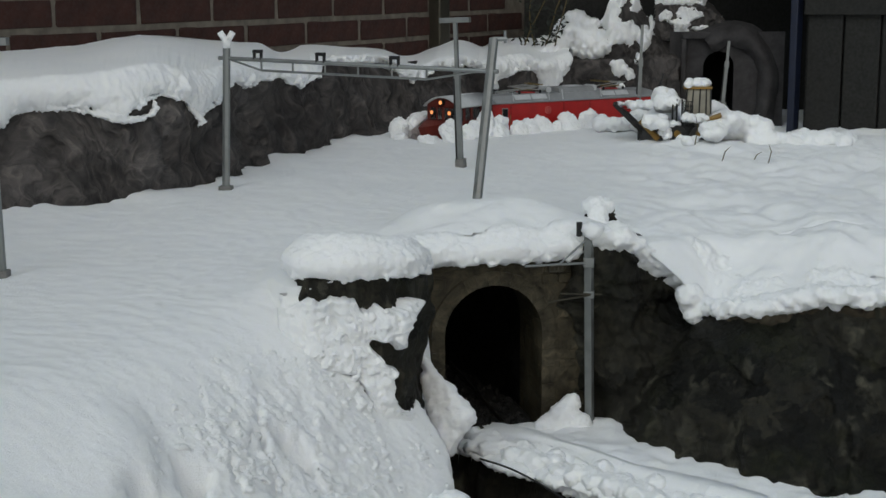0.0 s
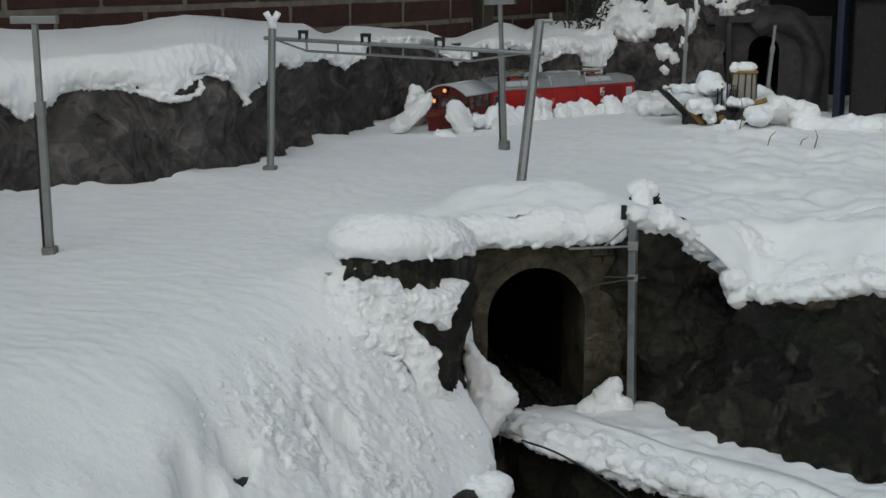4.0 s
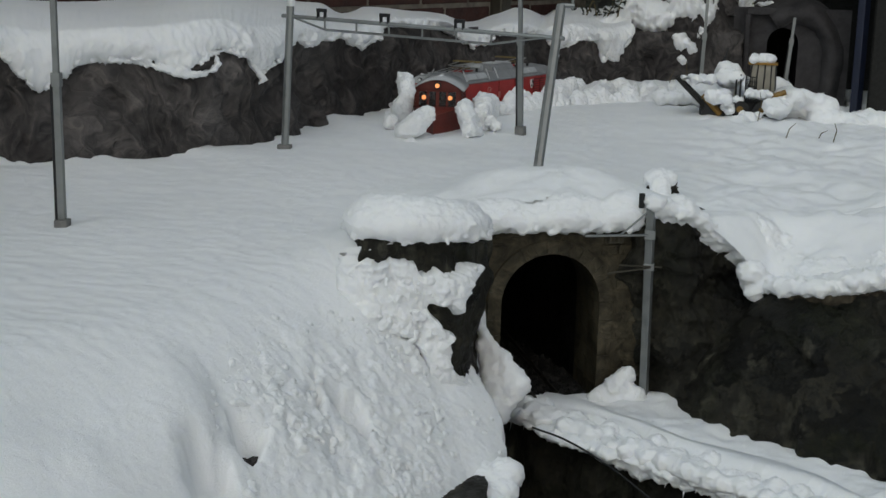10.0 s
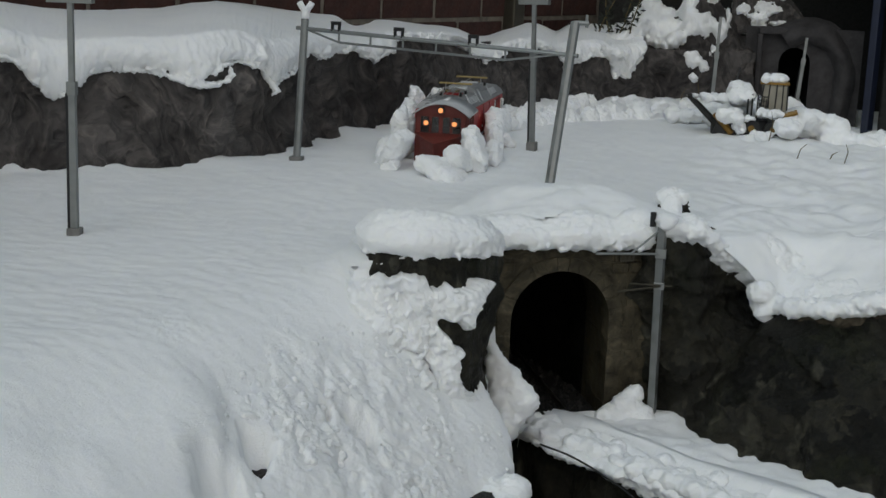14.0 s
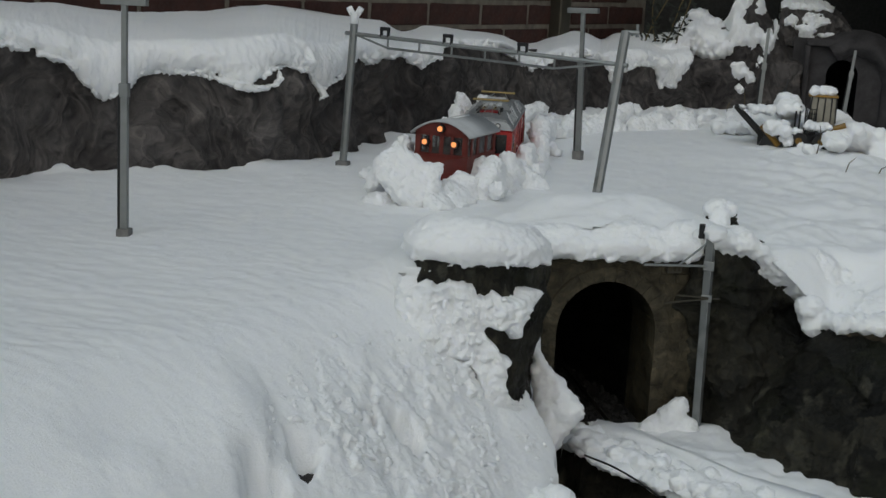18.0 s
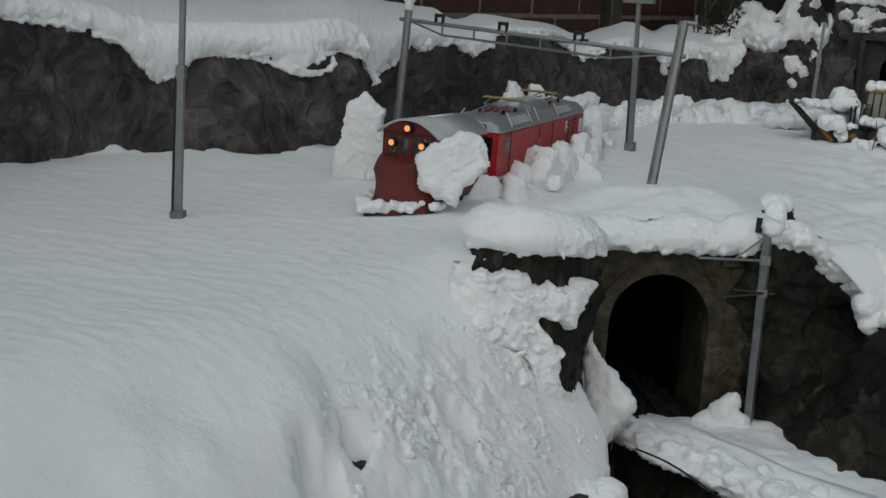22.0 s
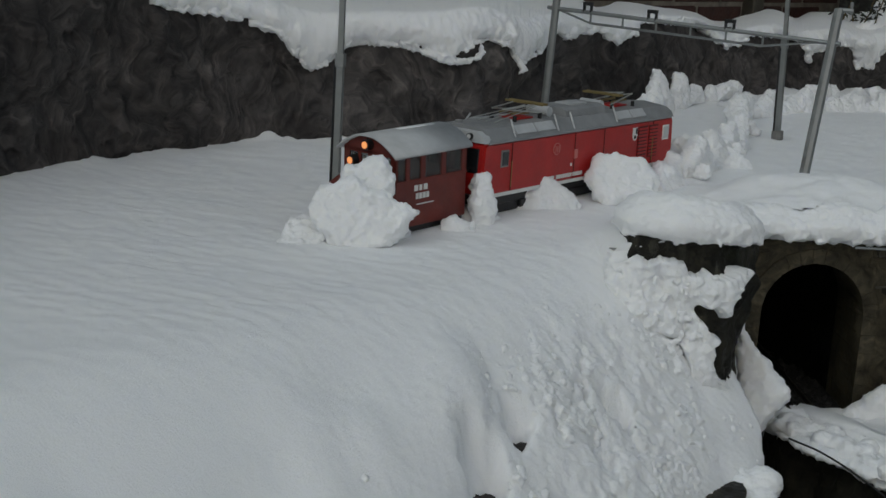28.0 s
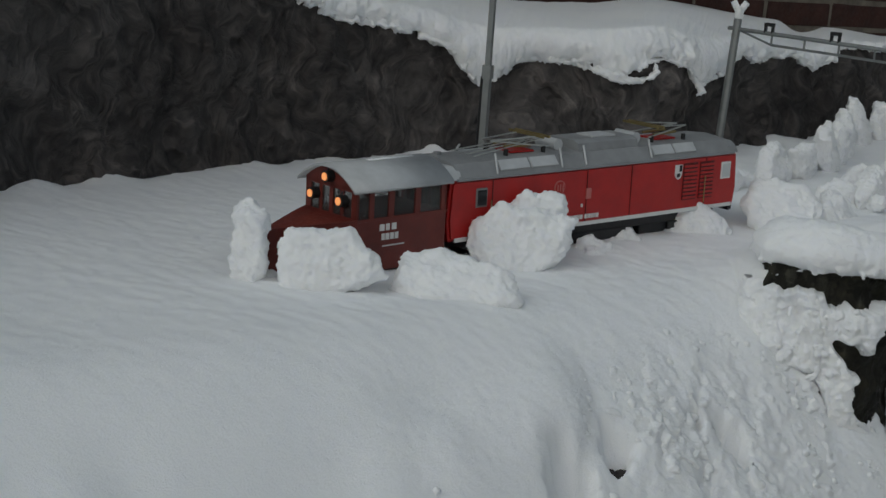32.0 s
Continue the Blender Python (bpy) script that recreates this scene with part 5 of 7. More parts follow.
def gantry():
    e = new("gantry")
    e.location = (0, 0, 0)
    tagged(e, "grey metal gantry spanning the yard tracks", "gantry")
    a, b = Vector((-0.748, 2.576, 0.03)), Vector((-0.163, 2.269, 0.06))
    ta, tb = Vector((-0.738, 2.586, 0.352)), Vector((-0.146, 2.405, 0.362))
    part("foot", box(-0.014, -0.012, -0.02, 0.014, 0.012, 0.012, 0.002, pose(*a)), FOOT, e)
    for lo, hi, r in ((a, ta, 0.0085), (b, tb, 0.0095)):
        post = part("post", rod(lo, hi, r, 8), STEEL, e)
        d = (hi - lo).normalized()
    la, lb = a + (ta - a) * 0.885, b + (tb - b) * 0.80
    d = (lb - la).normalized()
    beam = part("beam", rod(la - d * 0.02, lb + d * 0.016, 0.0042, 8), STEEL, e)
    low0, low1 = la + d * 0.09, lb - d * 0.14
    dz = Vector((0, 0, -0.022))
    part("lower_chord", rod(low0 + dz, low1 + dz, 0.0026, 6), STEEL, e)
    part("diagonal", rod(la, low0 + dz, 0.0022, 6), STEEL, e)
    part("diagonal", rod(lb - d * 0.02, low1 + dz, 0.0022, 6), STEEL, e)
    span = (low1 - low0).length
    for k in range(6):
        p = low0 + d * (span * k / 5)
        part("strut", rod(p, p + dz, 0.0022, 6), STEEL, e)
    for k, f in enumerate((0.13, 0.38, 0.66)):
        p = la + d * ((lb - la).length * f)
        bm = bmesh.new()
        add_box(bm, -0.010, -0.005, 0.014, 0.010, 0.005, 0.021)
        add_box(bm, -0.010, -0.004, 0.0, -0.0075, 0.004, 0.016)
        add_box(bm, 0.0075, -0.004, 0.0, 0.010, 0.004, 0.016)
        ob = part("lamp_box", bm, BLACK, e, "small black square bracket lamp")
        ob.matrix_local = pose(p.x, p.y, p.z, 0, 0, math.degrees(math.atan2(d.y, d.x)))
    bm = bmesh.new()
    add_rod(bm, ta + Vector((0, 0, -0.004)), ta + Vector((-0.014, 0, 0.018)), 0.007, 8)
    add_rod(bm, ta + Vector((0, 0, -0.004)), ta + Vector((0.014, 0, 0.018)), 0.007, 8)
    add_rod(bm, ta + Vector((0, 0, -0.016)), ta + Vector((0, 0, 0.008)), 0.0095, 8)
    part("snow_tuft", bm, SNOW, e, "forked tuft of snow", True)
    bm = bmesh.new()
    add_rod(bm, tb, tb + Vector((0.026, 0, 0.0)), 0.0045, 8)
    add_rod(bm, tb + Vector((0.022, 0, -0.008)), tb + Vector((0.022, 0, 0.016)), 0.003, 8)
    part("end_bracket", bm, STEEL, e)


gantry()


def portal_mast():
    e = new("catenary_mast")
    tagged(e, "galvanised catenary mast with bracket arms beside the tunnel", "mast")
    a, t = Vector((0.063, 2.045, -0.30)), Vector((0.058, 2.030, 0.050))
    part("post", box(-0.0065, -0.0065, 0, 0.0065, 0.0065, (t - a).length, 0.001, Matrix.Translation(a) @ (t - a).to_track_quat("Z", "Y").to_matrix().to_4x4()), STEEL, e)
    d = -PU
    p1, p2 = a + (t - a) * 0.86, a + (t - a) * 0.70
    part("arm", rod(p1 + PN * 0.006, p1 + d * 0.115 + PN * 0.006, 0.0022, 6), STEEL, e)
    part("stay", rod(t + Vector((0, 0, -0.006)), p1 + d * 0.055 + PN * 0.006, 0.0018, 6), STEEL, e)
    part("arm", rod(p2 + PN * 0.008, p2 + d * 0.075 + PN * 0.010 + Vector((0, 0, -0.008)), 0.0018, 6), DARKMETAL, e)
    part("arm", rod(p2 + PN * 0.008 - d * 0.02, p2 + d * 0.055 + PN * 0.010 + Vector((0, 0, 0.006)), 0.0015, 6), DARKMETAL, e)
    part("clamp", box(-0.009, -0.009, -0.008, 0.009, 0.009, 0.008, 0.001, pose(*p1)), STEEL, e)
    part("clamp", box(-0.009, -0.009, -0.006, 0.009, 0.009, 0.006, 0.001, pose(*p2)), STEEL, e)
    part("insulator", rod(t + Vector((-0.016, 0, -0.004)), t + Vector((-0.016, 0, 0.02)), 0.005, 8), BLACK, e)
    s = part("snow_tuft", blob_mesh(0.016, 21, (1.1, 1, 0.9), 0.3, 3), SNOW, e, "tuft of snow", True)
    s.matrix_local = pose(t.x + 0.006, t.y, t.z + 0.006)


portal_mast()


# ---- far end: rock hill, far tunnel, shed ----
def knoll(name, x0, x1, base_y, top, z0, lean, rough, patches, label, snow_label, k=0, thick=0.034):
    """A rock knoll: a rough face between z0 and the skyline top (x, z pairs), leaning back, and the snow that lies in its hollows.
    patches: x, z, half width, half height, strength of each snow patch."""
    nu, nv = 150, 90
    x = np.linspace(x0, x1, nu)[:, None] + 0 * np.zeros((1, nv))
    hi = np.interp(x, [p[0] for p in top], [p[1] for p in top]) + 0.006 * fbm(x * 30, x * 0, 3, k)
    v = np.linspace(0, 1, nv)[None]
    z = z0 + (hi - z0) * v
    by = np.interp(x, [p[0] for p in base_y], [p[1] for p in base_y])
    round_ = 0.10 * smooth(0.75, 1.0, v) ** 2
    relief = rough * (fbm(x * 9, z * 9, 4, k) + 0.7 * np.abs(fbm(x * 20 + z * 9, z * 16 - x * 7, 3, k + 2)) + 0.4 * fbm(x * 55, z * 40, 2, k + 4))
    y = by + lean * (z - z0) + round_ - relief
    g = np.stack([x, y, z], -1)
    rear = np.stack([x[:, -1], y[:, -1] + 0.25, z[:, -1] - 0.05], -1)[:, None]
    full = np.concatenate([g, rear], 1)
    tagged(mesh_object(name, full.reshape(-1, 3), grid_faces(nu, nv + 1), ROCK), label, "rock")
    m = np.full(x.shape, -0.6)
    for px, pz, rx, rz, d in patches:
        m = np.maximum(m, d * (1.5 - 1.35 * np.sqrt(((x - px) / rx) ** 2 + ((z - pz) / rz) ** 2)))
    m = m + 0.38 * fbm(x * 48, z * 48, 4, k + 1)
    lift = -0.012 + thick * smooth(-0.25, 0.35, m) + 0.012 * smooth(0.5, 1.4, m)
    co = g + np.stack([0 * x, -lift, 0.55 * np.maximum(lift, -0.004)], -1)
    over = np.stack([x[:, -1], y[:, -1] + 0.12, co[:, -1, 2] + 0.3 * (lift[:, -1] - 0.01)], -1)[:, None]
    last = np.stack([x[:, -1], y[:, -1] + 0.24, z[:, -1] - 0.06], -1)[:, None]
    co = np.concatenate([co, over, last], 1)
    nrm = grid_normals(co).reshape(-1, 3)
    c = fluff(co.reshape(-1, 3), nrm, 0.0035, 50, k)
    c = fluff(c, nrm, 0.0016, 140, k + 1)
    tagged(mesh_object(name + "_snow", c, grid_faces(nu, nv + 2), SNOW), snow_label, "snow")


knoll("rock_hill", -0.36, 0.27, [(-0.36, 4.28), (-0.22, 4.38), (-0.05, 4.46), (0.08, 4.46), (0.17, 4.50), (0.27, 4.58)],
      [(-0.36, 0.18), (-0.28, 0.235), (-0.253, 0.25), (-0.20, 0.27), (-0.155, 0.33), (-0.117, 0.352), (-0.07, 0.34), (-0.04, 0.322), (-0.013, 0.33), (0.013, 0.395), (0.035, 0.425), (0.055, 0.438), (0.096, 0.415), (0.135, 0.36), (0.204, 0.275), (0.27, 0.24)],
      -0.02, 0.22, 0.020,
      [(-0.12, 0.315, 0.085, 0.065, 1.3), (-0.22, 0.245, 0.075, 0.035, 1.2), (-0.17, 0.20, 0.040, 0.045, 0.9), (-0.20, 0.135, 0.022, 0.040, 0.8), (-0.06, 0.27, 0.07, 0.055, 1.1), (0.01, 0.36, 0.038, 0.055, 1.1),
       (0.045, 0.42, 0.028, 0.030, 1.0), (0.05, 0.30, 0.055, 0.035, 0.7), (0.00, 0.245, 0.022, 0.014, 0.6), (0.10, 0.405, 0.016, 0.030, 0.6), (0.155, 0.335, 0.010, 0.042, 0.5), (0.045, 0.18, 0.026, 0.030, 0.75),
       (0.085, 0.162, 0.020, 0.016, 0.65), (0.05, 0.118, 0.016, 0.016, 0.6), (0.135, 0.28, 0.020, 0.040, 0.6), (0.115, 0.205, 0.018, 0.020, 0.55)],
      "tall dark rock outcrop with snow in its cracks", "smooth snow on the shoulders of the rock outcrop", 2)
knoll("tunnel_crag", 0.165, 0.41, [(0.165, 4.70), (0.41, 4.66)], [(0.165, 0.405), (0.20, 0.425), (0.289, 0.428), (0.33, 0.41), (0.373, 0.382), (0.41, 0.34)], 0.27, 0.10, 0.012,
      [(0.20, 0.41, 0.05, 0.018, 0.9), (0.29, 0.41, 0.07, 0.022, 0.9), (0.285, 0.365, 0.035, 0.026, 0.6), (0.255, 0.315, 0.030, 0.024, 0.8), (0.32, 0.308, 0.028, 0.010, 0.6), (0.20, 0.36, 0.018, 0.02, 0.5)],
      "dark rock crag above the far tunnel mouth", "cap of snow on the crag above the far tunnel", 5, 0.020)


def shrub():
    """A dark evergreen twig with a little snow, hanging before the brick wall."""
    rg = random.Random(2)
    e = new("shrub")
    tagged(e, "dark evergreen sprig with a little snow before the brick wall", "shrub")
    for k in range(4):
        bm = bmesh.new()
        p = Vector((-0.27 + 0.035 * k, 4.44, 0.26))
        d = Vector((rg.uniform(-0.01, 0.01), 0.0, 0.03))
        leaves = bmesh.new()
        for i in range(7):
            q = p + d + Vector((rg.gauss(0, 0.005), 0, 0))
            add_rod(bm, p, q, 0.0025, 5)
            for _ in range(7):
                c = p + Vector((rg.gauss(0, 0.011), rg.gauss(0, 0.008), rg.uniform(0, 0.03)))
                t = Vector((rg.gauss(0, 1), rg.gauss(0, 0.4), rg.gauss(0, 1))).normalized() * 0.012
                w = t.cross(Vector((0, 1, 0.3))).normalized() * 0.004
                vs = [leaves.verts.new(c - t), leaves.verts.new(c + w), leaves.verts.new(c + t), leaves.verts.new(c - w)]
                leaves.faces.new(vs)
            p = q
        part("stem", bm, GRASS, e)
        part("leaves", leaves, LEAF, e)


LEAF = paint("dark_leaf", (0.014, 0.018, 0.010), 0.6, 0.4)
shrub()


def far_tunnel():
    """Far tunnel mouth: a recessed rendered front with a dark arch, under a thick smooth hood."""
    zc, r, c = 0.180, 0.052, 0.388
    bm = bmesh.new()
    inner = [(c - r, -0.03)] + [(c + r * math.cos(math.pi * (1 - i / 16)), zc + r * math.sin(math.pi * (1 - i / 16))) for i in range(17)] + [(c + r, -0.03)]
    wide = [(0.22, -0.03)] + [(0.22 + 0.39 * i / 16, 0.30) for i in range(17)] + [(0.61, -0.03)]
    f0 = [bm.verts.new((a, 4.635, z)) for a, z in inner]
    f1 = [bm.verts.new((a, 4.635, z)) for a, z in wide]
    for i in range(len(inner) - 1):
        bm.faces.new((f0[i], f0[i + 1], f1[i + 1], f1[i]))
    far = tagged(part("far_tunnel", bm, PLASTER), "grey rendered far tunnel mouth under a rounded hood in shadow", "tunnel portal")
    bore = bmesh.new()
    f0 = [bore.verts.new((a, 4.634, z)) for a, z in inner]
    b0 = [bore.verts.new((a, 5.0, z)) for a, z in inner]
    for i in range(len(inner) - 1):
        bore.faces.new((f0[i], b0[i], b0[i + 1], f0[i + 1]))
    bore.faces.new(b0)
    # here too the darkness inside is painted onto the lining
    part("tunnel_lining", bore, BOREDARK, far, "far tunnel lining near black, shade put into its colour")
    part("lintel", box(0.262, 4.600, 0.276, 0.44, 4.650, 0.300, 0.004), PLASTER, far)
    part("jamb", box(0.258, 4.600, -0.03, 0.276, 4.650, 0.276, 0.004), PLASTER, far)
    # the hood, a fat half ring of smoothed render
    nu, nv = 70, 22
    an = np.radians(np.linspace(128, -48, nu))[:, None]
    t = np.linspace(0, 1, nv)[None]
    rad = 0.098 + 0.086 * t + 0.006 * fbm(an * 3, t * 3, 3, 2)
    x = 0.428 + 0.95 * rad * np.cos(an)
    z = np.maximum(0.152 + rad * np.sin(an) - 0.10 * smooth(0.1, -0.6, np.sin(an)), -0.03)
    y = 4.625 - 0.050 * np.sin(np.pi * t) ** 0.7 + 0.06 * t**3 + 0.006 * fbm(x * 16, z * 16, 3, 3)
    hood = mesh_object("hood", np.stack([x, y, z], -1).reshape(-1, 3), grid_faces(nu, nv), PLASTER)
    hood.parent = far
    hood["label"] = "rounded grey rendered hood"


far_tunnel()
def shed():
    e = new("shed")
    tagged(e, "dark wooden shed wall with a blue corner post", "shed")
    base = pose(0.592, 4.48, 0, 0, 0, -20)
    bm = box(0.06, 0.06, -0.5, 3.2, 0.12, 2.2, 0, base)
    part("wall", bm, WOOD, e)
    for k in range(26):
        part("plank", box(0.07 + k * 0.12, 0.035 + 0.004 * (k % 3), -0.5, 0.184 + k * 0.12, 0.065, 2.2, 0.003, base), WOOD, e)
    part("rail", box(0.06, 0.015, 0.36, 3.2, 0.04, 0.41, 0.003, base), WOOD, e)
    part("corner_post", box(0.022, -0.01, -0.5, 0.046, 0.06, 2.2, 0.003, base), BLUE, e, "blue painted corner post")
    # unseen roof, added out of view to shade the far tunnel and crag
    part("roof", box(0.15, -0.35, 0.82, 3.4, 1.2, 0.86, 0, pose(0.0, 4.6, 0)), WOOD, e, "unseen roof added to shade the far end")


shed()
# closing wall; its shade comes from the darkened wood colour
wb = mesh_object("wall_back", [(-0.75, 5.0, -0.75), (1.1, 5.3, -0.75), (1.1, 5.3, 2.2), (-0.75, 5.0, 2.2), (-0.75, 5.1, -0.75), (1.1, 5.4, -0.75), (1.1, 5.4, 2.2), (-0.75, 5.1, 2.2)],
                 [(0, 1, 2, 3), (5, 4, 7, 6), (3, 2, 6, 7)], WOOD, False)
tagged(wb, "plain wall behind the rock outcrop, shade put into its dark colour", "wall", kind="structure")

# ---- the train ----
def loco_body_outline(half, z0, z1):
    return [(-half, z0), (half, z0), (half, z1), (-half, z1)]



def build_loco():
    """Local frame: x forward, y to its left, z up from the rail top, origin at its middle."""
    e = new("locomotive")
    tagged(e, "red model electric locomotive with a grey roof and folded pantographs", "locomotive")
    hl, hw, z0, z1 = 0.300, 0.060, 0.040, 0.128
    # body shell: side walls slightly tapered at the cab ends, front with a sloped windscreen
    bm = bmesh.new()
    prof = [(-hl + 0.004, z0), (hl - 0.004, z0), (hl, z0 + 0.030), (hl - 0.004, z1 - 0.004), (hl - 0.010, z1), (-hl + 0.010, z1), (-hl + 0.004, z1 - 0.004), (-hl, z0 + 0.030)]
    b = prism([(p[0], p[1]) for p in prof], -hw, hw, "y")
    bmesh.ops.bevel(b, geom=[ed for ed in b.edges if abs(ed.verts[0].co.y - ed.verts[1].co.y) < 1e-6 and abs(ed.verts[0].co.x) > hl - 0.02 and abs(ed.verts[1].co.x) > hl - 0.02], offset=0.004, segments=2, affect="EDGES")
    body = part("body", b, RED, e, "bright red side walls")
    # roof with chamfered shoulders
    r = [(-hw - 0.001, z1), (hw + 0.001, z1), (hw - 0.004, z1 + 0.006), (hw - 0.016, z1 + 0.020), (0, z1 + 0.024), (-hw + 0.016, z1 + 0.020), (-hw + 0.004, z1 + 0.006)]
    roof = part("roof", prism(r, -hl + 0.018, hl - 0.018, "x"), ROOFGREY, e, "weathered grey roof")
    for sx in (1, -1):
        nose = [(-hw, z1), (hw, z1), (hw - 0.006, z1 + 0.010), (hw - 0.018, z1 + 0.017), (-hw + 0.018, z1 + 0.017), (-hw + 0.006, z1 + 0.010)]
        x0, x1 = sorted((sx * (hl - 0.022), sx * (hl - 0.004)))
        part("roof_end", prism(nose, x0, x1, "x"), SILVER if sx > 0 else ROOFGREY, e, "pale grey roof end")
        for y in (-0.030, 0.030):
            lamp_ = part("head_lamp", rod((sx * (hl - 0.006), y, z1 + 0.009), (sx * (hl + 0.001), y, z1 + 0.009), 0.0055, 12), BLACK, e)
            part("lens", rod((sx * (hl + 0.0008), y, z1 + 0.009), (sx * (hl + 0.0018), y, z1 + 0.009), 0.0040, 12), WHITE, lamp_)
        # windscreen, two dark panes with a pillar
        for y0, y1 in ((-0.050, -0.003), (0.003, 0.050)):
            m = Matrix.Translation((sx * (hl - 0.0016), 0, 0)) @ pose(0, 0, z0 + 0.031, 0, -2.6 * sx, 0)
            part("windscreen", box(-0.0012, y0, 0.008, 0.0022, y1, 0.048, 0.001, m), SCREEN, e, "dark windscreen pane")
        part("buffer_beam", box(sx * hl - 0.004, -0.05, z0 - 0.012, sx * hl + 0.006, 0.05, z0 + 0.004, 0.002), BLACK, e)
        part("coupler", box(min(sx * hl, sx * (hl + 0.03)), -0.010, z0 - 0.016, max(sx * hl, sx * (hl + 0.03)), 0.010, z0 - 0.006, 0.002), BLACK, e)
        for y in (-0.040, 0.040):
            part("tail_lamp", rod((sx * (hl - 0.004), y, z0 + 0.017), (sx * (hl + 0.002), y, z0 + 0.017), 0.0045, 10), WHITE, e)
        # running number, drawn as bars
        for k in range(3):
            part("bar", box(min(sx * (hl - 0.002), sx * (hl + 0.0012)), -0.030 + k * 0.009, z0 + 0.012, max(sx * (hl - 0.002), sx * (hl + 0.0012)), -0.024 + k * 0.009, z0 + 0.023), WHITE, e)
    for sy in (1, -1):
        y = sy * hw
        o = lambda a, b: (min(a, b), max(a, b))
        ya, yb = o(y - sy * 0.002, y + sy * 0.0012)
        ya2, yb2 = o(y - sy * 0.002, y + sy * 0.0020)
        part("sill_stripe", box(-hl + 0.012, ya2, z0 - 0.001, hl - 0.012, yb2, z0 + 0.005, 0.0005), WHITE, e, "pale grey sill stripe")
        part("gutter", box(-hl + 0.014, ya2, z1 - 0.002, hl - 0.014, yb2, z1 + 0.002, 0.0005), ROOFGREY, e)
        for sx in (1, -1):
            # cab window and door
            xa, xb = o(sx * (hl - 0.020), sx * (hl - 0.042)) if sx < 0 else o(hl - 0.048, hl - 0.068)
            w = part("cab_window", box(xa, ya2, z0 + 0.046, xb, yb2, z0 + 0.074, 0.001), WHITE if sx < 0 else STEEL, e, "pale framed cab window")
            part("pane", box(xa + 0.002, *o(y, y + sy * 0.0026)[:1], z0 + 0.049, xb - 0.002, o(y, y + sy * 0.0026)[1], z0 + 0.071), SCREEN if sx > 0 else PALEGLASS, w)
            x0 = sx * (hl - 0.078)
            part("door_seam", box(x0 - 0.0006, ya, z0 + 0.004, x0 + 0.0006, yb, z1 - 0.004), SEAM, e)
            part("handrail", rod((x0 + 0.004, y + sy * 0.004, z0 + 0.012), (x0 + 0.004, y + sy * 0.004, z0 + 0.055), 0.0009, 6), BRASS, e)
        # grilles towards the rear
        for gx in (-hl + 0.060, -hl + 0.098):
            g = part("grille", box(gx, ya, z0 + 0.018, gx + 0.032, yb, z0 + 0.078), SEAM, e, "dark red ventilation grille")
            for k in range(9):
                part("slat", box(gx + 0.001, *o(y, y + sy * 0.0022)[:1], z0 + 0.020 + k * 0.0064, gx + 0.031, o(y, y + sy * 0.0022)[1], z0 + 0.0235 + k * 0.0064), RED, g)
        part("panel_seam", box(0.038, ya, z0 + 0.004, 0.039, yb, z1 - 0.004), SEAM, e)
        part("panel_seam", box(-0.055, ya, z0 + 0.004, -0.0542, yb, z1 - 0.004), SEAM, e)
        # shield of arms: white with a dark device
        sh = [(-0.166, z0 + 0.077), (-0.150, z0 + 0.077), (-0.150, z0 + 0.062), (-0.153, z0 + 0.056), (-0.158, z0 + 0.053), (-0.163, z0 + 0.056), (-0.166, z0 + 0.062)]
        s = part("shield", prism(sh, *o(y - sy * 0.001, y + sy * 0.0016), "y"), WHITE, e, "small white shield with dark markings")
        part("device", box(-0.1645, *o(y, y + sy * 0.0022)[:1], z0 + 0.066, -0.159, o(y, y + sy * 0.0022)[1], z0 + 0.076), BLACK, s)
        part("device", box(-0.161, *o(y, y + sy * 0.0022)[:1], z0 + 0.057, -0.154, o(y, y + sy * 0.0022)[1], z0 + 0.063), BLACK, s)
        # round emblem
        em = bmesh.new()
        bmesh.ops.create_cone(em, cap_ends=True, segments=20, radius1=0.0105, radius2=0.0105, depth=0.0030, matrix=pose(0.094, y, z0 + 0.062, 90))
        em = part("emblem", em, PALERED, e, "faint round emblem")
        b = bmesh.new()
        bmesh.ops.create_cone(b, cap_ends=True, segments=20, radius1=0.0088, radius2=0.0088, depth=0.0036, matrix=pose(0.094, y, z0 + 0.062, 90))
        ring = part("disc", b, RED, em)
        for k in (-1, 0, 1):
            part("device", box(0.0925 + k * 0.005, *o(y, y + sy * 0.0024)[:1], z0 + 0.056, 0.0945 + k * 0.005, o(y, y + sy * 0.0024)[1], z0 + 0.067), PALERED, em)
        # lettering low on the side, drawn as bars
        for k, (x, w) in enumerate(((0.118, 0.020), (0.090, 0.007), (0.081, 0.004), (0.075, 0.004), (0.069, 0.005), (0.062, 0.005), (0.055, 0.003), (0.050, 0.005), (0.040, 0.004), (0.034, 0.005), (0.027, 0.003), (0.022, 0.003), (0.017, 0.005))):
            part("bar", box(x - w, ya2, z0 + 0.0095, x, yb2, z0 + 0.0160), WHITE, e)
        part("latch", box(0.046, ya2, z0 + 0.028, 0.049, yb2, z0 + 0.033), WHITE, e)
        part("sign", box(0.030, ya, z0 + 0.040, 0.040, yb2, z0 + 0.056), PALERED, e, "faint pale crest")
        # roof shoulder panels
        for xa, xb in ((0.205, 0.150), (0.145, 0.095), (-0.105, -0.150), (-0.155, -0.200)):
            m = Matrix.Translation((0, sy * (hw - 0.010), z1 + 0.0135)) @ pose(0, 0, 0, -sy * 49, 0, 0)
            part("roof_panel", box(min(xa, xb), -0.0085, -0.001, max(xa, xb), 0.0085, 0.0022, 0.0006, m), SILVER, e, "pale grey roof panel")
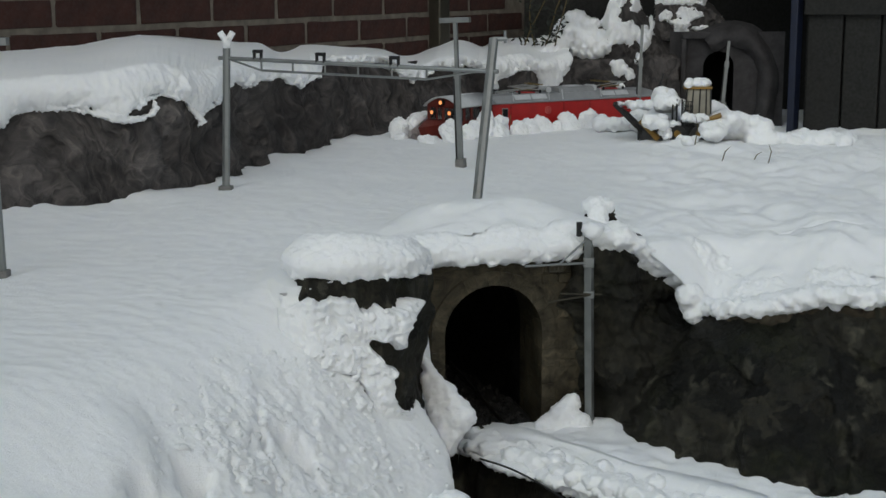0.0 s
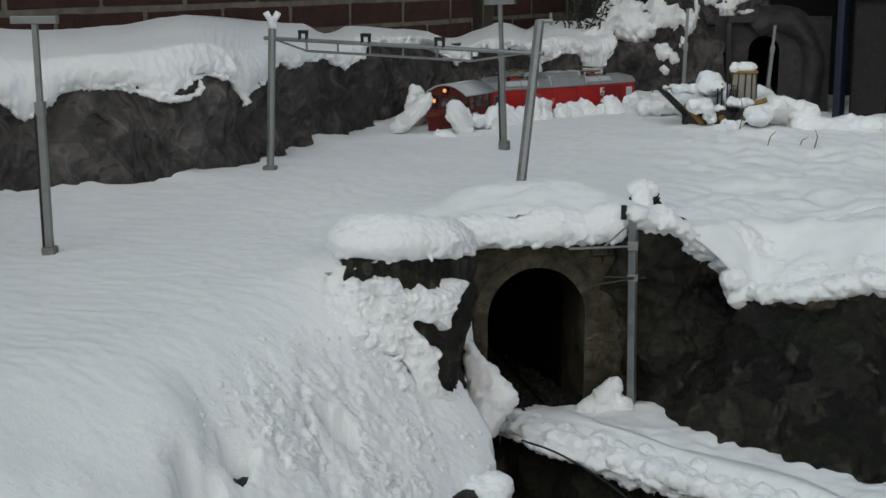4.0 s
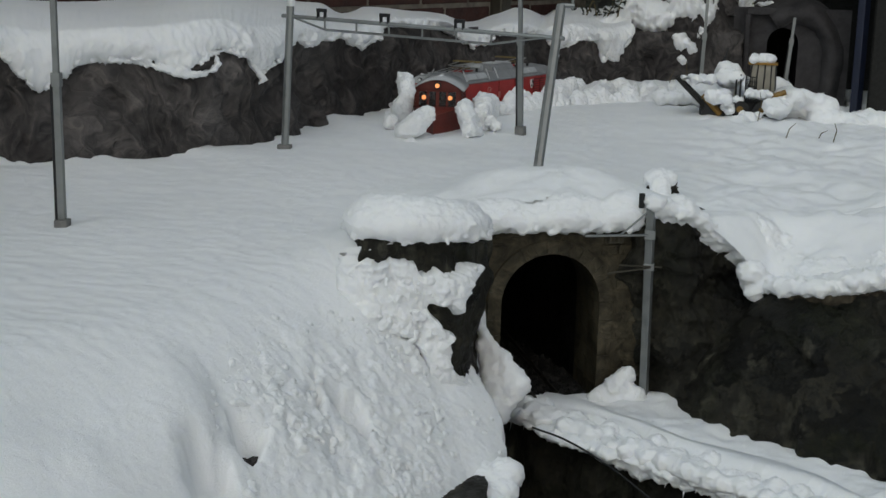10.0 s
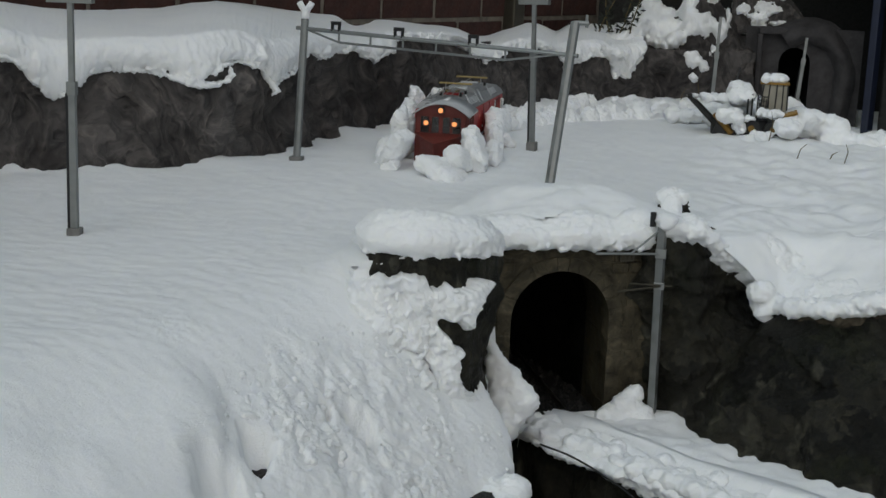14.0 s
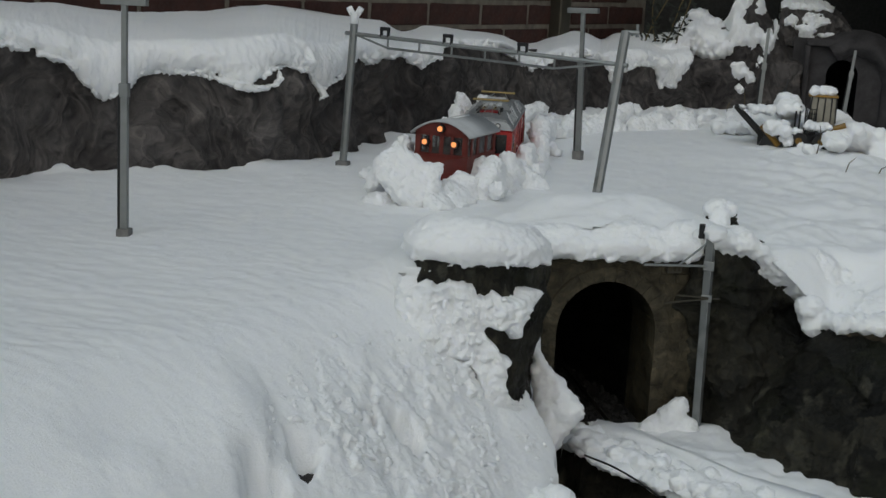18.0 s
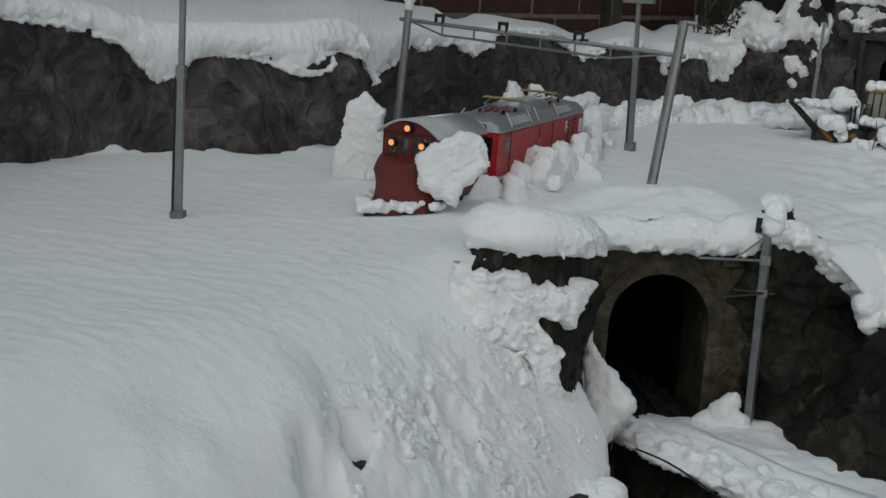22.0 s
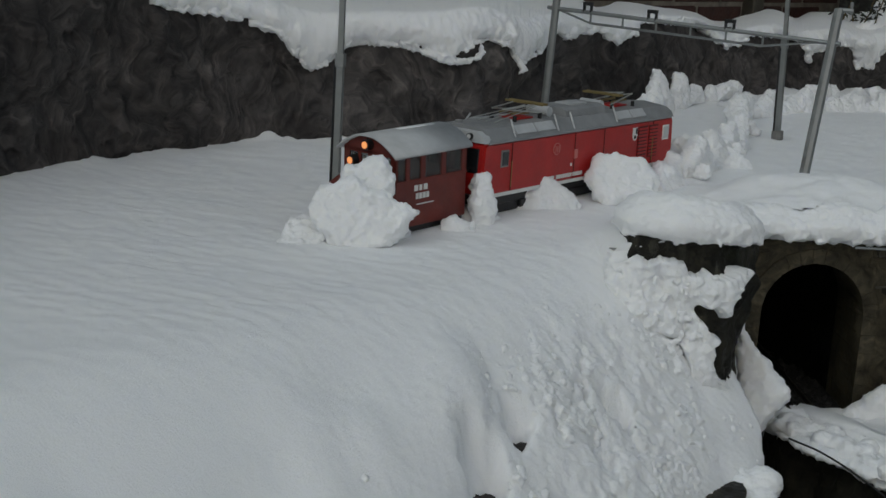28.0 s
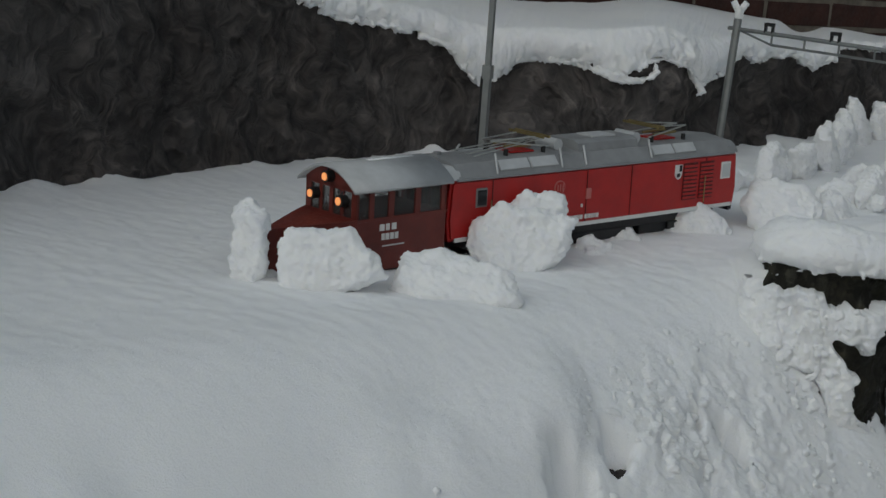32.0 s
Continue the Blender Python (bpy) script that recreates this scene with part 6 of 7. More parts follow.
        for xa in (0.212, 0.088, 0.040, -0.098):
            part("roof_rib", rod((xa, sy * (hw - 0.002), z1 + 0.004), (xa - 0.006, sy * (hw - 0.018), z1 + 0.030), 0.0017, 6), SILVER, e)
        # bogie frames and wheels
        for bx in (0.165, -0.165):
            bg = part("bogie", box(bx - 0.070, *o(sy * 0.036, sy * 0.046)[:1], 0.006, bx + 0.070, o(sy * 0.036, sy * 0.046)[1], 0.028, 0.003), BLACK, e)
            for wx in (-0.045, 0.045):
                part("wheel", rod((bx + wx, sy * 0.022, 0.018), (bx + wx, sy * 0.035, 0.018), 0.0175, 18), DARKMETAL, bg)
            part("axle_box", box(bx - 0.012, *o(sy * 0.045, sy * 0.052)[:1], 0.010, bx + 0.012, o(sy * 0.045, sy * 0.052)[1], 0.024, 0.002), BLACK, bg)
    part("underframe", box(-0.26, -0.050, 0.022, 0.26, 0.050, 0.041, 0.003), BLACK, e)
    part("tank", box(-0.060, -0.052, 0.008, 0.060, 0.052, 0.026, 0.003), BLACK, e)
    # raised roof hood
    hood = [(-0.040, z1 + 0.018), (0.040, z1 + 0.018), (0.036, z1 + 0.032), (0.026, z1 + 0.036), (-0.026, z1 + 0.036), (-0.036, z1 + 0.032)]
    part("roof_hood", prism(hood, -0.085, 0.040, "x"), ROOFGREY, e, "raised grey roof hood")
    part("roof_hatch", box(-0.055, -0.018, z1 + 0.035, -0.005, 0.018, z1 + 0.0385, 0.001), SILVER, e)
    part("beacon", rod((0.262, -0.022, z1 + 0.014), (0.262, -0.022, z1 + 0.026), 0.006, 10), ROOFGREY, e)
    # pantographs, folded flat, with brown contact strips
    for cx, d in ((0.135, 1), (-0.165, -1)):
        pg = part("pantograph", box(cx - 0.022, -0.020, z1 + 0.023, cx + 0.022, 0.020, z1 + 0.0255, 0.0005), RED, e, "folded pantograph on a red frame")
        zt = z1 + 0.030
        for sy in (-1, 1):
            part("arm", rod((cx - d * 0.045, sy * 0.026, zt), (cx + d * 0.055, sy * 0.010, zt + 0.012), 0.0014, 6), WIRE, pg)
            part("arm", rod((cx + d * 0.055, sy * 0.010, zt + 0.012), (cx - d * 0.030, sy * 0.024, zt + 0.016), 0.0012, 6), WIRE, pg)
            part("spring", rod((cx - d * 0.02, sy * 0.012, zt + 0.001), (cx + d * 0.03, sy * 0.012, zt + 0.003), 0.0022, 6), BRASS, pg)
            for ix in (-0.036, 0.036):
                part("insulator", rod((cx + ix, sy * 0.024, z1 + 0.018), (cx + ix, sy * 0.024, z1 + 0.031), 0.0035, 8), BLACK, pg)
        part("head", box(cx - d * 0.030 - 0.006, -0.040, zt + 0.015, cx - d * 0.030 - 0.002, 0.040, zt + 0.019, 0.001), BRASS, pg, "brown contact strip")
        part("head", box(cx - d * 0.030 + 0.006, -0.040, zt + 0.015, cx - d * 0.030 + 0.010, 0.040, zt + 0.019, 0.001), BRASS, pg, "brown contact strip")
        part("drum", rod((cx - d * 0.068, -0.022, z1 + 0.030), (cx - d * 0.068, 0.022, z1 + 0.030), 0.009, 14), SILVER, pg, "pale grey cylinder")
    # long wires lying over the front of the roof
    for k in range(4):
        part("roof_wire", rod((0.095, 0.012 - 0.008 * k, z1 + 0.040), (0.235, 0.030 - 0.018 * k, z1 + 0.026), 0.0010, 6), WIRE, e)
    return e


def build_plough():
    """Local frame as the locomotive's; origin at the middle of the cabin."""
    e = new("snow_plough")
    tagged(e, "oxide-red model snow plough wagon with a silver arched roof", "snow plough")
    hl, hw, z0, z1 = 0.080, 0.056, 0.018, 0.134
    body = part("cabin", None or box(-hl, -hw, z0, hl, hw, z1 - 0.043, 0.0015), BROWNRED, e, "dull oxide-red cabin")
    # window band: posts between open windows
    top, low = z1, z1 - 0.0435
    part("wall_top", box(-hl, -hw, top - 0.006, hl, hw, top, 0.001), BROWNRED, e)
    posts = [-hl, -hl + 0.048, -hl + 0.095, hl - 0.030, hl - 0.004]
    for sy in (-1, 1):
        for k, x in enumerate(posts):
            w = 0.010 if k < 3 else (0.008 if k == 3 else 0.004)
            part("post", box(x, min(sy * hw, sy * (hw - 0.004)), low, x + w, max(sy * hw, sy * (hw - 0.004)), top - 0.005, 0.0006), BROWNRED, e)
        for k in range(4):
            a, b = posts[k] + 0.006, posts[k + 1] + 0.004
            part("pane", box(a, min(sy * (hw - 0.002), sy * (hw - 0.003)), low, b, max(sy * (hw - 0.002), sy * (hw - 0.003)), top - 0.005), PANE, e)
        part("belt_rail", box(-hl, min(sy * hw, sy * (hw + 0.0015)), low - 0.003, hl, max(sy * hw, sy * (hw + 0.0015)), low + 0.001, 0.0005), BROWNRED, e)
        for k, (x, w, z) in enumerate(((0.040, 0.008, 0.073), (0.029, 0.006, 0.073), (0.019, 0.008, 0.073), (0.036, 0.005, 0.060), (0.029, 0.006, 0.060), (0.021, 0.006, 0.060), (0.013, 0.006, 0.060))):
            part("bar", box(x - w, min(sy * hw, sy * (hw + 0.0012)), z, x, max(sy * hw, sy * (hw + 0.0012)), z + 0.009), WHITE, e)
        part("small_bar", box(-0.004, min(sy * hw, sy * (hw + 0.0012)), 0.051, 0.034, max(sy * hw, sy * (hw + 0.0012)), 0.0525), WHITE, e)
        part("solebar", box(-hl, min(sy * 0.04, sy * 0.05), 0.008, hl, max(sy * 0.04, sy * 0.05), z0 + 0.002, 0.001), BLACK, e)
        for wx in (-0.045, 0.045):
            part("wheel", rod((wx, sy * 0.022, 0.016), (wx, sy * 0.034, 0.016), 0.016, 18), DARKMETAL, e)
    # front and rear end walls, arched at the top, with windows
    arc = lambda x, n=10, rise=0.022: [(-hw + 2 * hw * i / n, top + rise * (1 - (2 * i / n - 1) ** 2)) for i in range(n + 1)]
    for sx in (1, -1):
        x0, x1 = sorted((sx * hl, sx * (hl - 0.004)))
        part("end_top", prism([(-hw, top - 0.007)] + [(hw, top - 0.007)] + arc(0)[::-1], x0, x1, "x"), BROWNRED, e)
        for y, w in ((-hw, 0.012), (-0.026, 0.006), (-0.004, 0.008), (0.020, 0.006), (hw - 0.012, 0.012)):
            part("end_post", box(x0, y, low, x1, y + w, top - 0.006, 0.0005), BROWNRED, e)
        for y0, y1 in ((-0.044, -0.026), (-0.020, -0.004), (0.004, 0.020), (0.026, 0.044)):
            part("end_pane", box(x0 + 0.0015, y0, low, x1 - 0.0015, y1, top - 0.006), PANE, e)
    # roof: arched shell with an overhang
    n = 14
    up = [(-hw - 0.007 + (2 * hw + 0.014) * i / n, top - 0.002 + 0.027 * (1 - (2 * i / n - 1) ** 2)) for i in range(n + 1)]
    dn = [(a, z - 0.004) for a, z in up]
    part("roof", prism(up + dn[::-1], -hl - 0.006, hl + 0.010, "x"), SILVER, e, "silver-grey arched roof with a light dusting of snow", True)
    part("roof_snow", prism([(a * 0.35, z + 0.0012) for a, z in up[3:12]] + [(a * 0.35, z - 0.001) for a, z in up[3:12]][::-1], -hl + 0.02, hl - 0.06, "x"), SNOW, e, "thin snow dusting", True)
    # three lamps in rings
    for y, z in ((0.0, top + 0.008), (-0.031, top - 0.020), (0.031, top - 0.020)):
        l = part("lamp", rod((hl, y, z), (hl + 0.012, y, z), 0.0082, 14), BLACK, e, "lit amber head lamp in a black ring")
        part("lamp_glass", rod((hl + 0.0115, y, z), (hl + 0.0130, y, z), 0.0054, 14), LAMP, l)
        part("lamp_hook", rod((hl + 0.006, y, z + 0.007), (hl + 0.006, y, z + 0.013), 0.0012, 6), BLACK, l)
    # nose: a flat deck that runs out to a point, hollow-ground blades below it
    bm = bmesh.new()
    nx, nu, nv = hl + 0.112, 14, 10
    up0, up1 = 0.092, 0.080
    rows = {}
    for sy in (-1, 1):
        for i in range(nu + 1):
            u = i / nu
            for k in range(nv + 1):
                v = k / nv
                top_z = up0 + (up1 - up0) * u
                flare = 0.018 * (1 - v) ** 2 - 0.010 * math.sin(math.pi * v)
                tip_x = 0.020 * (1 - v) ** 2 - 0.014 * math.sin(math.pi * v) * 1.0
                x = hl - 0.001 + u * (nx - hl + tip_x)
                w = (hw + flare * min(1, 3 * u + 0.25)) * (1 - u**1.15)
                rows[sy, i, k] = bm.verts.new((x, sy * w, 0.002 + (top_z - 0.002) * v))
        for i in range(nu):
            for k in range(nv):
                bm.faces.new((rows[sy, i, k], rows[sy, i + 1, k], rows[sy, i + 1, k + 1], rows[sy, i, k + 1]))
    for i in range(nu):
        bm.faces.new((rows[-1, i, nv], rows[-1, i + 1, nv], rows[1, i + 1, nv], rows[1, i, nv]))
        bm.faces.new((rows[-1, i, 0], rows[-1, i + 1, 0], rows[1, i + 1, 0], rows[1, i, 0]))
    bmesh.ops.remove_doubles(bm, verts=bm.verts, dist=0.0004)
    bmesh.ops.recalc_face_normals(bm, faces=bm.faces)
    blade = part("plough_blade", bm, BROWNRED, e, "rusty red V-shaped plough blade")
    part("cutting_edge", rod((hl + 0.01, -hw - 0.009, 0.004), (nx + 0.018, 0, 0.004), 0.0022, 6), BLACK, blade)
    part("cutting_edge", rod((hl + 0.01, hw + 0.009, 0.004), (nx + 0.018, 0, 0.004), 0.0022, 6), BLACK, blade)
    return e


SCREEN = paint("dark_cab_glass", (0.015, 0.016, 0.018), 0.12, 0.2)
PALEGLASS = paint("frosted_cab_glass", (0.55, 0.58, 0.58), 0.2, 0.1)
PANE, pnt, pb = material("thin_pane", (0.10, 0.10, 0.10), 0.08)
pb.inputs["Alpha"].default_value = 0.35
SEAM = paint("dark_red_seam", (0.10, 0.008, 0.007), 0.6, 0.3)
PALERED = paint("faded_red_print", (0.55, 0.17, 0.15), 0.5, 0.2)
WIRE = metal_material("pale_wire", (0.55, 0.55, 0.52), 0.4)
loco = build_loco()
plough = build_plough()


# ---- timber loader half buried in the snow ----
def loader():
    """Toy log loader: dozer plank at the front, wheels, stakes, mesh headboard, glazed cab; most of it under snow."""
    e = new("log_loader")
    e.matrix_world = pose(-0.006, 3.50, 0.036)
    tagged(e, "toy yellow and black log loader half buried in snow", "log loader")
    part("chassis", box(0.13, -0.03, 0.005, 0.34, 0.04, 0.055, 0.005), BLACK, e)
    part("ramp", prism([(0.062, 0.108), (0.070, 0.112), (0.150, 0.040), (0.140, 0.032)], -0.04, 0.05, "y"), WOOD, e, "weathered wooden plank")
    part("blade", prism([(0.128, -0.005), (0.190, -0.010), (0.205, 0.045), (0.150, 0.060)], -0.055, 0.02, "y"), BLACK, e)
    part("lift_arm", rod((0.138, -0.058, 0.070), (0.185, -0.055, 0.020), 0.008, 8), YELLOW, e, "dirty yellow lift arm")
    part("lift_arm", rod((0.16, -0.05, 0.075), (0.205, -0.045, 0.055), 0.007, 8), YELLOW, e, "dirty yellow lift arm")
    for x in (0.235, 0.292):
        for y in (-0.05, 0.05):
            w = part("wheel", rod((x, y - 0.012, 0.034), (x, y + 0.012, 0.034), 0.024, 18), BLACK, e)
            part("hub", rod((x, y - 0.0135, 0.036), (x, y, 0.036), 0.009, 12), YELLOW, w, "dirty yellow wheel hub")
    for x in (0.222, 0.233, 0.247):
        part("stake", rod((x, -0.030, 0.04), (x, -0.031, 0.125), 0.0028, 6), BLACK, e)
    board = part("headboard", box(0.250, -0.034, 0.04, 0.253, -0.030, 0.120), BLACK, e)
    for k in range(4):
        part("bar", rod((0.256 + 0.006 * k, -0.032, 0.05), (0.257 + 0.006 * k, -0.032, 0.122 - 0.004 * k), 0.0012, 6), BLACK, board)
    for k in range(6):
        part("bar", rod((0.252, -0.032, 0.060 + k * 0.012), (0.276, -0.032, 0.058 + k * 0.012), 0.0012, 6), BLACK, board)
    cab = part("cab", box(0.258, -0.02, 0.08, 0.322, 0.03, 0.152, 0.004), CABGLASS, e, "cream glazed cab")
    for x, tilt in ((0.254, 0.006), (0.272, 0.004), (0.292, 0.002), (0.310, 0.0), (0.323, -0.001)):
        part("cab_bar", rod((x, -0.024, 0.085), (x + tilt, -0.022, 0.153), 0.0018, 6), BLACK, cab)
    part("cab_roof", box(0.250, -0.026, 0.151, 0.326, 0.034, 0.157, 0.002), YELLOW, cab)
    part("rear_arm", rod((0.30, -0.04, 0.065), (0.35, -0.045, 0.085), 0.007, 8), YELLOW, e, "dirty yellow arm")
    part("lever", rod((0.175, 0.03, 0.13), (0.19, 0.03, 0.165), 0.004, 6), BLACK, e)
    part("lever", rod((0.19, 0.02, 0.165), (0.196, 0.02, 0.19), 0.0022, 6), BLACK, e)
    return e


CABGLASS = paint("cream_plastic", (0.30, 0.275, 0.22), 0.5, 0.3)
loader()


def heap(x0, x1, y, z, r, n, seed, flat=1.0, spread=0.02):
    rg = random.Random(seed)
    return [(rg.uniform(x0, x1) - 0.006, y - 0.12 + rg.gauss(0, spread), z + 0.036 + rg.gauss(0, 0.25 * r) * flat, r * rg.uniform(0.65, 1.15)) for _ in range(n)]


snow_mass("snow_on_cab", heap(0.262, 0.312, 3.625, 0.166, 0.016, 14, 1, 0.5, 0.012), "rounded cap of snow on the toy loader's cab", 0.003, 2, 0.002, 70, 1)
load = heap(0.08, 0.165, 3.60, 0.108, 0.012, 22, 2, 0.8) + heap(0.18, 0.225, 3.63, 0.115, 0.026, 18, 3) + heap(0.155, 0.20, 3.56, 0.068, 0.018, 16, 4) + heap(0.20, 0.212, 3.55, 0.04, 0.014, 6, 5) + heap(0.255, 0.30, 3.575, 0.080, 0.012, 10, 6) + heap(0.27, 0.32, 3.58, 0.072, 0.010, 8, 16) + heap(0.30, 0.36, 3.57, 0.045, 0.016, 10, 17) + heap(0.215, 0.25, 3.565, 0.065, 0.008, 6, 18) + heap(0.33, 0.40, 3.60, 0.06, 0.024, 12, 19)
snow_mass("snow_on_loader", load, "lumps of snow lying on the toy loader", 0.0035, 2, 0.004, 60, 2)
bank = heap(0.33, 0.42, 3.66, 0.06, 0.024, 40, 7) + heap(0.36, 0.47, 3.68, 0.045, 0.028, 40, 8) + heap(0.31, 0.35, 3.52, 0.045, 0.024, 10, 9) + heap(0.24, 0.28, 3.50, 0.020, 0.016, 8, 10) + heap(0.42, 0.70, 3.68, 0.008, 0.028, 60, 11) + heap(0.13, 0.24, 3.74, 0.06, 0.026, 40, 12) + heap(0.02, 0.14, 3.80, 0.035, 0.022, 40, 13) + heap(0.25, 0.36, 3.78, 0.07, 0.026, 40, 15)
snow_mass("snow_bank", bank, "soft lumpy bank of snow round the toy loader", 0.005, 5, 0.005, 55, 3)
for k, (x_, y_) in enumerate([(0.27, 3.3), (0.325, 3.02), (0.43, 3.0), (0.40, 3.05), (0.07, 4.2), (0.02, 4.15)]):
    bm = bmesh.new()
    z_ = float(snow_height(np.array([x_]), np.array([y_]))[0])
    h_ = (0.075, 0.035, 0.045, 0.02, 0.09, 0.07)[k]
    p0, p1, p2 = Vector((x_, y_, z_ - 0.01)), Vector((x_ + 0.008, y_, z_ + h_ * 0.6)), Vector((x_ + 0.002 + 0.02 * (k % 2), y_, z_ + h_))
    add_rod(bm, p0, p1, 0.0014, 6, 0.0012)
    add_rod(bm, p1, p2, 0.0012, 6, 0.0004)
    tagged(part("grass_stalk", bm, GRASS), "thin dry grass stalk sticking out of the snow", "grass")

# ---- lower line: rails, ballast, cable ----
ballast = bmesh.new()
add_box(ballast, 0.045, -0.05, -0.33, 0.225, 0.9, -0.300, 0.004)
bmesh.ops.transform(ballast, matrix=PM, verts=ballast.verts)
tagged(part("ballast", ballast, GRAVEL), "dark wet ballast in the tunnel mouth", "ballast", kind="structure")
rg6 = random.Random(3)
sv, sf = [], []
for k in range(420):
    c_ = PM @ Vector((rg6.uniform(0.055, 0.215), rg6.uniform(-0.06, 0.5), -0.298))
    r_ = rg6.uniform(0.003, 0.0075)
    jag = np.array([[rg6.uniform(0.7, 1.2)] for _ in range(len(ICO_V))])
    sf += (ICO_F + len(sv)).tolist()
    sv += (ICO_V * jag * r_ + np.array(c_)).tolist()
tagged(mesh_object("ballast_stone", sv, sf, GRAVEL, False), "dark wet ballast stones between the rails", "ballast", kind="stuff")
for dx in (0.113, 0.158):
    b = box(dx - 0.0018, -0.13, -0.293, dx + 0.0018, 0.7, -0.284, 0.0005)
    bmesh.ops.transform(b, matrix=PM, verts=b.verts)
    tagged(part("rail", b, DARKMETAL), "dark metal rail leading into the tunnel", "rail")
cab_ = bpy.data.curves.new("cable", "CURVE")
cab_.dimensions, cab_.bevel_depth = "3D", 0.0016
sp = cab_.splines.new("BEZIER")
pts_ = [(-0.10, 1.80, -0.275), (-0.04, 1.745, -0.272), (0.02, 1.70, -0.285), (0.10, 1.60, -0.30)]
sp.bezier_points.add(len(pts_) - 1)
for q, p in zip(sp.bezier_points, pts_):
    q.co, q.handle_left_type, q.handle_right_type = p, "AUTO", "AUTO"
cab_.materials.append(BLACK)
tagged(new("cable", cab_), "thin black cable lying at the snow's edge", "cable")

# ---- snow on the track: blocks that the plough throws aside ----


def travelled(t):
    """Track metre of the locomotive's middle at a time."""
    a = np.array(TRAVEL)
    return float(np.interp(t, a[:, 0], a[:, 1]))


def on_track(s_mid, half):
    """Pose of a wagon whose two axles stand half before and behind track metre s_mid; its front points to smaller s."""
    (pa, _), (pb, _) = track_point(s_mid - half), track_point(s_mid + half)
    za, zb = float(rail_height(*pa)), float(rail_height(*pb))
    fwd = Vector((pa[0] - pb[0], pa[1] - pb[1], za - zb))
    m = fwd.to_track_quat("X", "Z").to_matrix().to_4x4()
    return Matrix.Translation(((pa[0] + pb[0]) / 2, (pa[1] + pb[1]) / 2, (za + zb) / 2)) @ m


BLOCKS = []
HEAVED = []


def slab_mesh(a, b, c, seed, rounded=0.0):
    """A torn slab of packed snow with half axes a, b, c: a ragged outline, dished faces, soft crumbling edges."""
    rg = random.Random(seed)
    bm = bmesh.new()
    n = rg.randint(9, 13)
    pts = []
    for i in range(n):
        an = 2 * math.pi * (i + rg.uniform(-0.30, 0.30)) / n
        k = max(abs(math.cos(an)), abs(math.sin(an)))
        r = rg.uniform(0.74, 1.06) / (k ** 0.6)
        if math.sin(an) > 0.2 and math.cos(an) * (1 if seed % 2 else -1) > 0.1:
            r *= 0.80
        pts.append((a * r * math.cos(an), b * r * math.sin(an)))
    rings = []
    for z, k in ((-1.0, 0.78), (-0.4, 0.97), (0.4, 1.0), (1.0, 0.80)):
        rings.append([bm.verts.new((x * k * rg.uniform(0.94, 1.03), y * k * rg.uniform(0.94, 1.03), c * z * rg.uniform(0.75, 1.1))) for x, y in pts])
    low, high = bm.verts.new((0, 0, -c * rg.uniform(0.9, 1.35))), bm.verts.new((0, 0, c * rg.uniform(0.8, 1.35)))
    for lo, hi in zip(rings, rings[1:]):
        for i in range(n):
            bm.faces.new((lo[i], lo[(i + 1) % n], hi[(i + 1) % n], hi[i]))
    for i in range(n):
        bm.faces.new((low, rings[0][(i + 1) % n], rings[0][i]))
        bm.faces.new((high, rings[-1][i], rings[-1][(i + 1) % n]))
    me = bpy.data.meshes.new("snow_block")
    bm.to_mesh(me)
    bm.free()
    return fused(me, 0.0026 if a > 0.03 else 0.0023, 2, 0.0052, 36, seed, 0.0024)


# slabs that the plough heaves up on the far stretch: track metre, side (-1 towards the lower line), half axes, rise, way out, tip, and how far it topples at last
SLABS = [(3.07, 1, 0.040, 0.060, 0.017, 0.080, 0.045, 78, 1.2), (2.98, -1, 0.050, 0.050, 0.018, 0.070, 0.050, 70, 1.3), (2.93, 1, 0.036, 0.066, 0.016, 0.105, 0.040, 80, 1.3), (2.86, -1, 0.066, 0.056, 0.020, 0.075, 0.056, 74, 1.15),
         (2.79, 1, 0.046, 0.050, 0.018, 0.060, 0.048, 70, 1.2), (2.75, -1, 0.046, 0.048, 0.018, 0.060, 0.052, 66, 1.3), (2.68, 1, 0.034, 0.064, 0.016, 0.100, 0.040, 82, 1.2), (2.64, -1, 0.044, 0.052, 0.018, 0.060, 0.050, 70, 1.3),
         (2.56, 1, 0.044, 0.058, 0.018, 0.085, 0.044, 78, 1.2), (2.50, -1, 0.050, 0.046, 0.018, 0.055, 0.052, 60, 1.3), (2.43, 1, 0.036, 0.060, 0.016, 0.090, 0.042, 80, 1.2), (2.39, -1, 0.046, 0.054, 0.018, 0.070, 0.050, 72, 1.2),
         (2.30, 1, 0.050, 0.052, 0.018, 0.070, 0.048, 74, 1.2), (2.26, -1, 0.054, 0.050, 0.018, 0.065, 0.054, 70, 1.2), (2.15, -1, 0.050, 0.052, 0.018, 0.070, 0.052, 74, 1.2), (2.13, 1, 0.036, 0.060, 0.016, 0.080, 0.044, 80, 1.2)]

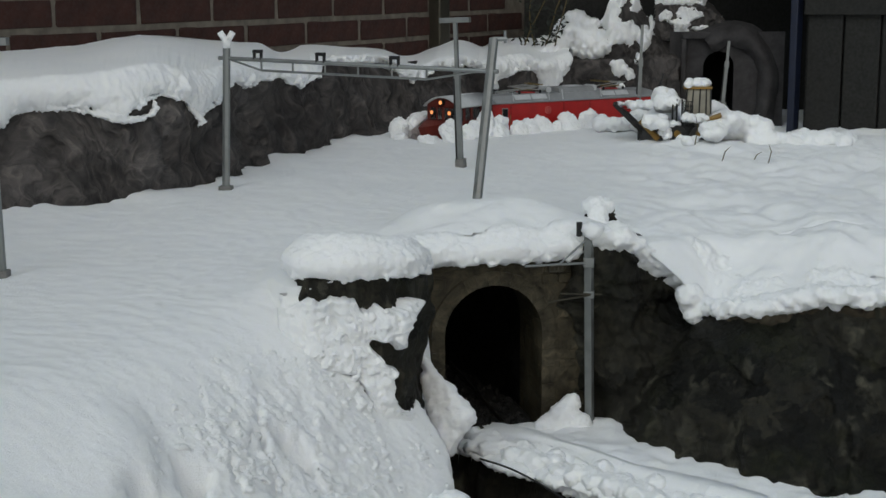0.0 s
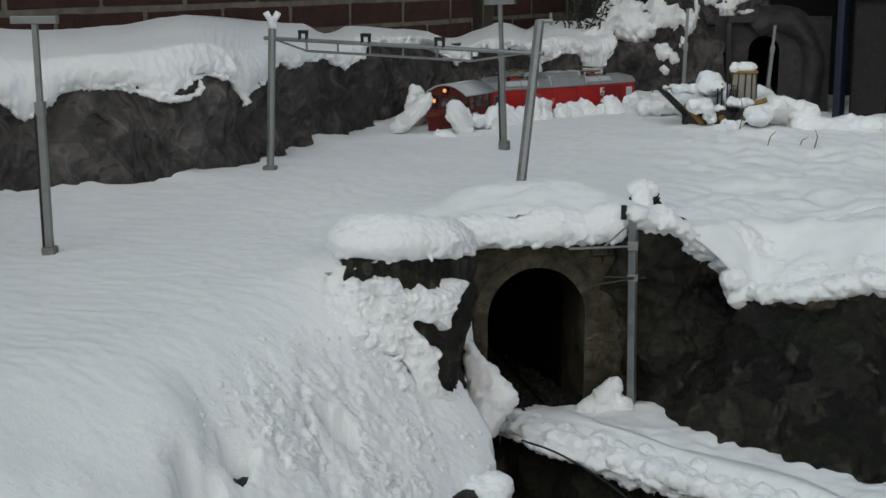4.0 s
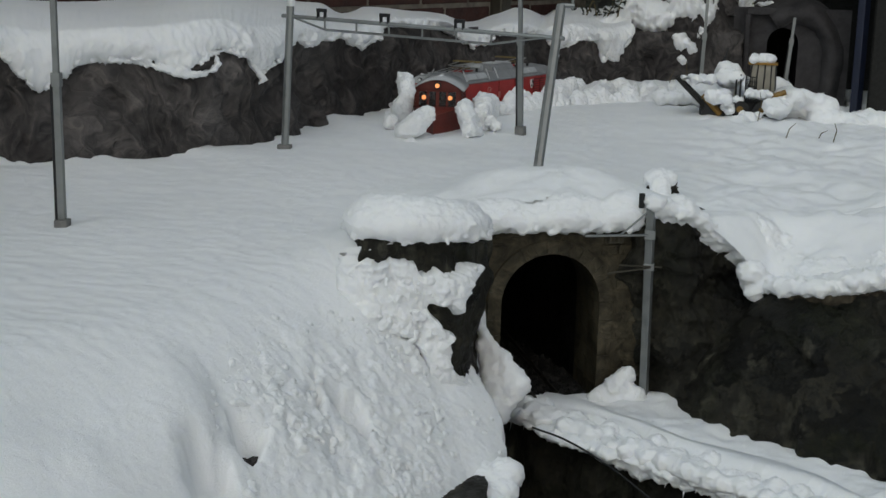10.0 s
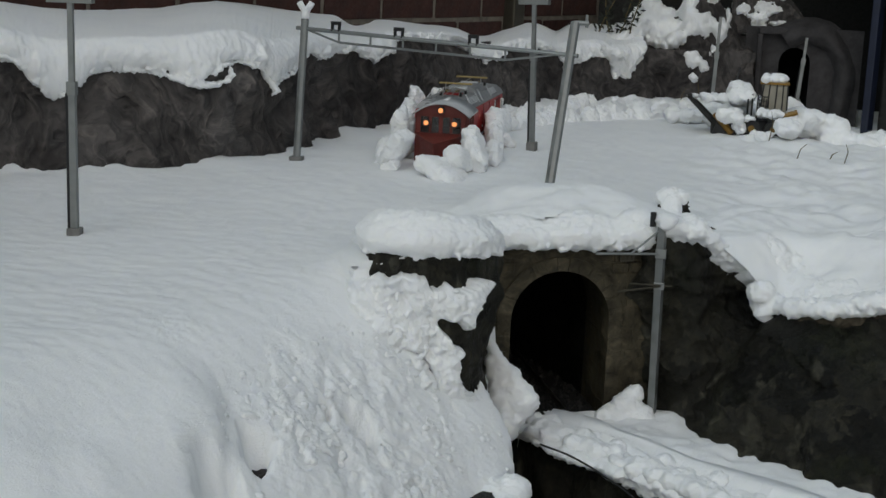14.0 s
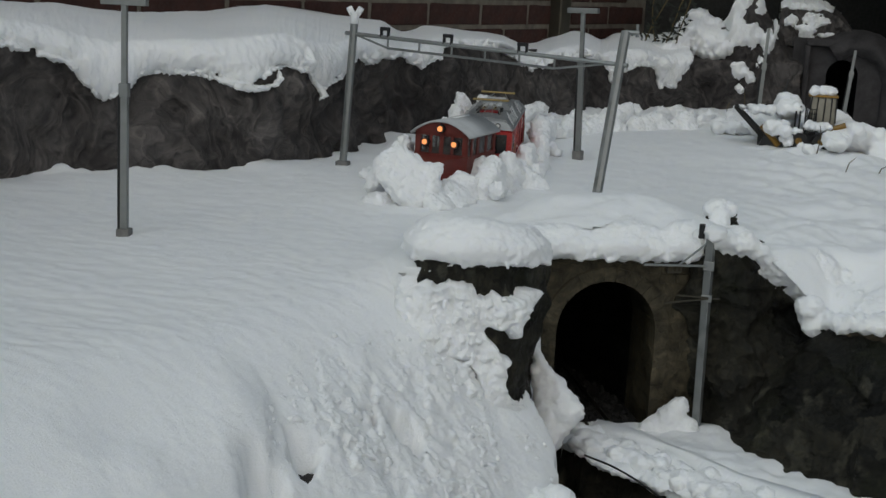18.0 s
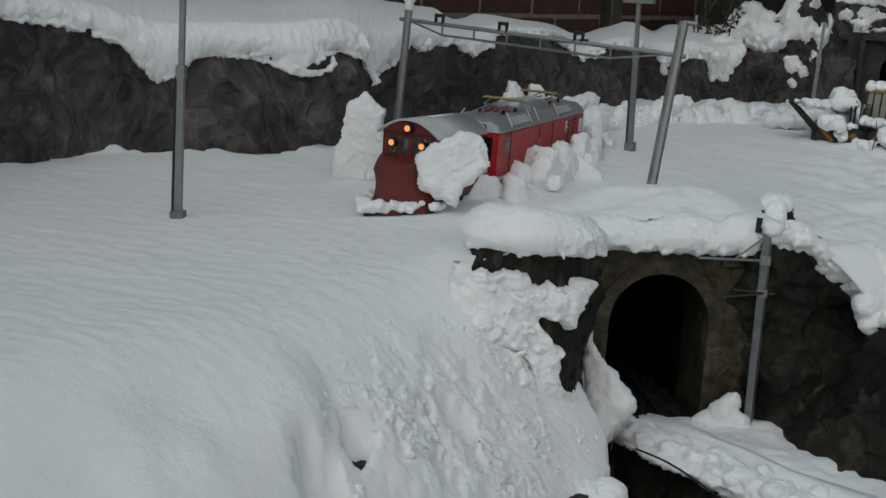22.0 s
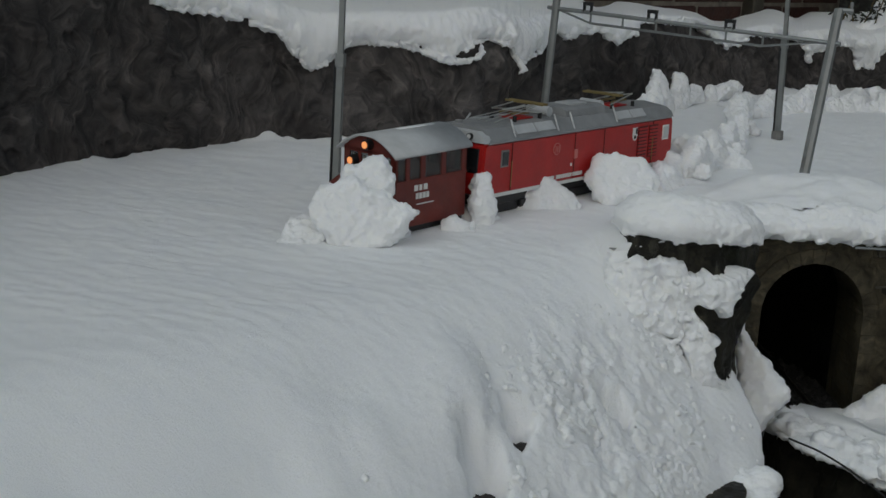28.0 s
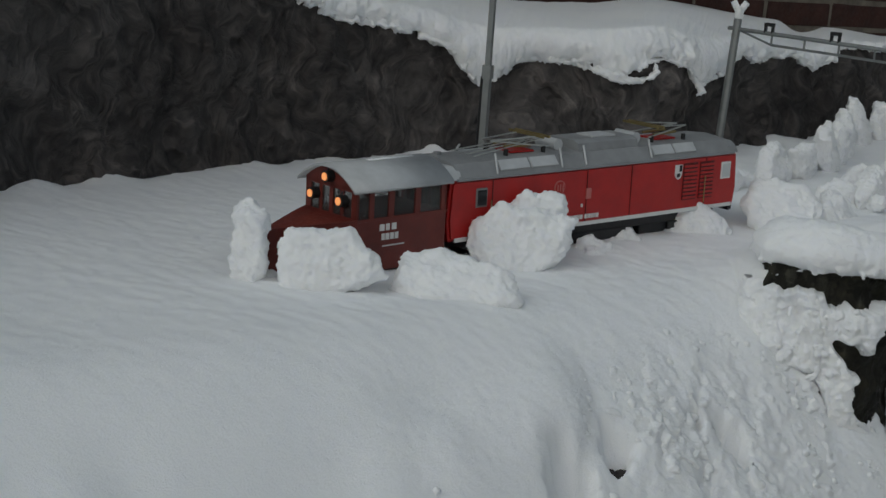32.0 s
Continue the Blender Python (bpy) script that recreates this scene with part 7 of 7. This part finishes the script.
# slabs of the near stretch: half width, half height, half thickness; then time, place, turn of the width, tip (90: upright), roll in its own plane
NEAR_SLABS = [
    ((0.062, 0.070, 0.019), [(0, -0.42, 2.40, -0.05, 25, 0, 0), (14.6, -0.42, 2.40, -0.05, 25, 0, 0), (15.8, -0.41, 2.40, 0.055, 25, 72, 5), (16.6, -0.405, 2.40, 0.060, 25, 80, 8), (32, -0.405, 2.40, 0.058, 25, 76, 8)]),
    ((0.056, 0.098, 0.022), [(0, -0.55, 2.36, -0.06, 15, 0, 0), (16.6, -0.55, 2.36, -0.06, 15, 0, 0), (18, -0.568, 2.42, 0.050, 15, 55, 70), (19.5, -0.604, 2.38, 0.080, 15, 75, 45), (21, -0.680, 2.28, 0.105, 10, 86, 8), (22, -0.70, 2.21, 0.118, 5, 92, -10), (22.5, -0.73, 2.20, 0.07, 5, 110, -14), (23.1, -0.77, 2.19, 0.018, 5, 150, -14), (32, -0.77, 2.19, 0.018, 5, 150, -14)]),
    ((0.062, 0.082, 0.020), [(0, -0.52, 2.27, -0.06, 25, 0, 0), (13.8, -0.52, 2.27, -0.06, 25, 0, 0), (15.4, -0.495, 2.27, 0.086, 25, 60, 70), (17.0, -0.495, 2.27, 0.086, 25, 70, 72), (18.0, -0.505, 2.2, 0.089, 25, 74, 70), (19.0, -0.506, 2.125, 0.099, 25, 78, 50), (20.0, -0.502, 2.05, 0.095, 25, 82, 20), (20.5, -0.504, 2.035, 0.109, 25, 84, 6), (21.0, -0.502, 2.03, 0.12, 25, 85, 2), (21.5, -0.494, 2.03, 0.125, 25, 86, -14), (22.0, -0.49, 2.03, 0.117, 26, 86, -34), (22.5, -0.458, 2.05, 0.074, 30, 64, -62), (23.5, -0.46, 2.06, 0.071, 30, 54, -70), (32, -0.46, 2.06, 0.071, 30, 54, -70)]),
    ((0.078, 0.064, 0.020), [(0, -0.60, 1.90, -0.06, 30, 0, 0), (21.4, -0.60, 1.90, -0.06, 30, 0, 0), (22.5, -0.595, 1.89, 0.048, 30, 66, 0), (23.2, -0.585, 1.89, 0.072, 30, 76, 4), (24, -0.570, 1.90, 0.066, 32, 72, -4), (25, -0.570, 1.91, 0.052, 32, 62, -6), (32, -0.572, 1.92, 0.042, 34, 58, -6)]),
    ((0.031, 0.070, 0.016), [(0, -0.70, 1.85, -0.06, 10, 0, 0), (21.6, -0.70, 1.85, -0.06, 10, 0, 0), (22.7, -0.705, 1.90, 0.050, 10, 76, 4), (23.4, -0.715, 1.92, 0.060, 10, 84, 4), (24, -0.745, 1.99, 0.075, 10, 90, 4), (25, -0.80, 2.06, 0.105, 0, 90, -6), (25.5, -0.83, 2.05, 0.05, 0, 125, -6), (26, -0.86, 2.03, 0.016, 0, 160, -6), (32, -0.86, 2.03, 0.016, 0, 160, -6)]),
    ((0.080, 0.062, 0.022), [(0, -0.71, 1.66, -0.06, 25, 0, 0), (23.8, -0.71, 1.66, -0.06, 25, 0, 0), (25, -0.700, 1.67, 0.038, 25, 50, 4), (25.5, -0.715, 1.67, 0.042, 25, 55, 4), (27.5, -0.735, 1.545, 0.056, 25, 72, 8), (28, -0.725, 1.535, 0.062, 25, 78, 12), (28.5, -0.682, 1.532, 0.062, 28, 80, 24), (29.2, -0.672, 1.525, 0.060, 28, 76, 30), (32, -0.665, 1.522, 0.058, 28, 74, 30)]),
    ((0.046, 0.034, 0.018), [(0, -0.73, 1.66, -0.05, 25, 0, 0), (25.6, -0.73, 1.66, -0.05, 25, 0, 0), (26.6, -0.745, 1.60, 0.075, 25, 60, 0), (28, -0.735, 1.565, 0.112, 25, 76, 12), (28.5, -0.695, 1.570, 0.108, 25, 78, -6), (29.2, -0.672, 1.575, 0.095, 28, 80, -10), (32, -0.668, 1.575, 0.093, 28, 80, -10)]),
    ((0.022, 0.062, 0.018), [(0, -0.565, 1.87, -0.06, 30, 0, 0), (25.8, -0.565, 1.87, -0.06, 30, 0, 0), (26.8, -0.575, 1.86, 0.055, 30, 84, -6), (27.5, -0.595, 1.812, 0.060, 30, 90, -4), (28.5, -0.628, 1.721, 0.066, 30, 90, 2), (29.1, -0.636, 1.69, 0.045, 30, 80, 4), (29.8, -0.615, 1.68, 0.012, 30, 30, 10), (32, -0.615, 1.68, 0.012, 30, 30, 10)]),
    ((0.050, 0.090, 0.022), [(0, -0.80, 1.48, -0.06, 20, 0, 0), (27.2, -0.80, 1.48, -0.06, 20, 0, 0), (28.5, -0.790, 1.47, 0.050, 20, 60, 10), (29, -0.768, 1.44, 0.076, 20, 78, 6), (30, -0.745, 1.415, 0.092, 22, 88, -4), (30.5, -0.725, 1.42, 0.086, 22, 84, -30), (30.9, -0.70, 1.39, 0.060, 22, 66, -52), (31.3, -0.675, 1.345, 0.036, 24, 48, -80), (31.6, -0.662, 1.325, 0.032, 26, 42, -88), (32, -0.657, 1.318, 0.032, 26, 42, -88)]),
    ((0.080, 0.058, 0.019), [(0, -0.78, 1.29, -0.06, 30, 0, 0), (29.6, -0.78, 1.29, -0.06, 30, 0, 0), (30.6, -0.775, 1.33, 0.030, 30, 62, 0), (31, -0.775, 1.32, 0.042, 30, 70, 4), (31.5, -0.79, 1.245, 0.052, 28, 76, 8), (32, -0.785, 1.215, 0.054, 28, 78, 10)]),
    ((0.028, 0.070, 0.018), [(0, -0.87, 1.16, -0.06, 10, 0, 0), (30.2, -0.87, 1.16, -0.06, 10, 0, 0), (31.2, -0.885, 1.22, 0.040, 10, 80, 10), (32, -0.878, 1.175, 0.062, 10, 88, 4)]),
    ((0.030, 0.026, 0.018), [(0, -0.64, 1.70, -0.05, 40, 0, 0), (26, -0.64, 1.70, -0.05, 40, 0, 0), (27, -0.628, 1.70, 0.02, 40, 50, 0), (32, -0.626, 1.70, 0.018, 40, 50, 0)]),
    ((0.054, 0.056, 0.019), [(0, -0.46, 2.31, -0.06, 40, 0, 0), (15.8, -0.46, 2.31, -0.06, 40, 0, 0), (17.0, -0.435, 2.31, 0.052, 35, 72, 0), (32, -0.428, 2.31, 0.050, 35, 68, 0)]),
    ((0.060, 0.046, 0.020), [(0, -0.36, 2.50, -0.06, 30, 0, 0), (13.8, -0.36, 2.50, -0.06, 30, 0, 0), (15.2, -0.345, 2.50, 0.058, 25, 66, 0), (32, -0.34, 2.50, 0.055, 25, 60, 0)]),
    ((0.058, 0.046, 0.019), [(0, -0.50, 2.17, -0.06, 30, 0, 0), (17.6, -0.50, 2.17, -0.06, 30, 0, 0), (19.0, -0.475, 2.18, 0.045, 30, 66, 6), (32, -0.47, 2.18, 0.042, 30, 60, 6)]),
    ((0.046, 0.036, 0.018), [(0, -0.66, 1.80, -0.05, 35, 0, 0), (24.4, -0.66, 1.80, -0.05, 35, 0, 0), (25.4, -0.632, 1.79, 0.025, 35, 50, 0), (32, -0.628, 1.79, 0.022, 35, 46, 0)])]


def snow_blocks():
    """Slabs of packed snow along both sides of the rails: they lie in the snow until the plough lifts them out."""
    rng = random.Random(12)
    meshes, crumbs = [], []
    for k in range(22):
        if k < 15:
            meshes.append(slab_mesh(rng.uniform(0.034, 0.062), rng.uniform(0.030, 0.050), rng.uniform(0.013, 0.021), 200 + k))
        else:
            crumbs.append(slab_mesh(rng.uniform(0.015, 0.028), rng.uniform(0.014, 0.024), rng.uniform(0.010, 0.015), 200 + k))

    def lay(me, s, side, w, deep, label):
        p, h = track_point(s)
        h = float(h)
        x, y = float(p[0]) - math.sin(h) * w * side, float(p[1]) + math.cos(h) * w * side
        z = float(snow_height(np.array([x]), np.array([y]))[0])
        ob = new("snow_block", me)
        tagged(ob, label, "snow block", "snow blocks along the track")
        return ob, Vector((x, y, z - deep)), s, side, h

    for k, (s, side, a, b, c, rise, far, tip, fall) in enumerate(SLABS):
        got = lay(slab_mesh(a * 1.1, b * 1.15, c * 1.1, 300 + k), s, side, 0.036, 0.044, "large torn slab of packed snow heaved up by the plough")
        BLOCKS.append((*got, rng.random(), far, rise + 0.016, tip, fall))
    for k, ((a, b, c), rows) in enumerate(NEAR_SLABS):
        ob = new("snow_block", slab_mesh(a, b, c, 340 + k))
        tagged(ob, "large torn slab of packed snow heaved up by the plough", "snow block", "snow blocks along the track")
        HEAVED.append((ob, rows))
    for side in (1, -1):
        s = 1.95 if side > 0 else 1.99
        while s < 4.3:
            small = rng.random() < 0.45
            clear = min(abs(s - q[0]) for q in SLABS if q[1] == side)
            if clear > 0.045 or small:
                got = lay(rng.choice(crumbs if small else meshes), s, side, 0.036 if not small else rng.uniform(0.03, 0.055), 0.024 if small else 0.040,
                          "small broken clod of packed snow beside the track" if small else "broken slab of packed snow cut loose by the plough")
                lift = rng.random() * (0.2 if small else 0.75)
                BLOCKS.append((*got, rng.random(), 0.050 + 0.035 * rng.random(), 0.040 + 0.045 * lift, 35 + 60 * rng.random(), 1.12))
            s += rng.uniform(0.018, 0.034) if small else rng.uniform(0.036, 0.064)


snow_blocks()
rg5 = random.Random(4)
bow = []
for k in range(70):
    f, sd = rg5.random() ** 1.4, rg5.choice((-1, 1))
    bow.append((0.208 - 0.13 * f + rg5.gauss(0, 0.004), sd * (0.003 + 0.066 * f) + rg5.gauss(0, 0.005), 0.012 + rg5.uniform(0, 0.014) * (1 - f) ** 0.5, rg5.uniform(0.004, 0.011)))
bow_snow = snow_mass("bow_snow", bow, "loose snow pushed up before the plough blade", 0.0035, 4, 0.004, 70, 6)


def block_rows(c, s, side, h, r1, far, rise, tip, fall):
    """A block lies still until the plough's nose comes, then is lifted, tips outwards and comes to rest beside the track."""
    times = np.linspace(-30, 32, 1241)
    a = np.array(TRAVEL)
    slow = (a[1, 1] - a[0, 1]) / (a[1, 0] - a[0, 0])
    at = np.interp(times, a[:, 0], a[:, 1])
    at[times < 0] = a[0, 1] + slow * times[times < 0]
    ahead = at - NOSE - s          # metres the nose still has to go
    out = Vector((-math.sin(h) * side, math.cos(h) * side, 0))
    turn_axis = Vector((math.cos(h), math.sin(h), 0)) * side
    keys = [(0.13, 0, 0, 0), (0.07, 0.2, 0.5, 0.3), (0.0, 0.6, 1.0, 0.9), (-0.07, 1.0, 1.0, 1.0), (-0.165, 1.0 + 1.4 * (fall - 1), 0.92 - 0.7 * (fall - 1), fall)]
    rows = []

    def placed(f, u, k):
        m = Matrix.Rotation(radians(-tip * k), 4, turn_axis) @ Matrix.Rotation(radians(40 * (r1 - 0.5) * k), 4, "Z") @ Matrix.Rotation(h, 4, "Z")
        return Matrix.Translation(c + out * far * f + Vector((0, 0, rise * u))) @ m

    for lim, f, u, k in keys:
        hit = np.nonzero(ahead <= lim)[0]
        rows.append((float(times[hit[0]]) if len(hit) else 99.0, placed(f, u, k)))
    inside = [(t, m) for t, m in rows if 0 < t < 32]
    before = [m for t, m in rows if t <= 0]
    first = before[-1] if before else rows[0][1]
    rows = [(0.0, first)]
    for t, m in inside:
        if t - rows[-1][0] > 0.04:
            rows.append((t, m))
    rows.append((32.0, rows[-1][1])) if rows[-1][0] < 31.96 else None
    return rows


def motions():
    times = [t for t, _ in TRAVEL]
    fine = sorted(set(times) | set(np.round(np.arange(0, 32.01, 1.0), 2).tolist()))
    walk(loco, [(t, on_track(travelled(t), 0.165)) for t in fine])
    walk(plough, [(t, on_track(travelled(t) - PLOUGH_AHEAD, 0.045)) for t in fine])
    walk(bow_snow, [(t, on_track(travelled(t) - PLOUGH_AHEAD, 0.045)) for t in fine])
    for ob, rows in HEAVED:
        walk(ob, [(t, pose(x, y, z - 0.018, 0, 0, yaw) @ pose(0, 0, 0, tip, 0, 0) @ pose(0, 0, 0, 0, 0, roll)) for t, x, y, z, yaw, tip, roll in rows])
    for ob, c, s, side, h, r1, far, rise, tip, fall in BLOCKS:
        rows = block_rows(c, s, side, h, r1, far, rise, tip, fall)
        if len(rows) > 2:
            walk(ob, rows)
        else:
            ob.matrix_world = rows[0][1]


motions()
